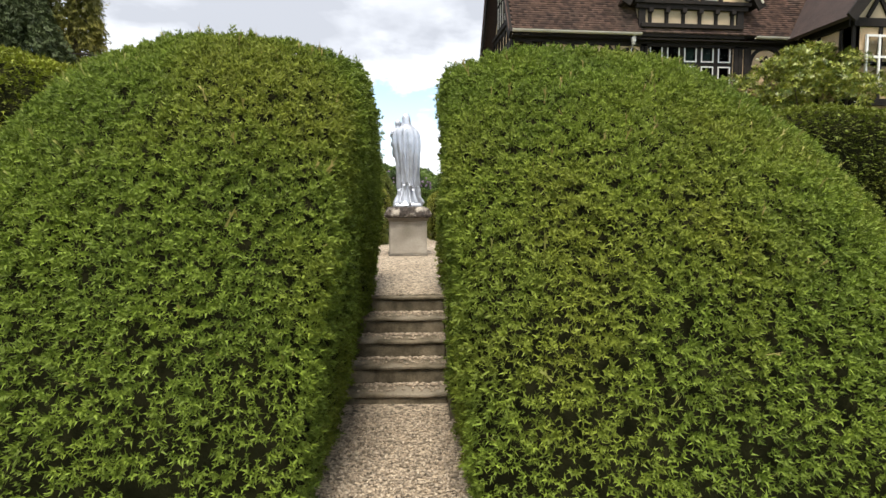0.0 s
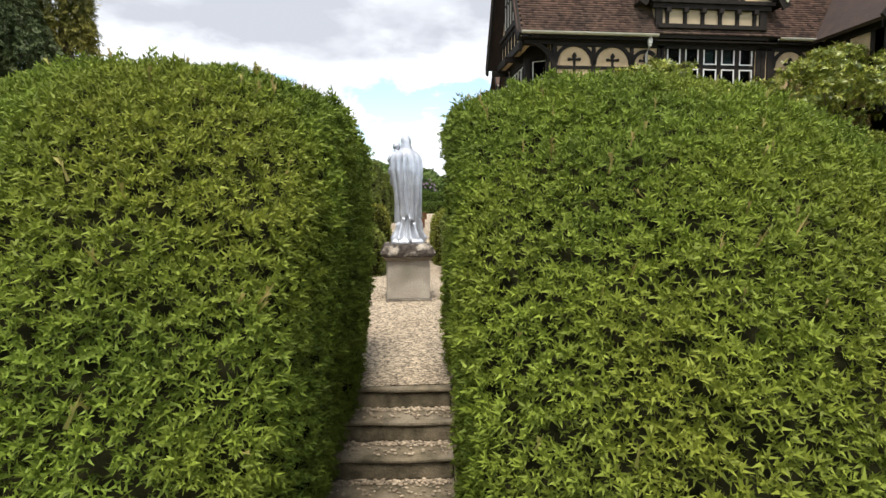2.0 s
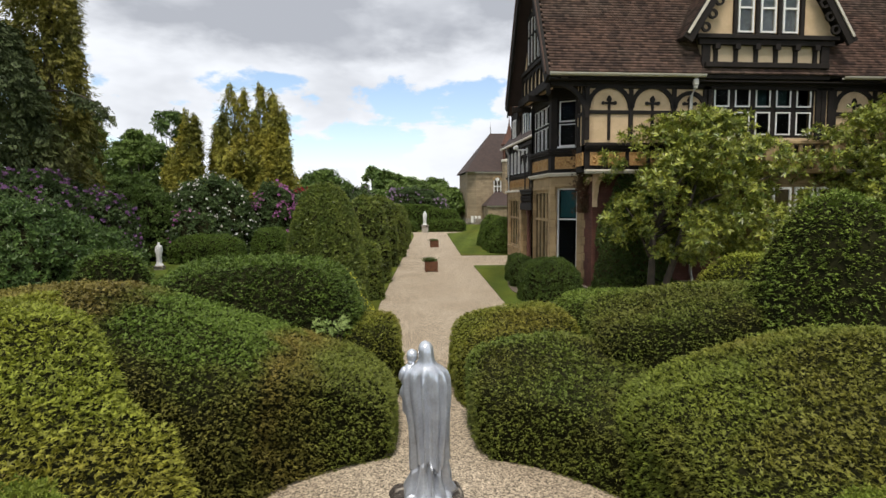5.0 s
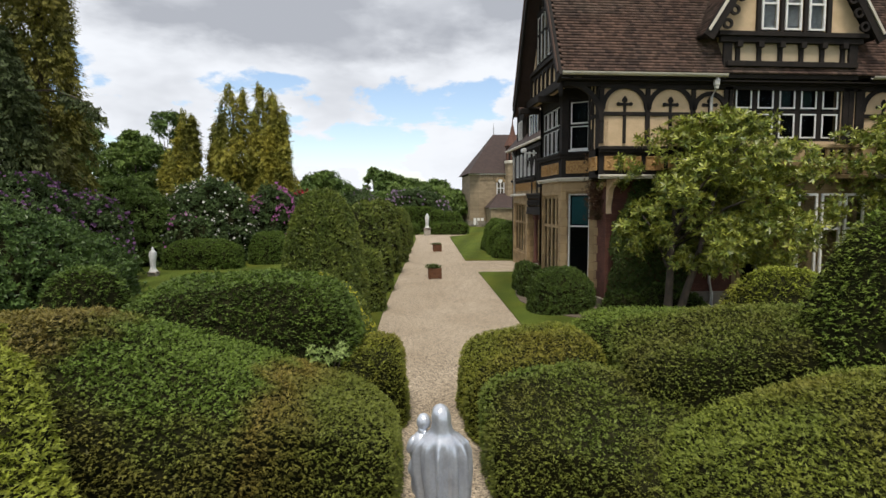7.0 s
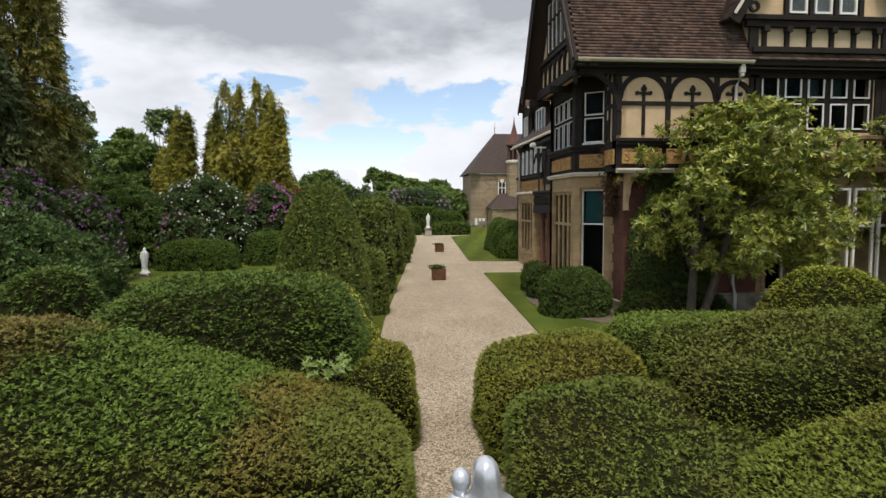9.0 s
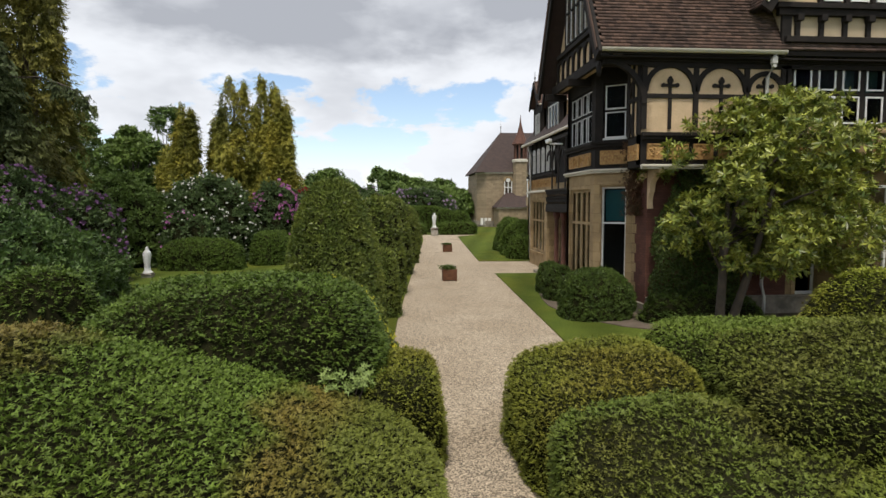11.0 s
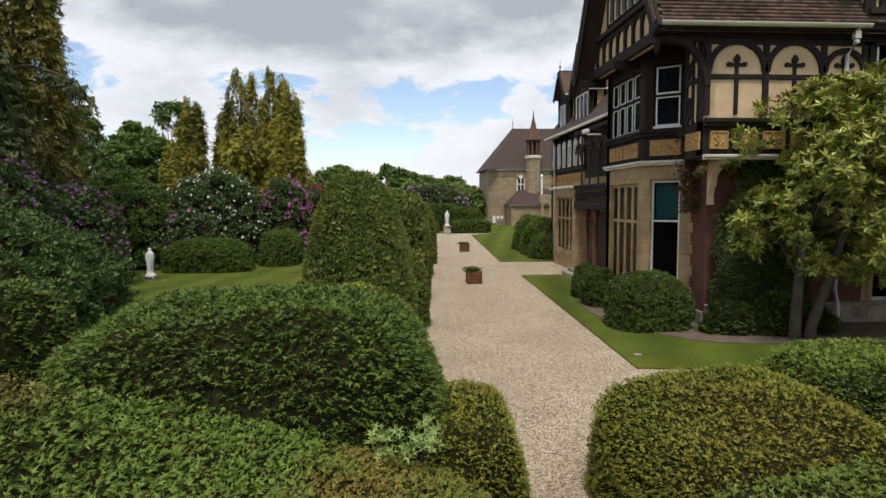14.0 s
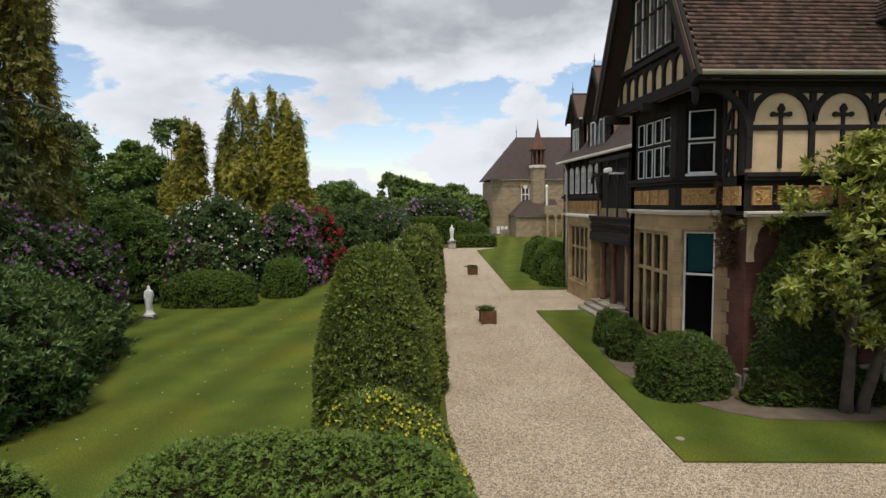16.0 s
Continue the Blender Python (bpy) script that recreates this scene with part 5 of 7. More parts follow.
        for a, b in zip(cuts_u, cuts_u[1:]):
            for c, d in zip(zs, zs[1:]):
                self.put("pane", boxes((a + 0.012, b - 0.012, w0 + 0.025, w0 + 0.032, c + 0.012, d - 0.012)), glass or GLASS, fr)
        if sill:
            self.put("sill", boxes((u0 - 0.05, u1 + 0.05, w0, 0.07, z0 - 0.06, z0), bevel=0.008), fm, fr)
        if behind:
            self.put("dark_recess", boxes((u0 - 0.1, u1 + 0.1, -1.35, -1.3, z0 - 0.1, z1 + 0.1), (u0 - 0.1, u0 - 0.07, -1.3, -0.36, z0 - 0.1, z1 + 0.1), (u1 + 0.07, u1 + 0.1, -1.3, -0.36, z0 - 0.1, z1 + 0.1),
                                         (u0 - 0.1, u1 + 0.1, -1.3, -0.36, z0 - 0.13, z0 - 0.1), (u0 - 0.1, u1 + 0.1, -1.3, -0.36, z1 + 0.1, z1 + 0.13)), ROOM_SHADE, fr, "near-black box painted as the unlit room behind the glass")
        return fr


def roof_slope(name, a, b, c, d, material, parent, course=0.13, width=0.19, lift=0.025, seed=1, cover=None):
    """Tiles laid in courses on the quad a-b (eave) to d-c (ridge)."""
    rng = random.Random(seed)
    a, b, c, d = (Vector(p) for p in (a, b, c, d))
    up = ((d - a).length + (c - b).length) / 2
    rows = max(2, int(up / course))
    nrm = (b - a).cross(d - a).normalized()
    vs, fs = [], []
    for r in range(rows):
        t0, t1 = r / rows, min(1.0, (r + 1.25) / rows)
        p0, p1 = a.lerp(d, t0), b.lerp(c, t0)
        q0, q1 = a.lerp(d, t1), b.lerp(c, t1)
        n = max(2, int((p1 - p0).length / width))
        for k in range(n):
            s0, s1 = (k + (0.5 if r % 2 else 0)) / n, (k + 0.965 + (0.5 if r % 2 else 0)) / n
            s0, s1 = min(s0, 1), min(s1, 1)
            if s1 - s0 < 1e-4:
                continue
            j = rng.uniform(-0.006, 0.006)
            h = lift + j
            o = len(vs)
            lo0, lo1 = p0.lerp(p1, s0), p0.lerp(p1, s1)
            vs += [lo0 + nrm * h, lo1 + nrm * h, q0.lerp(q1, s1) + nrm * 0.004, q0.lerp(q1, s0) + nrm * 0.004, lo0 - nrm * 0.005, lo1 - nrm * 0.005]
            fs += [(o, o + 1, o + 2), (o, o + 2, o + 3), (o + 4, o + 5, o + 1), (o + 4, o + 1, o)]
    me = fast_mesh(name, np.array([tuple(v) for v in vs]), np.array(fs), material)
    return part(name, me, material, parent, kind="stuff")


def roof_board(name, pts, thick, material, parent):
    """A flat roof deck of the given corners and thickness."""
    bm = bmesh.new()
    p = [Vector(q) for q in pts]
    nrm = (p[1] - p[0]).cross(p[-1] - p[0]).normalized()
    lo = [bm.verts.new(q - nrm * thick) for q in p]
    hi = [bm.verts.new(q) for q in p]
    n = len(p)
    bm.faces.new(lo[::-1]), bm.faces.new(hi)
    for i in range(n):
        bm.faces.new((lo[i], lo[(i + 1) % n], hi[(i + 1) % n], hi[i]))
    return part(name, bm, material, parent)


house = thing("house", "large half-timbered Victorian house with clay-tiled gables and stone ground floor", "house", "", (12, 26, 0))
UP, GRD, EAVE = 5.35, 4.45, 7.45


def arcade(f, u0, pitch, count, z0=5.5, zr=6.42, zt=7.2, half=0.0):
    """Timber arches over crossed panels, as on the upper storey."""
    for k in range(count):
        u, c = u0 + pitch * k, u0 + pitch * (k + 0.5)
        f.beam(u - 0.075, u + 0.075, z0, zt, 0.06, "timber_post")
        r = pitch / 2 - 0.08
        f.arc(c, zr + 0.13, r - 0.02, r + 0.12, 0, 180, 0.065)
        f.beam(c - 0.05, c + 0.05, z0, zr - 0.06, 0.05, "timber_post")
        f.beam(c - 0.045, c + 0.045, zr + 0.06, zr + 0.36, 0.045, "cross_stem")
        f.beam(c - 0.19, c + 0.19, zr + 0.255, zr + 0.335, 0.046, "cross_arm")
        f.put("cross_head", _disc(c, zr + 0.42, 0.085, 0.05), TIMBER)
        for s in (-1, 1):
            f.put("cross_bud", _disc(c + s * 0.20, zr + 0.30, 0.06, 0.047), TIMBER)
        f.put("cross_tip", _disc(c, zr + 0.50, 0.045, 0.044), TIMBER)
        f.beam(u + 0.075, u + pitch - 0.075, zr - 0.06, zr + 0.06, 0.055, "timber_rail")


def _disc(u, z, r, proud, n=12):
    bm = bmesh.new()
    lo = [bm.verts.new((u + r * math.cos(2 * math.pi * k / n), -0.01, z + r * math.sin(2 * math.pi * k / n))) for k in range(n)]
    hi = [bm.verts.new((v.co.x, proud, v.co.z)) for v in lo]
    bm.faces.new(lo), bm.faces.new(hi[::-1])
    for i in range(n):
        bm.faces.new((lo[i], hi[i], hi[(i + 1) % n], lo[(i + 1) % n]))
    return bm


def carved_panel(f, u0, u1, z0, z1, seed=0):
    """A carved and gilded panel: a raised border and curling relief."""
    rng = random.Random(seed)
    fr = f.put("carved_panel", boxes((u0, u1, 0.0, 0.03, z0, z1)), CARVED, label="gilded carved relief panel")
    bm = boxes((u0, u1, 0.03, 0.055, z0, z0 + 0.035), (u0, u1, 0.03, 0.055, z1 - 0.035, z1), (u0, u0 + 0.035, 0.03, 0.055, z0 + 0.035, z1 - 0.035), (u1 - 0.035, u1, 0.03, 0.055, z0 + 0.035, z1 - 0.035))
    f.put("border", bm, CARVED, fr)
    bm = bmesh.new()
    cu, cz, r = (u0 + u1) / 2, (z0 + z1) / 2, min(u1 - u0, z1 - z0) / 2
    for k in range(9):
        a = rng.uniform(0, 6.28)
        q = rng.uniform(0.1, 0.62) * r
        m = Matrix.Translation((cu + (u1 - u0) / 2 / r * q * math.cos(a), 0.03, cz + q * math.sin(a))) @ Matrix.Rotation(rng.uniform(0, 3), 4, "Y") @ Matrix.Diagonal((r * rng.uniform(0.12, 0.38), 0.035, r * rng.uniform(0.07, 0.14), 1))
        bmesh.ops.create_uvsphere(bm, u_segments=8, v_segments=6, radius=1, matrix=m)
    f.put("relief", bm, CARVED, fr)


# plan corners of the tower-like west bay and the south front
P0, P1, P2, P3 = (5.67, 28.55), (5.67, 25.59), (6.66, 24.87), (6.70, 23.95)
west = Face(P1, P0, house, -1)
cant = Face(P1, P2, house)
pier = Face(P2, P3, house)
front = Face((6.70, 23.95), (30.0, 23.95), house)      # ground floor
upper = Face((6.15, 23.22), (30.0, 23.22), house)      # jettied upper floor
X0 = 6.15

# ground floor
NXW = 7.5                             # plane of the north range beyond the bay
west.wall(0, GRD, BATH_STONE, ((0.36, 2.62, 0.75, 3.9),))
west.window(0.36, 2.62, 0.75, 3.9, 4, (2.75,), 0.10, BATH_STONE, 0.10, mull=0.15)
cant.wall(0, GRD, BATH_STONE, ((0.24, 1.02, 0.45, 3.95),), u1=cant.length)
cant.window(0.24, 1.02, 0.45, 3.95, 1, (2.80,), 0.052, WHITE_PAINT, 0.12)
cant.put("blind", boxes((0.33, 0.94, -0.24, -0.22, 2.86, 3.86)), BLIND, label="drawn teal window blind")
cant.put("hood_mould", boxes((0.14, 1.12, 0.0, 0.06, 4.0, 4.1), (0.14, 0.2, 0.0, 0.05, 3.6, 4.0), (1.06, 1.12, 0.0, 0.05, 3.6, 4.0), bevel=0.01), BATH_STONE)
for k in range(4):
    u = 0.46 + k * 0.54
    for a_, b_ in ((u, u + 0.17), (u + 0.30, u + 0.42)):
        west.put("curtain", boxes((a_, b_, -0.30, -0.27, 0.85, 3.8)), TAN_CURTAIN, label="drawn-back tan curtain")
pier.wall(0, GRD, RED_BRICK, u1=pier.length)
for k in range(14):
    pier.beam(0.0, 0.20 if k % 2 else 0.30, 0.1 + k * 0.3, 0.1 + k * 0.3 + 0.285, 0.012, "quoin", BATH_STONE)
front.wall(0, GRD, RED_BRICK, u1=4.45)
front.wall(0, GRD, BATH_STONE, ((4.75, 5.45, 0.62, 3.3), (5.75, 6.6, 0.62, 3.3), (8.2, 9.2, 0.62, 3.3), (12.4, 13.4, 0.62, 3.3)), u0=4.45)
for a, b in ((4.75, 5.45), (5.75, 6.6), (8.2, 9.2), (12.4, 13.4)):
    front.window(a, b, 0.62, 3.3, 1, (2.0,), 0.08, WHITE_PAINT, 0.12)
    front.put("surround", boxes((a - 0.14, a, 0.0, 0.04, 0.5, 3.4), (b, b + 0.14, 0.0, 0.04, 0.5, 3.4), (a - 0.14, b + 0.14, 0.0, 0.05, 3.4, 3.6), bevel=0.008), BATH_STONE)
front.put("plinth", boxes((0.0, 23.3, 0.0, 0.08, 0.0, 0.55), bevel=0.02), STONE_OLD)
front.put("plinth_cap", boxes((0.0, 23.3, 0.0, 0.12, 0.55, 0.62), bevel=0.02), STONE_OLD)
for f in (west, cant, pier):
    f.put("plinth", boxes((0.0, f.length, 0.0, 0.07, 0.0, 0.42), bevel=0.02), STONE_OLD)

back = Face(P0, (NXW, P0[1]), house, -1)
back.wall(0, EAVE, TIMBER, th=0.3)

# string course and carved band
for f, u0, u1 in ((west, -0.06, west.length), (cant, -0.03, cant.length + 0.03), (upper, 0.0, 23.8)):
    f.put("string_course", boxes((u0, u1, 0.0, 0.14, GRD, GRD + 0.07), (u0, u1, 0.0, 0.09, GRD - 0.06, GRD), bevel=0.012), CREAM_PAINT)
    f.wall(GRD + 0.07, UP, TIMBER, u0=max(0, u0), u1=min(u1, f.length), th=0.3, name="carved_band")
    f.put("sill_rail", boxes((u0, u1, 0.0, 0.14, UP - 0.05, UP + 0.06), (u0, u1, 0.0, 0.09, UP - 0.14, UP - 0.05), bevel=0.012), TIMBER)
for k in range(4):
    carved_panel(west, 0.36 + k * 0.58, 0.84 + k * 0.58, 4.66, 5.08, k)
carved_panel(cant, 0.18, 1.02, 4.66, 5.1, 9)
for k in range(13):
    u = 0.06 + k * 0.74
    carved_panel(upper, u + (0.0 if k else 0.12), u + 0.58, 4.66, 5.1, 20 + k)
link = Face(P2, (6.15, 24.1), house)
link.wall(GRD - 0.02, EAVE, TIMBER, th=0.3)
link2 = Face((6.15, 24.1), (6.15, 23.22), house)
link2.wall(GRD + 0.0, UP, TIMBER, th=0.3)
link2.wall(UP, EAVE, RENDER, th=0.3)
link2.beam(0.0, 0.12, UP, EAVE, 0.05, "timber_post")
link2.beam(0.68, 0.88, UP, EAVE, 0.05, "timber_post")
link2.beam(0.33, 0.43, UP, EAVE, 0.045, "timber_post")
link2.beam(0.12, 0.68, 6.32, 6.44, 0.055, "timber_rail")
link2.slope(0.14, 5.35, 0.40, 6.0, 0.09, 0.06)
link2.slope(0.42, 5.35, 0.16, 6.0, 0.09, 0.05)
link2.arc(0.72, 6.45, 0.50, 0.62, 95, 178, 0.06)

# upper floor
west.wall(UP, EAVE + 0.3, TIMBER, ((0.33, 2.65, 5.38, 7.15),))
west.window(0.33, 2.65, 5.38, 7.15, 4, (6.36,), 0.05, TIMBER, 0.10, False, mull=0.10)
for k in range(4):
    u = 0.33 + 2.32 / 4 * k
    for z0_, z1_ in ((5.45, 6.30), (6.42, 7.08)):
        west.put("casement", lattice([(u + 0.075, u + 0.098), (u + 0.482, u + 0.505)], [(z0_, z0_ + 0.026), (z1_ - 0.022, z1_)], -0.075, -0.045), WHITE_PAINT)
cant.wall(UP, EAVE + 0.3, TIMBER, ((0.24, 1.02, 5.42, 7.2),))
cant.window(0.24, 1.02, 5.42, 7.2, 1, (6.34,), 0.06, TIMBER, 0.10, False)
for z0_, z1_ in ((5.49, 6.30), (6.38, 7.13)):
    cant.put("sash", lattice([(0.305, 0.345), (0.915, 0.955)], [(z0_, z0_ + 0.045), (z1_ - 0.03, z1_)], -0.075, -0.04), WHITE_PAINT)
cant.put("sill", boxes((0.25, 1.01, -0.08, 0.03, 5.42, 5.485), bevel=0.008), WHITE_PAINT)
carved_panel(link2, 0.10, 0.40, 4.66, 5.1, 15)
carved_panel(link2, 0.48, 0.78, 4.66, 5.1, 16)
upper.wall(UP, EAVE, RENDER, ((10.55 - X0, 14.25 - X0, 5.6, 7.4),))
arcade(upper, 6.21 - X0, 1.497, 2)
arcade(upper, 9.204 - X0, 1.1, 1)
arcade(upper, 14.95 - X0, 1.5, 2)
for u in (10.3, 10.42, 14.35, 14.55, 14.8):
    upper.beam(u - 0.09 - X0, u + 0.09 - X0, 5.5, 7.3, 0.07, "timber_post")
upper.beam(0, 23.8, 7.2, 7.34, 0.07, "wall_plate")
upper.beam(0, 23.8, 7.34, 7.5, 0.12, "wall_plate")
upper.window(10.55 - X0, 14.25 - X0, 5.6, 7.4, 5, (6.55,), 0.07, TIMBER, 0.06, False, mull=0.14)
for k in range(5):
    a = 10.55 - X0 + 0.74 * k + 0.1
    for z0_, z1_ in ((5.7, 6.48), (6.64, 7.3)):
        upper.put("casement", lattice([(a, a + 0.045), (a + 0.495, a + 0.54)], [(z0_, z0_ + 0.045), (z1_ - 0.045, z1_)], -0.05, -0.02), WHITE_PAINT)
for k in (2, 3):
    upper.put("curtain", boxes((10.7 - X0 + 0.74 * k, 11.2 - X0 + 0.74 * k, -0.3, -0.28, 6.62, 7.3)), surface("green_blind", (0.05, 0.10, 0.09), (0.04, 0.08, 0.07), 0.9), label="half-drawn green blind")
# bracket under the jetty corner
pier.arc(0.9, 3.45, 0.72, 0.86, 90, 175, 0.12, "jetty_bracket", RENDER)


def spandrel(u, drop, reach, top):
    """A cusped quarter-arch panel of stone under the overhang."""
    bm = bmesh.new()
    n = 18
    for s_ in (0.0, 0.16):
        edge = []
        for k in range(n + 1):
            a = math.pi / 2 * k / n
            r = 1.0 + 0.09 * abs(math.sin(a * 6))
            edge.append((reach - (reach - 0.06) * math.cos(a) * r * 0.95, top - drop + (drop - 0.08) * math.sin(a) * min(1.0, r * 0.95)))
        vs = [bm.verts.new((u + s_, max(0.0, w), z)) for w, z in [(0.0, top), (0.0, top - drop)] + edge + [(reach, top)]]
        bm.faces.new(vs if s_ else vs[::-1])
    bm.verts.ensure_lookup_table()
    m = len(bm.verts) // 2
    for i in range(m):
        j = (i + 1) % m
        bm.faces.new((bm.verts[i], bm.verts[j], bm.verts[m + j], bm.verts[m + i]))
    bmesh.ops.recalc_face_normals(bm, faces=bm.faces[:])
    return bm


front.put("spandrel", spandrel(0.0, 1.15, 0.74, 4.42), RENDER, label="cusped pale stone bracket under the overhang")

# balcony of stone over the ground-floor bay
bal = Face((11.9, 22.3), (14.7, 22.3), house)
bal.put("balcony_floor", boxes((0, 2.8, -0.9, 0.1, 4.35, 4.5), bevel=0.02), BATH_STONE)
bal.put("balcony_rail", boxes((0, 2.8, -0.12, 0.06, 5.3, 5.42), bevel=0.02), BATH_STONE)
for k in range(2):
    bal.put("balcony_pier", boxes((0.0 + 2.35 * k, 0.45 + 2.35 * k, -0.2, 0.05, 4.5, 5.3), bevel=0.02), BATH_STONE)
for k in range(6):
    bal.put("baluster", boxes((0.6 + 0.3 * k, 0.72 + 0.3 * k, -0.1, 0.0, 4.5, 5.3), bevel=0.02), BATH_STONE)
bal.put("bay_wall", boxes((0.2, 2.6, -1.7, -0.35, 0, 4.35)), BATH_STONE)
for k in range(3):
    bal.window(0.3 + 0.78 * k, 0.95 + 0.78 * k, 0.9, 3.9, 1, (2.8,), 0.07, WHITE_PAINT, -0.36 + 0.06 + 0.33 - 0.36 + 0.3, False, behind=False)

# main roof
RIDGE_Y, RIDGE_Z, E_S, E_N, E_Z = 26.1, 13.6, 22.85, 29.35, 7.62
VX = 4.8
roof_board("roof_deck", [(VX + 0.05, E_S, E_Z), (30, E_S, E_Z), (30, RIDGE_Y, RIDGE_Z), (VX + 0.05, RIDGE_Y, RIDGE_Z)], 0.12, TIMBER, house)
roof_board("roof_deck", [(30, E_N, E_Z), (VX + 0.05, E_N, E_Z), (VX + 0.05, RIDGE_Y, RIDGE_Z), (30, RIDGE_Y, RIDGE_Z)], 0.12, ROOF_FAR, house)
roof_slope("roof_tiles", (VX, E_S - 0.03, E_Z + 0.02), (19.5, E_S - 0.03, E_Z + 0.02), (19.5, RIDGE_Y, RIDGE_Z + 0.06), (VX, RIDGE_Y, RIDGE_Z + 0.06), ROOF_TILE, house, 0.115, 0.165, 0.05, 3)
bm = boxes((VX, 30, -0.09, 0.09, -0.05, 0.07), bevel=0.03, m=Matrix.Translation((0, RIDGE_Y, RIDGE_Z + 0.08)))
part("ridge_tiles", bm, ROOF_TILE, house)


def gutter(x0, x1, y, z, name="gutter"):
    bm = bmesh.new()
    n = 10
    rings = []
    for x in (x0, x1):
        ring = [(x, y + 0.095 * math.cos(math.pi + math.pi * k / n), z + 0.095 * math.sin(math.pi + math.pi * k / n)) for k in range(n + 1)]
        ring += [(x, y + 0.08 * math.cos(2 * math.pi - math.pi * k / n), z + 0.08 * math.sin(2 * math.pi - math.pi * k / n)) for k in range(n + 1)]
        rings.append([bm.verts.new(p) for p in ring])
    m = len(rings[0])
    for i in range(m):
        bm.faces.new((rings[0][i], rings[0][(i + 1) % m], rings[1][(i + 1) % m], rings[1][i]))
    bmesh.ops.recalc_face_normals(bm, faces=bm.faces[:])
    return part(name, bm, CREAM_PAINT, house, "cream-painted gutter")


gutter(VX, 10.05, E_S - 0.08, E_Z - 0.02)
gutter(14.9, 19.5, E_S - 0.08, E_Z - 0.02)
for x0_, x1_ in ((VX, 10.05), (14.9, 19.5)):
    part("fascia", boxes((x0_, x1_, E_S - 0.01, E_S + 0.03, E_Z - 0.16, E_Z)), TIMBER, house)
part("soffit", boxes((VX + 0.05, 19.5, E_S + 0.03, 23.4, 7.40, 7.44)), TIMBER, house)
bm = tube([(9.76, 22.80, 7.52), (9.76, 22.86, 7.2), (9.76, 23.12, 6.95), (9.76, 23.12, 4.6), (9.80, 23.10, 4.35), (10.28, 23.80, 4.0), (10.28, 23.80, 0.95), (10.34, 23.74, 0.6), (10.34, 23.74, 0.05)], [0.05] * 9, 10)
part("downpipe", bm, PIPE_PAINT, house, "grey-white painted rainwater pipe", True)
part("hopper", boxes((9.68, 9.84, 22.78, 22.92, 7.26, 7.46), (9.70, 9.82, 22.80, 22.90, 7.16, 7.26), bevel=0.02), PIPE_PAINT, house, "pale hopper head")

# west gable
gx = 5.3
gable = Face((gx, E_S + 0.35), (gx, E_N - 0.35), house, -1)
GL = gable.length
bm = bmesh.new()
tri = [(0.0, 7.55), (GL, 7.55), (GL / 2, RIDGE_Z - 0.75)]
lo = [bm.verts.new((u, -0.3, z)) for u, z in tri]
hi = [bm.verts.new((u, 0, z)) for u, z in tri]
bm.faces.new(lo), bm.faces.new(hi[::-1])
for i in range(3):
    bm.faces.new((lo[i], hi[i], hi[(i + 1) % 3], lo[(i + 1) % 3]))
gable.put("gable_wall", bm, RENDER)
gable.beam(0.0, GL, 7.45, 7.75, 0.12, "bressummer")
gable.beam(0.7, GL - 0.7, 8.55, 8.70, 0.16, "sill_rail")
gable.beam(1.45, GL - 1.45, 10.6, 10.75, 0.09, "timber_rail")
for k in range(9):
    u = 0.55 + k * (GL - 1.1) / 8
    gable.beam(u - 0.06, u + 0.06, 7.75, 8.55, 0.08, "timber_post")
    if k < 8:
        c = u + (GL - 1.1) / 16
        gable.arc(c, 8.2, (GL - 1.1) / 16 - 0.07, (GL - 1.1) / 16 + 0.05, 0, 180, 0.07)
for u in (GL / 2 - 1.35, GL / 2 + 1.35):
    gable.beam(u - 0.07, u + 0.07, 8.7, 10.6, 0.09, "timber_post")
for k in range(6):
    u = GL / 2 - 1.1 + k * 2.2 / 5
    gable.beam(u - 0.05, u + 0.05, 10.75, 11.6 if 0 < k < 5 else 11.0, 0.08, "timber_post")
gable.window(GL / 2 - 1.2, GL / 2 + 1.2, 8.75, 10.55, 5, (9.85,), 0.06, TIMBER, -0.12, True, mull=0.10, behind=False)
for k in range(5):
    u = GL / 2 - 1.2 + 0.48 * k + 0.06
    gable.put("sash", lattice([(u, u + 0.035), (u + 0.33, u + 0.365)], [(8.8, 8.84), (10.46, 10.5)], 0.08, 0.12), WHITE_PAINT)
for s in (0, 1):
    verge = Face((VX, E_S), (VX, E_N), house, -1)
    e, r = (0.0, verge.length / 2) if s == 0 else (verge.length, verge.length / 2)
    verge.slope(e, E_Z - 0.22, r, RIDGE_Z - 0.22, 0.40, 0.09, "bargeboard")
    verge.slope(e, E_Z - 0.02, r, RIDGE_Z + 0.02, 0.12, 0.12, "verge_fillet", ROOF_TILE)
for y_, z_ in ((E_S + 0.5, 7.35), (E_N - 0.5, 7.35), (26.1, 7.35)):
    part("eave_bracket", boxes((VX + 0.1, 5.7, y_ - 0.08, y_ + 0.08, z_ - 0.12, z_ + 0.12), bevel=0.02), TIMBER, house)
bm = bmesh.new()
bmesh.ops.create_uvsphere(bm, u_segments=10, v_segments=8, radius=0.16, matrix=Matrix.Translation((VX + 0.05, E_S + 0.2, 7.1)) @ Matrix.Diagonal((0.5, 0.5, 1.3, 1)))
part("pendant", bm, TIMBER, house, "turned pendant under the barge foot", True)
corner = Face((5.0, 23.25), (6.2, 23.25), house)
corner.arc(0.05, 6.2, 1.08, 1.22, 0, 88, 0.12, "arched_bracket", None, 14, 0.02)
corner.beam(0.0, 1.2, 7.25, 7.42, 0.1, "bracket_beam")

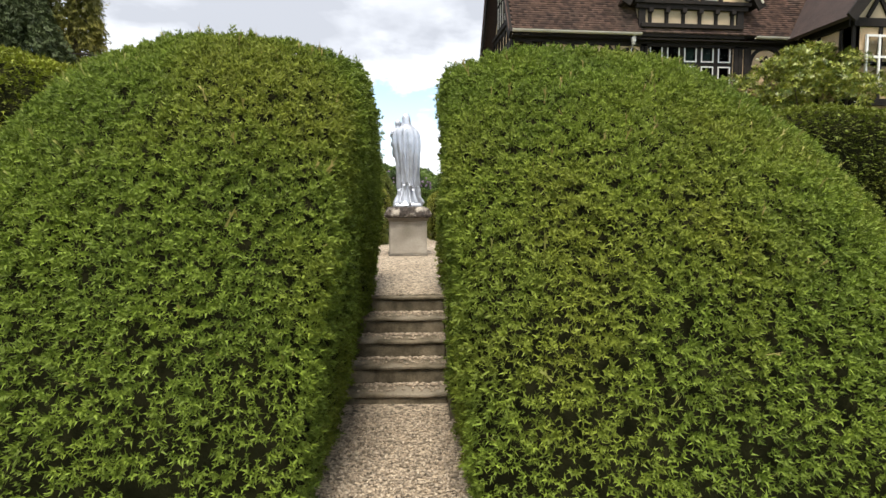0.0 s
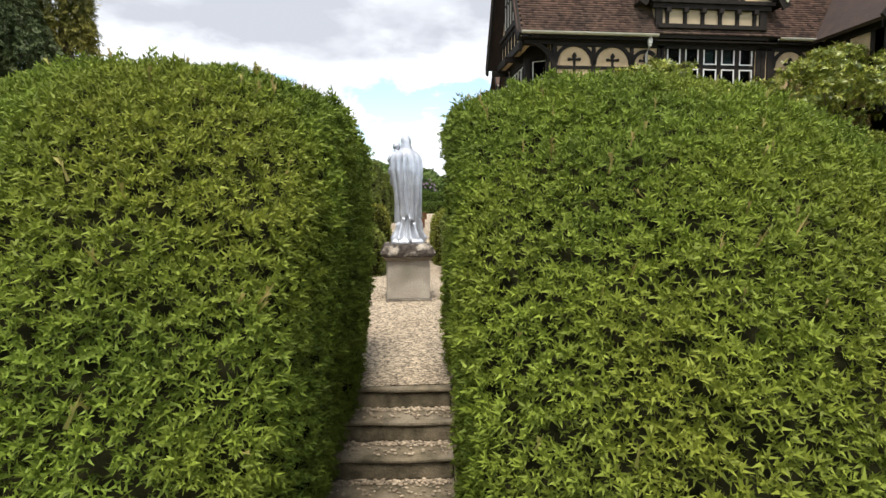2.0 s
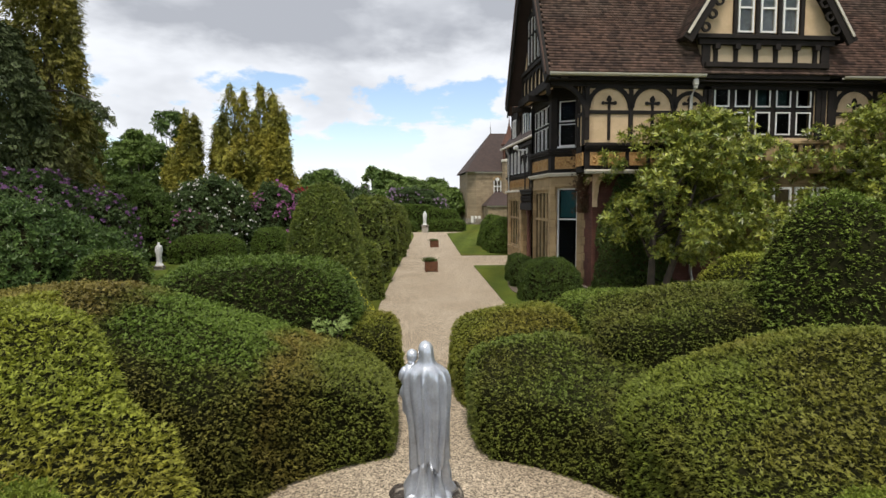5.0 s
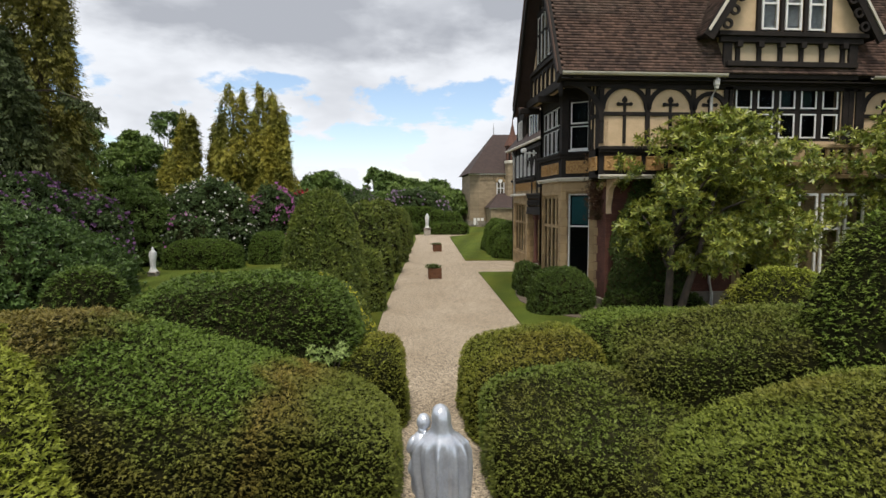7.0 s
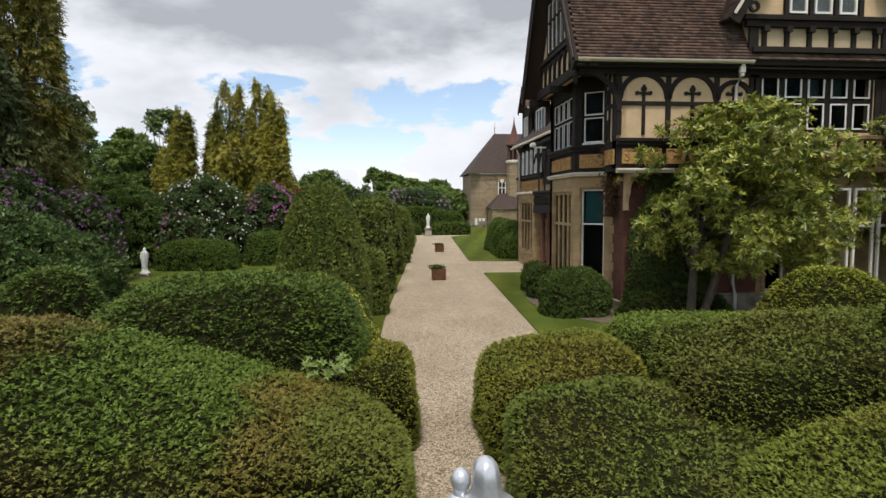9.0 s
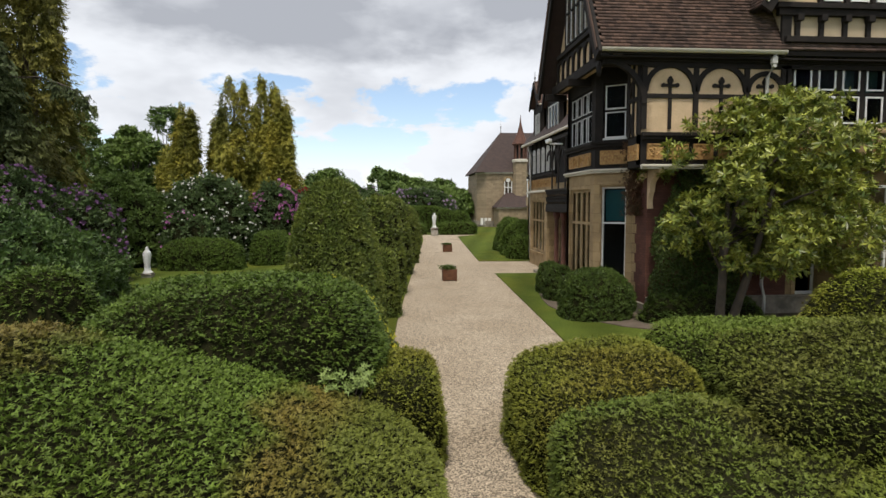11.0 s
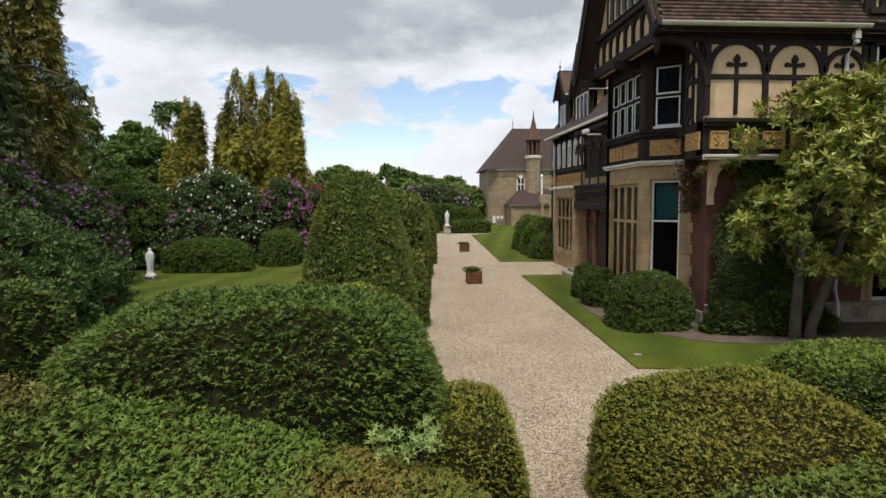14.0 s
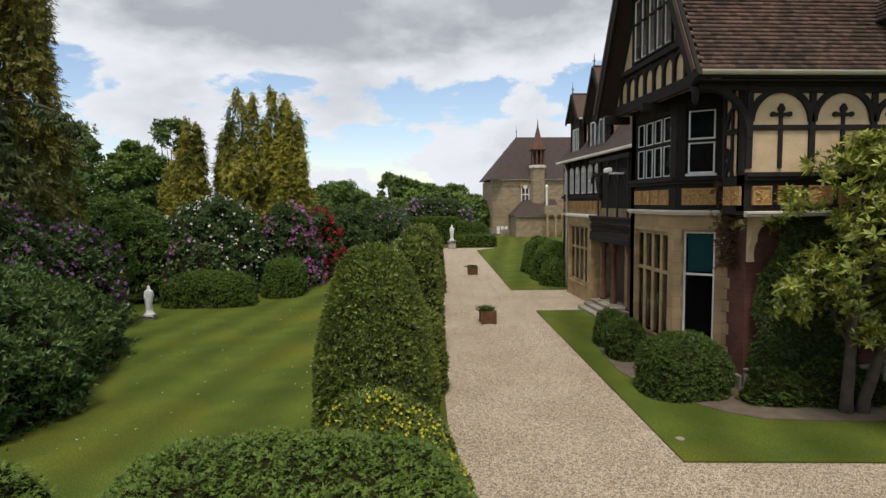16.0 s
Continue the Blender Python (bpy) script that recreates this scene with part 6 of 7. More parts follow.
# security camera on the west bay
cam_box = thing("security_camera", "white security camera housing on the wall", "security camera", "", (5.5, 29.2, 5.75))
part("housing", boxes((5.05, 5.2, 28.95, 29.4, 5.72, 5.87), bevel=0.03), CAMERA_WHITE, cam_box)
part("arm", boxes((5.15, 5.66, 29.1, 29.16, 5.66, 5.72), bevel=0.01), CAMERA_WHITE, cam_box)

# dormer bay on the south front
dx0, dx1, dz = 9.35, 15.1, 8.85
dc, dap, dy = (dx0 + dx1) / 2, 13.5, 22.75
dorm = Face((10.05, 23.0), (14.4, 23.0), house)
DL = dorm.length
dorm.wall(7.5, 8.95, RENDER_PALE, th=0.5)
bm = bmesh.new()
tri = [(-0.35, 8.95), (DL + 0.35, 8.95), (DL / 2, dap - 0.7)]
lo = [bm.verts.new((u, -0.3, z)) for u, z in tri]
hi = [bm.verts.new((u, 0, z)) for u, z in tri]
bm.faces.new(lo), bm.faces.new(hi[::-1])
for i in range(3):
    bm.faces.new((lo[i], hi[i], hi[(i + 1) % 3], lo[(i + 1) % 3]))
dorm.put("gable_wall", bm, RENDER)
dorm.beam(-0.1, DL + 0.1, 7.5, 7.72, 0.14, "bressummer")
dorm.beam(0.0, DL, 7.86, 8.02, 0.22, "timber_rail")
dorm.beam(-0.2, DL + 0.2, 8.6, 8.78, 0.16, "timber_rail")
dorm.beam(-0.3, DL + 0.3, 8.78, 8.92, 0.24, "timber_rail")
for k in range(6):
    u = 0.42 + k * (DL - 0.84) / 5
    dorm.beam(u - 0.065, u + 0.065, 8.02, 8.6, 0.09, "timber_post")
    dorm.beam(u - 0.09, u + 0.09, 8.45, 8.62, 0.2, "bracket")
for u in (0.08, DL - 0.08):
    dorm.beam(u - 0.14, u + 0.14, 7.6, 8.6, 0.1, "timber_post")
for k in range(3):
    u = DL / 2 - 1.05 + k * 0.78
    dorm.window(u, u + 0.54, 9.0, 10.55, 1, (9.8,), 0.06, WHITE_PAINT, -0.12, True, behind=False, glass=None)
    dorm.beam(u - 0.13, u - 0.01, 8.92, 10.9, 0.11, "timber_post")
    dorm.put("curtain", boxes((u + 0.05, u + 0.49, 0.02, 0.03, 9.05, 10.5)), CURTAIN, label="pale net curtain")
dorm.beam(DL / 2 + 1.16, DL / 2 + 1.30, 8.92, 10.9, 0.11, "timber_post")
dv = Face((dx0, dy), (dx1, dy), house)
for s in (0, 1):
    e = 0.0 if s == 0 else dv.length
    dv.slope(e, dz - 0.16, dv.length / 2, dap - 0.16, 0.34, 0.1, "bargeboard")
    dv.slope(e, dz + 0.03, dv.length / 2, dap + 0.03, 0.08, 0.14, "verge_fillet", CREAM_PAINT)
    q = e + (0.62 if s == 0 else -0.62)
    for k in range(3):
        dv.arc(q + (0.22 * k if s == 0 else -0.22 * k), dz + 0.25 + 0.42 * k, 0.09, 0.16, 0, 360, 0.08, "pierced_roundel")
roof_slope("roof_tiles", (dx0, 26.5, dz), (dx0, dy + 0.02, dz), (dc, dy + 0.02, dap), (dc, 26.5, dap), ROOF_TILE, house, 0.13, 0.2, 0.03, 5)
roof_slope("roof_tiles", (dx1, dy + 0.02, dz), (dx1, 26.5, dz), (dc, 26.5, dap), (dc, dy + 0.02, dap), ROOF_TILE, house, 0.13, 0.2, 0.03, 6)
roof_board("roof_deck", [(dx0, 26.5, dz - 0.03), (dx0, dy + 0.06, dz - 0.03), (dc, dy + 0.06, dap - 0.03), (dc, 26.5, dap - 0.03)], 0.1, TIMBER, house)
roof_board("roof_deck", [(dx1, dy + 0.06, dz - 0.03), (dx1, 26.5, dz - 0.03), (dc, 26.5, dap - 0.03), (dc, dy + 0.06, dap - 0.03)], 0.1, TIMBER, house)

# east wing that projects to the south
ex0, ex1, ey = 16.9, 25.0, 20.2
eastf = Face((ex0, ey), (ex1, ey), house)
eastw = Face((ex0, 24.0), (ex0, ey), house)
for f in (eastf, eastw):
    f.wall(0, GRD, BATH_STONE)
    f.wall(GRD, 7.6, RENDER)
    f.beam(0, f.length, GRD, GRD + 0.25, 0.12, "bressummer")
    f.beam(0, f.length, 7.3, 7.6, 0.12, "wall_plate")
    for k in range(int(f.length / 1.1) + 1):
        f.beam(k * 1.1, k * 1.1 + 0.15, GRD + 0.25, 7.3, 0.06, "timber_post")
    f.beam(0, f.length, 5.9, 6.05, 0.055, "timber_rail")
for k in range(4):
    eastf.window(0.5 + 1.45 * k, 1.6 + 1.45 * k, 0.8, 3.8, 2, (2.8,), 0.08, WHITE_PAINT, -0.12, True, behind=False)
    eastf.window(0.5 + 1.45 * k, 1.6 + 1.45 * k, 5.2, 7.0, 2, (6.2,), 0.08, WHITE_PAINT, -0.14, True, behind=False)
er = (ex0 + ex1) / 2
for s, xa in ((0, ex0 - 0.6), (1, ex1 + 0.6)):
    a, b = ((xa, 26.5, 7.5), (xa, ey - 0.6, 7.5)) if s == 0 else ((xa, ey - 0.6, 7.5), (xa, 26.5, 7.5))
    c, d = ((er, ey - 0.6, 13.4), (er, 26.5, 13.4)) if s == 0 else ((er, 26.5, 13.4), (er, ey - 0.6, 13.4))
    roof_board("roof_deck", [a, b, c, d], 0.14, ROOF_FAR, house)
ev = Face((ex0 - 0.6, ey - 0.6), (ex1 + 0.6, ey - 0.6), house)
ev.slope(0, 7.4, ev.length / 2, 13.3, 0.4, 0.1, "bargeboard")
ev.slope(ev.length, 7.4, ev.length / 2, 13.3, 0.4, 0.1, "bargeboard")
bm = bmesh.new()
tri = [(0.0, 7.6), (eastf.length, 7.6), (eastf.length / 2, 12.6)]
lo = [bm.verts.new((u, -0.3, z)) for u, z in tri]
hi = [bm.verts.new((u, 0, z)) for u, z in tri]
bm.faces.new(lo), bm.faces.new(hi[::-1])
for i in range(3):
    bm.faces.new((lo[i], hi[i], hi[(i + 1) % 3], lo[(i + 1) % 3]))
eastf.put("gable_wall", bm, RENDER_PALE)
for k in range(7):
    u = 0.6 + k * 0.9
    eastf.slope(u, 7.65, u + 0.45, 8.4, 0.14, 0.08)
    eastf.slope(u + 0.9, 7.65, u + 0.45, 8.4, 0.14, 0.08)

# north range, porch and balcony
NX, NY0, NY1, NEAVE = 7.5, 28.55, 42.6, 6.9
nf = Face((NX, NY0), (NX, NY1), house, -1)
NL = nf.length
at = lambda y: y - NY0
nf.wall(0, GRD, BATH_STONE, ((at(33.6), at(35.8), 0.1, 2.9),))
nf.wall(GRD, NEAVE, TIMBER, th=0.3)
nf.put("string_course", boxes((at(36.6), NL, 0.0, 0.14, 4.02, 4.14)), CREAM_PAINT)
for k in range(6):
    y = 36.7 + k * 1.0
    u = at(y)
    nf.window(u, u + 0.52, 5.15, 6.25, 2, (5.75,), 0.05, WHITE_PAINT, -0.035, False, behind=False)
    nf.arc(u + 0.26, 6.25, 0.17, 0.27, 0, 180, 0.06, "window_arch", WHITE_PAINT)
    nf.beam(u - 0.30, u - 0.18, 4.95, NEAVE, 0.06, "timber_post")
    nf.beam(u + 0.09, u + 0.43, 6.27, 6.36, 0.05, "tracery", WHITE_PAINT)
nf.beam(at(36.3), NL, 4.92, 5.05, 0.12, "sill_rail")
for k in range(11):
    carved_panel(nf, at(36.45) + k * 0.55, at(36.9) + k * 0.55, 4.32, 4.78, 60 + k)
nf.put("door", boxes((at(33.65), at(35.75), -0.3, -0.22, 0.1, 2.9)), surface("dark_door_wood", (0.06, 0.03, 0.02), (0.04, 0.02, 0.015), 0.6), label="dark wooden door within the porch")
bayf = Face((7.05, 36.7), (7.05, 40.2), house, -1)
bayf.wall(0, 4.0, BATH_STONE, ((0.3, 3.2, 0.8, 3.6),), th=0.45)
bayf.window(0.3, 3.2, 0.8, 3.6, 4, (2.5,), 0.1, BATH_STONE, 0.1, mull=0.14)
Face((NX, 36.7), (7.05, 36.7), house).wall(0, 4.0, BATH_STONE, th=0.2)
bayf.put("cornice", boxes((-0.1, 3.6, -0.45, 0.12, 4.0, 4.12), bevel=0.02), CREAM_PAINT)
porch = Face((7.05, 32.0), (7.05, 36.6), house, -1)
PL = porch.length
porch.put("balcony_floor", boxes((0, PL, -0.45, 0.05, 3.0, 3.25), bevel=0.02), TIMBER)
porch.put("balcony_rail", boxes((0, PL, -0.05, 0.09, 4.0, 4.12), bevel=0.02), TIMBER)
porch.put("balcony_panel", boxes((0, PL, -0.04, 0.03, 3.25, 3.4), (0, PL, -0.04, 0.03, 3.86, 4.0)), TIMBER)
for k in range(16):
    porch.arc(0.15 + k * 0.287, 3.63, 0.08, 0.14, 0, 360, 0.03, "pierced_roundel", None, 10, 0.03)
    porch.beam(-0.01 + k * 0.287, 0.03 + k * 0.287, 3.4, 3.86, 0.025, "baluster", None, 0.03)
for u in (0.3, 2.0, PL - 1.4):
    porch.put("porch_column", lathe([(0.16, 0), (0.17, 0.1), (0.11, 0.16), (0.10, 2.2), (0.14, 2.3), (0.17, 2.4), (0.17, 2.65)], (u, -0.15, 0.45), 14), RED_BRICK, smooth=True)
    porch.put("column_base", boxes((u - 0.26, u + 0.26, -0.42, 0.12, 0.0, 0.46), bevel=0.02), STONE_OLD)
for k in range(3):
    porch.put("porch_step", boxes((1.0, 3.6, -0.65, 0.9 - 0.3 * k, 0.0 + 0.14 * k, 0.14 + 0.14 * k), bevel=0.015), STONE_OLD)
for k in range(4):
    u0 = 0.15 + k * 1.1
    porch.arc(u0 + 0.5, 5.55, 0.40, 0.50, 0, 180, 0.06, "upper_arch")
    porch.beam(u0 - 0.05, u0 + 0.06, 4.12, 6.5, 0.06, "upper_post")
    porch.slope(u0 + 0.05, 5.1, u0 + 0.5, 5.95, 0.08, 0.05)
porch.beam(0, PL, 6.45, 6.62, 0.08, "bressummer")
rx, rz = 11.6, 12.4
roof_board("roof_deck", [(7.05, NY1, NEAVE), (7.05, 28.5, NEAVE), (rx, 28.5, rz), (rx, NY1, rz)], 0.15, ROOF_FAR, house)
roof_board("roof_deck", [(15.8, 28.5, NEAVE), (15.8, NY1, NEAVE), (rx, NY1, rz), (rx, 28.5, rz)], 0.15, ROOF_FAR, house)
part("gutter", boxes((6.93, 7.05, 29.4, NY1 - 0.4, NEAVE - 0.13, NEAVE), bevel=0.03), CREAM_PAINT, house)
part("downpipe", tube([(7.2, 41.5, NEAVE - 0.1), (7.38, 41.5, 6.3), (7.38, 41.5, 0.1)], [0.06] * 3, 8), PIPE_PAINT, house, "pale rainwater pipe", True)
endf = Face((NX, NY1), (15.5, NY1), house, -1)
endf.wall(0, NEAVE, BATH_STONE)
for yc, hw, ez, ap in ((37.0, 1.45, 8.55, 11.0), (40.3, 1.0, 8.95, 10.35)):
    g = Face((7.5, yc - hw + 0.2), (7.5, yc + hw - 0.2), house, -1)
    bm = bmesh.new()
    tri = [(0.0, 6.9), (g.length, 6.9), (g.length, ez), (g.length / 2, ap - 0.35), (0, ez)]
    lo = [bm.verts.new((u, -0.3, z)) for u, z in tri]
    hi = [bm.verts.new((u, 0, z)) for u, z in tri]
    bm.faces.new(lo), bm.faces.new(hi[::-1])
    for i in range(5):
        bm.faces.new((lo[i], hi[i], hi[(i + 1) % 5], lo[(i + 1) % 5]))
    g.put("dormer_wall", bm, TIMBER)
    g.window(0.35, g.length - 0.35, 7.3, 8.5, 3, (), 0.05, WHITE_PAINT, -0.035, False, behind=False)
    for u in (0.0, g.length - 0.1):
        g.beam(u, u + 0.1, 6.9, ez, 0.06, "timber_post")
    for a, b in ((yc - hw, yc), (yc + hw, yc)):
        p, q = (7.25, a, ez), (9.6, a, ez)
        r_, s_ = (9.6, b, ap), (7.25, b, ap)
        roof_board("dormer_roof", [q, p, s_, r_] if a > b else [p, q, r_, s_], 0.1, ROOF_TILE, house)
        vg = Face((7.25, a), (7.25, b), house, -1 if a < b else 1)
        vg.slope(0, ez - 0.12, vg.length, ap - 0.12, 0.22, 0.05, "bargeboard")
    part("gutter", boxes((7.3, 9.0, yc - hw - 0.09, yc - hw, ez - 0.09, ez), bevel=0.02), CREAM_PAINT, house)
    part("finial", lathe([(0.03, 0), (0.03, 0.2), (0.08, 0.25), (0.02, 0.3), (0.012, 0.55), (0.001, 0.6)], (7.3, yc, ap - 0.05), 8), LEAD, house, "thin iron finial")
    for yy in (yc - hw + 0.2, yc + hw - 0.32):
        part("side_wall", boxes((7.52, 9.2, yy, yy + 0.12, 6.9, ez)), RENDER, house)
        for x_ in (7.52, 8.1):
            part("timber_post", boxes((x_, x_ + 0.12, yy - 0.03, yy + 0.15, 6.9, ez)), TIMBER, house)

# ---- ivy and creeper ----
def ivy():
    ob = thing("ivy", "dense dark ivy covering the brick wall beside the bay", "ivy", "", (8.0, 23.8, 0))
    rng = np.random.default_rng(8)
    n = 9000
    u, z = rng.uniform(6.75, 9.6, n), rng.uniform(0.05, 4.4, n)
    keep = (z < 3.0 + 1.4 * np.clip((u - 6.95) / 0.6, 0, 1)) & (u > 6.78 + 0.12 * np.sin(z * 5))
    u, z = u[keep], z[keep]
    bulge = 0.10 + 0.30 * np.clip((z - 1.5) / 2.9, 0, 1) + 0.06 * np.sin(u * 4 + z * 3)
    p = np.stack((u, 23.88 - rng.uniform(0.5, 1.0, len(u)) * bulge, z), -1)
    part("foliage", leaves_mesh("foliage", p, np.tile((0, -1.0, 0.1), (len(p), 1)), CHIP, 0.085, IVY, rng, 0.7, 0.0), IVY, ob, kind="stuff")
    for k in range(5):
        ux = 7.1 + k * 0.55
        part("stem", tube([(ux, 23.9, 0), (ux + 0.1, 23.88, 1.4), (ux - 0.05, 23.88, 3.0)], [0.03, 0.02, 0.008], 6), BARK, ob, "woody ivy stem")
    ob = thing("creeper", "reddish brown creeper hanging at the bay's corner", "creeper", "", (6.6, 24.5, 3.5))
    n = 900
    z = 3.1 + 2.2 * rng.random(n) ** 1.2
    p = np.stack((6.55 + rng.normal(0, 0.16, n) - (z - 4) * 0.02, 24.6 + rng.normal(0, 0.14, n) - 0.15, z), -1)
    m = leaf_mat("creeper_leaves", (0.11, 0.05, 0.028), (0.075, 0.055, 0.028), None, 3, 0.4, 0.6)
    part("foliage", leaves_mesh("foliage", p, np.tile((-0.6, -0.8, -0.2), (n, 1)), CHIP, 0.10, m, rng, 0.8, 0.0), m, ob, kind="stuff")


ivy()


# ---- the chapel ----
def chapel():
    ob = thing("chapel", "buff stone chapel with dark tiled hipped roof and turret", "chapel", "", (20, 92, 0))
    y0, y1, x0, x1, h = 90.0, 102.0, 11.3, 34.0, 7.7
    pts = [(x0, y0 + 1.2), (x0 + 1.2, y0), (x1, y0), (x1, y1), (x0 + 1.2, y1), (x0, y1 - 1.2)]
    part("wall", prism(pts, 0, h), BUFF_BRICK, ob)
    part("plinth", prism([(x0 - 0.2, y0 + 1.1), (x0 + 1.1, y0 - 0.2), (x1, y0 - 0.2), (x1, y1), (x0 - 0.2, y1)], 0, 0.9), STONE_OLD, ob)
    f = Face((x0 + 1.2, y0), (x1, y0), ob)
    f.put("cornice", boxes((-0.1, 22, 0, 0.3, h - 0.05, h + 0.2), bevel=0.03), CREAM_PAINT)
    for k in range(14):
        f.beam(0.1 + k * 0.42, 0.34 + k * 0.42, h - 0.75, h - 0.1, 0.15, "corbel", BUFF_BRICK)
    g = Face((x0, y0 + 1.2), (x0 + 1.2, y0), ob)
    g.put("cornice", boxes((-0.1, g.length + 0.1, 0, 0.3, h - 0.05, h + 0.2), bevel=0.03), CREAM_PAINT)
    bm = bmesh.new()
    c = (y0 + y1) / 2
    v = [bm.verts.new(p) for p in ((x0 - 0.4, y0 - 0.4, h + 0.15), (x1, y0 - 0.4, h + 0.15), (x1, y1 + 0.4, h + 0.15), (x0 - 0.4, y1 + 0.4, h + 0.15), (15.6, c, 14.2), (x1, c, 14.2))]
    for q in ((0, 1, 5, 4), (2, 3, 4, 5), (3, 0, 4), (1, 2, 5), (3, 2, 1, 0)):
        bm.faces.new([v[i] for i in q])
    part("roof", bm, ROOF_FAR, ob)
    for u in (2.6, 9.4, 13.0):
        w = f.window(u, u + 1.15, 4.5, 7.0, 2, (5.7,), 0.13, WHITE_PAINT, -0.14, False, behind=False, mull=0.13)
        f.arc(u + 0.575, 6.55, 0.45, 0.72, 0, 180, 0.2, "window_arch", BATH_STONE)
        f.put("tracery", _disc(u + 0.575, 6.75, 0.3, 0.17), WHITE_PAINT)
    tx, ty, r = 17.4, 89.8, 1.05
    part("turret", lathe([(r, 0), (r, 9.3), (r * 1.12, 9.35), (r * 1.12, 9.6), (r * 0.9, 9.65)], (tx, ty, 0), 8), BUFF_BRICK, ob)
    part("turret_cap", lathe([(r * 1.14, 9.3), (r * 1.14, 9.62), (r * 0.9, 9.7)], (tx, ty, 0), 8), CREAM_PAINT, ob)
    for k in range(8):
        a = 2 * math.pi * (k + 0.5) / 8
        cx, cy = tx + 0.8 * math.cos(a), ty + 0.8 * math.sin(a)
        part("lantern_post", boxes((cx - 0.12, cx + 0.12, cy - 0.12, cy + 0.12, 9.6, 11.7)), SPIRE_TILE, ob)
    # added near-black core in place of the shade inside the lantern
    part("lantern_core", lathe([(0.55, 9.6), (0.55, 11.7)], (tx, ty, 0), 8), ROOM_SHADE, ob)
    part("spire", lathe([(1.15, 11.7), (1.2, 11.85), (0.75, 12.8), (0.42, 13.6), (0.12, 14.9), (0.02, 16.0)], (tx, ty, 0), 8), SPIRE_TILE, ob, "red-brown tiled spire")
    part("annexe_wall", boxes((13.6, 19.6, 86.0, 90.0, 0, 2.75)), BUFF_BRICK, ob)
    part("annexe_eave", boxes((13.4, 19.8, 85.8, 86.1, 2.7, 2.85)), CREAM_PAINT, ob)
    bm = bmesh.new()
    v = [bm.verts.new(p) for p in ((13.3, 85.7, 2.85), (19.9, 85.7, 2.85), (19.9, 90.0, 5.0), (15.4, 90.0, 5.0), (13.3, 90.0, 2.85))]
    bm.faces.new((v[0], v[1], v[2], v[3])), bm.faces.new((v[0], v[3], v[4])), bm.faces.new((v[4], v[2], v[1], v[0])), bm.faces.new((v[4], v[3], v[2]))
    part("annexe_roof", bm, ROOF_FAR, ob)
    f2 = Face((13.6, 86.0), (19.6, 86.0), ob)
    for k in range(3):
        f2.beam(-1.9 + 0.55 * k, -1.5 + 0.55 * k, 0.3, 1.3, -3.9, "basement_light", WHITE_PAINT, 4.06)
    link_ = Face((17.0, 84.0), (24.0, 84.0), ob)
    link_.wall(3.1, 4.2, BUFF_BRICK, th=0.4, name="arcade_wall")
    for k in range(5):
        u = 0.2 + k * 1.05
        link_.put("arcade_pier", boxes((u, u + 0.28, -0.4, 0.0, 0.0, 3.1), bevel=0.02), BATH_STONE)
        link_.arc(u + 0.665, 2.65, 0.40, 0.56, 0, 180, 0.03, "arcade_arch", BATH_STONE)
    part("vent_pipe", lathe([(0.13, 4.2), (0.13, 6.4), (0.2, 6.45), (0.2, 6.7), (0.02, 6.9)], (17.25, 84.2, 0), 10), WHITE_PAINT, ob, "white vent pipe with a cap")
    fin = lathe([(0.06, 0), (0.05, 0.8), (0.12, 0.9), (0.03, 1.0), (0.01, 1.8)], (15.7, c, 14.2), 8)
    part("finial", fin, LEAD, ob)


chapel()


# ---- loose gravel and small growth ----
def pebbles(name, label, regions, z, per, seed, size=0.011):
    """Loose stones lying on the path, each with facets."""
    rng = np.random.default_rng(seed)
    tv = np.array(((1, 0, 0), (-1, 0, 0), (0, 1, 0), (0, -1, 0), (0, 0, 0.75), (0, 0, -0.6)), float)
    tf = np.array(((0, 2, 4), (2, 1, 4), (1, 3, 4), (3, 0, 4), (2, 0, 5), (1, 2, 5), (3, 1, 5), (0, 3, 5)))
    ps = []
    for x0, x1, y0, y1 in regions:
        n = int((x1 - x0) * (y1 - y0) * per)
        y = rng.uniform(y0, y1, n)
        ps.append(np.stack((rng.uniform(x0, x1, n) + 0.087 * (y - 5.8) * (1 if y1 < 12 else 0), y, np.full(n, z)), -1))
    p = np.concatenate(ps)
    n = len(p)
    a = rng.uniform(0, 6.28, n)
    s = size * rng.uniform(0.6, 1.5, (n, 3))
    v = tv[None] * s[:, None, :] + rng.normal(0, 0.18, (n, 6, 3)) * s[:, None, :]
    c, sn = np.cos(a)[:, None], np.sin(a)[:, None]
    x, y = v[:, :, 0] * c - v[:, :, 1] * sn, v[:, :, 0] * sn + v[:, :, 1] * c
    v = np.stack((x, y, v[:, :, 2] + s[:, 2:3] * 0.35), -1) + p[:, None, :]
    f = tf[None] + (np.arange(n) * 6)[:, None, None]
    tagged(new(name, fast_mesh(name, v.reshape(-1, 3), f.reshape(-1, 3), PEBBLE)), label, "gravel", kind="stuff")


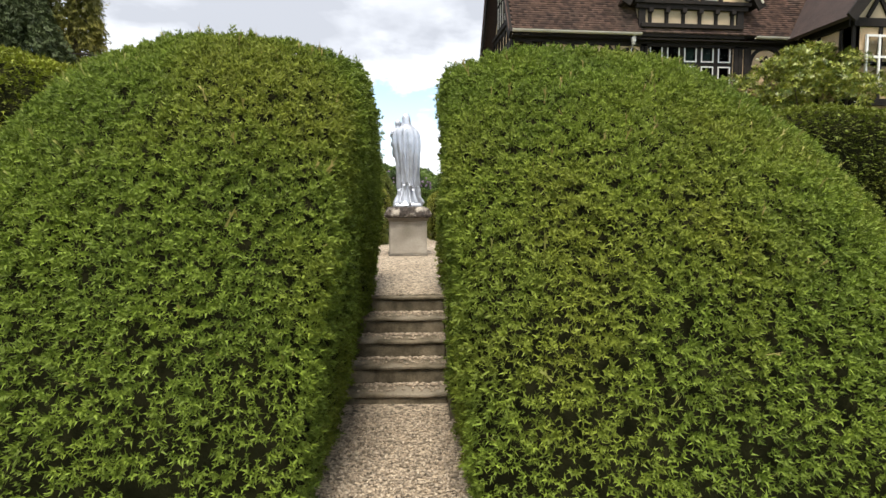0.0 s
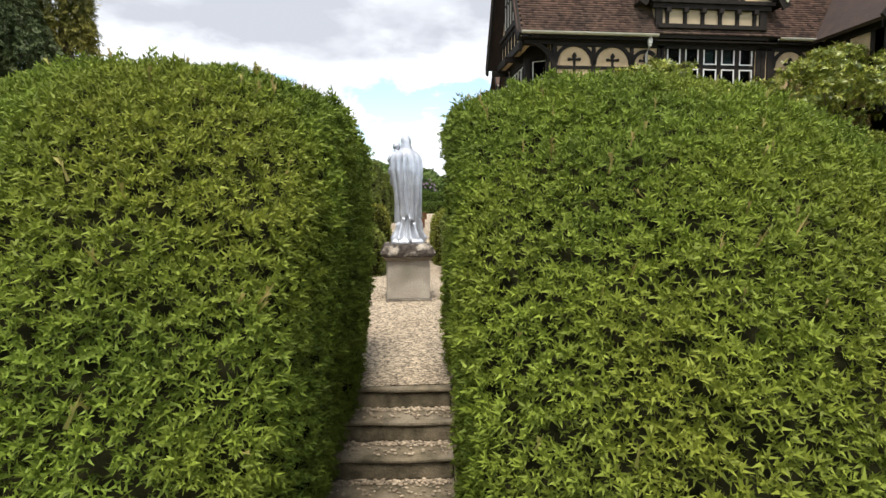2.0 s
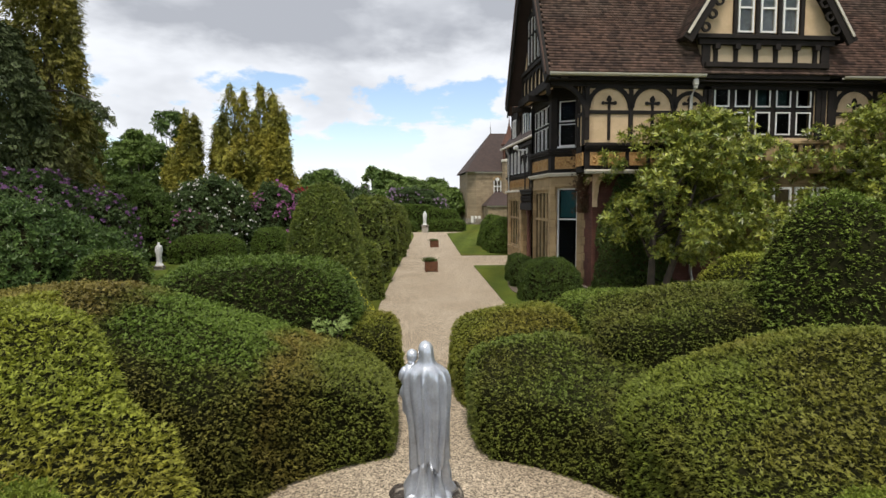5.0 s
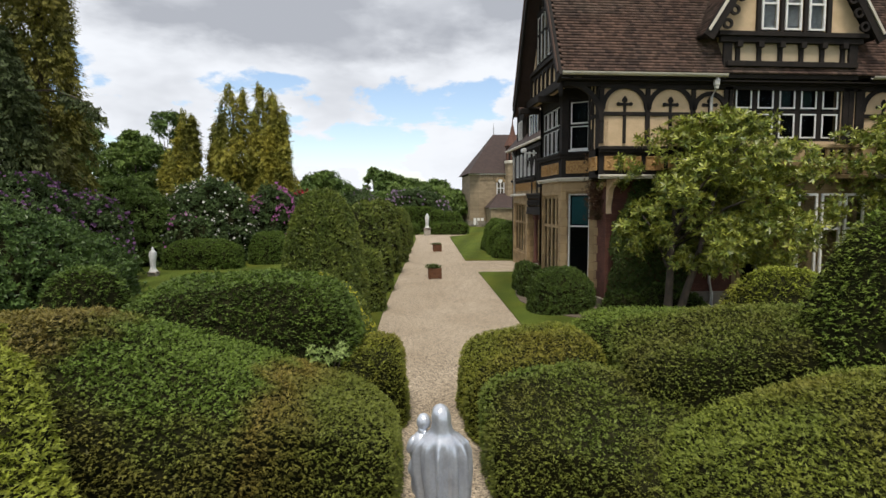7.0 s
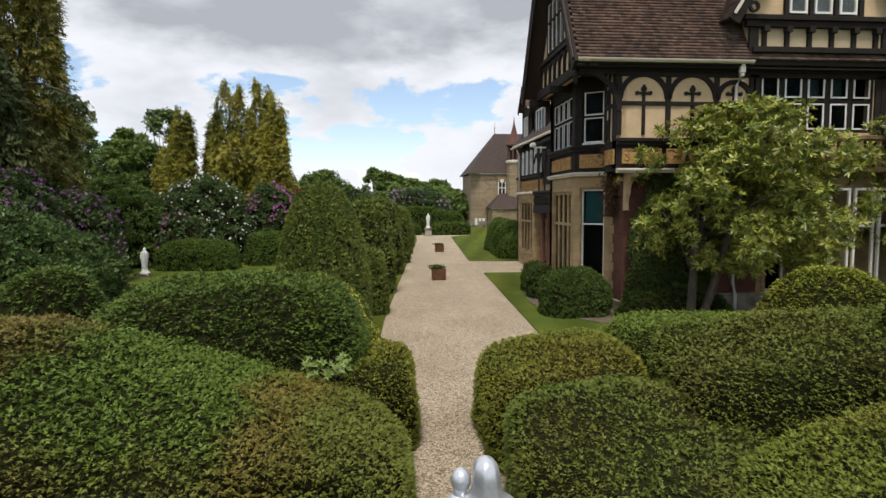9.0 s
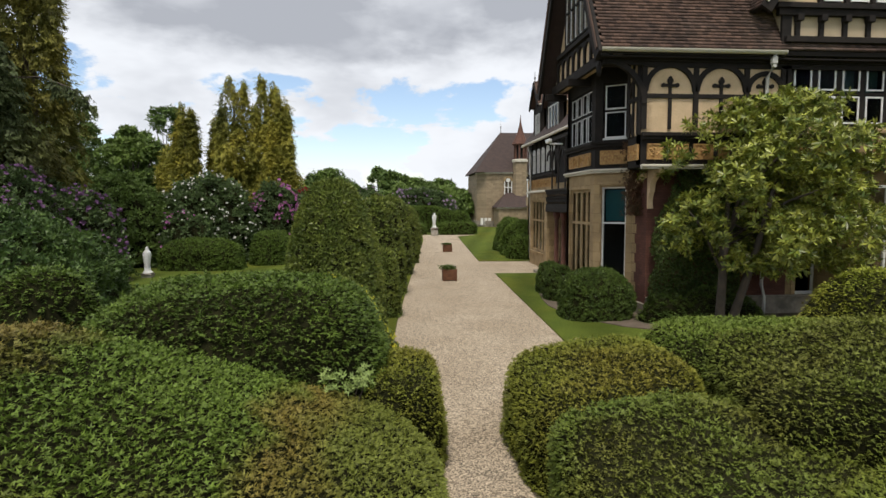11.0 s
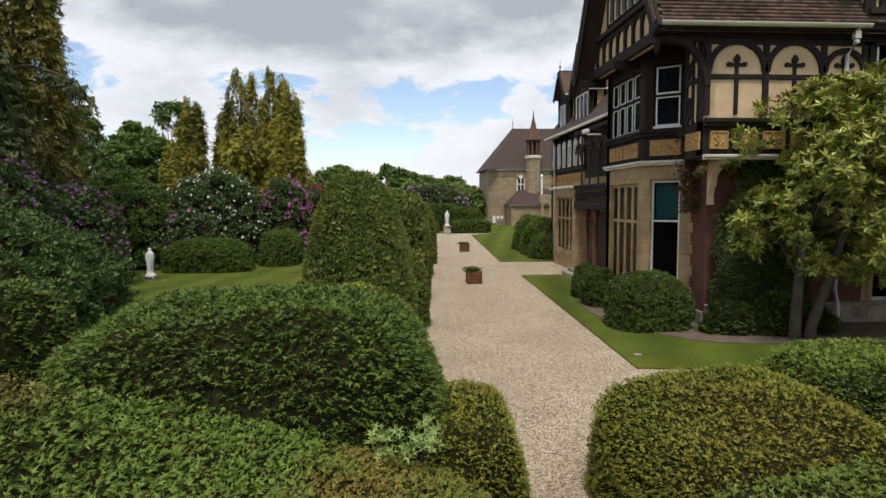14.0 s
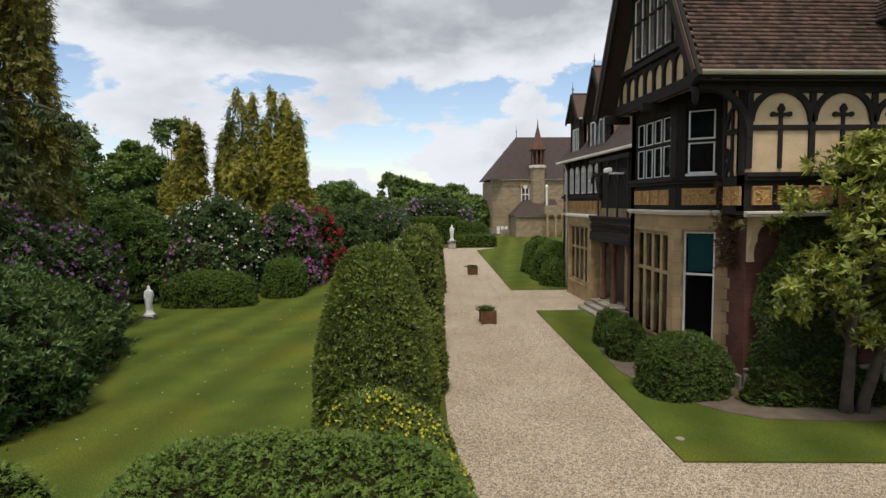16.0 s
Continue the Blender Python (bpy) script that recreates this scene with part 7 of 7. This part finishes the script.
pebbles("loose_gravel", "loose buff stones on the lower path", ((-0.62, 0.22, 1.4, 4.55),), -0.70, 2200, 5)
pebbles("loose_gravel", "loose buff stones round the pedestal", ((-0.6, 0.3, 5.82, 8.0), (-1.6, 1.5, 8.0, 11.0)), 0.0, 750, 6)
for k in range(1, 5):
    rng = random.Random(k)
    m = STEP_M @ Matrix.Translation((0, -GOING * k + 0.23, -RISE * k))
    bm = bmesh.new()
    for q in range(300):
        u = rng.uniform(-0.4, 0.4)
        w = rng.uniform(-0.05, 0.02) if rng.random() < 0.7 else rng.uniform(-0.2, 0.0)
        s = rng.uniform(0.006, 0.014)
        bmesh.ops.create_icosphere(bm, subdivisions=1, radius=s, matrix=m @ Matrix.Translation((u, w, s * 0.5)) @ Matrix.Diagonal((1.2, 0.9, 0.7, 1)))
    tagged(new("loose_gravel", mesh_from("loose_gravel", bm, PEBBLE)), "loose buff stones caught on a step", "gravel", kind="stuff")


def seedling(x, y, z, h, n, seed):
    ob = thing("seedling", "pale green self-sown shoots growing out of the hedge", "seedling", "", (x, y, z))
    rng = np.random.default_rng(seed)
    rnd = random.Random(seed)
    tips = []
    for k in range(n):
        tip = (x + rnd.uniform(-0.28, 0.28), y + rnd.uniform(-0.12, 0.12), z + h * rnd.uniform(0.6, 1.0))
        tips.append(tip)
        part("stem", tube([(x + rnd.uniform(-0.1, 0.1), y + 0.1, z - 0.2), tip], [0.006, 0.003], 5), BARK_GREY, ob)
    p = np.array(tips).repeat(9, axis=0) + rng.normal(0, 0.045, (9 * n, 3))
    part("foliage", leaves_mesh("foliage", p, np.tile((0, -0.4, 0.8), (len(p), 1)), STAR, 0.05, PALE_SHOOT, rng, 0.8, 0.2), PALE_SHOOT, ob, kind="stuff")


seedling(-1.35, 14.0, 0.95, 0.55, 9, 4)


def petals():
    """White petals blown over the lawn."""
    rng = np.random.default_rng(31)
    n = 170
    y = 22 + 24 * rng.random(n) ** 1.3
    x = -1.9 + 0.03 * (y - 22) - rng.gamma(2.0, 1.7, n) - 0.8
    p = np.stack((x, y, np.full(n, 0.04)), -1)
    tagged(new("fallen_petals", leaves_mesh("fallen_petals", p, np.tile((0, 0, 1.0), (n, 1)), CHIP3, 0.035, PETAL_WHITE, rng, 0.5, 0.5)), "small white petals scattered on the lawn", "petals", kind="stuff")


petals()
part("lid", lathe([(0.09, 0.0), (0.09, 0.014), (0.075, 0.018), (0.02, 0.02)], (3.78, 21.3, 0.033), 18), STONE_OLD, thing("drain_cover", "small round pale drain cover in the grass", "drain cover", "", (3.78, 21.3, 0.033)))
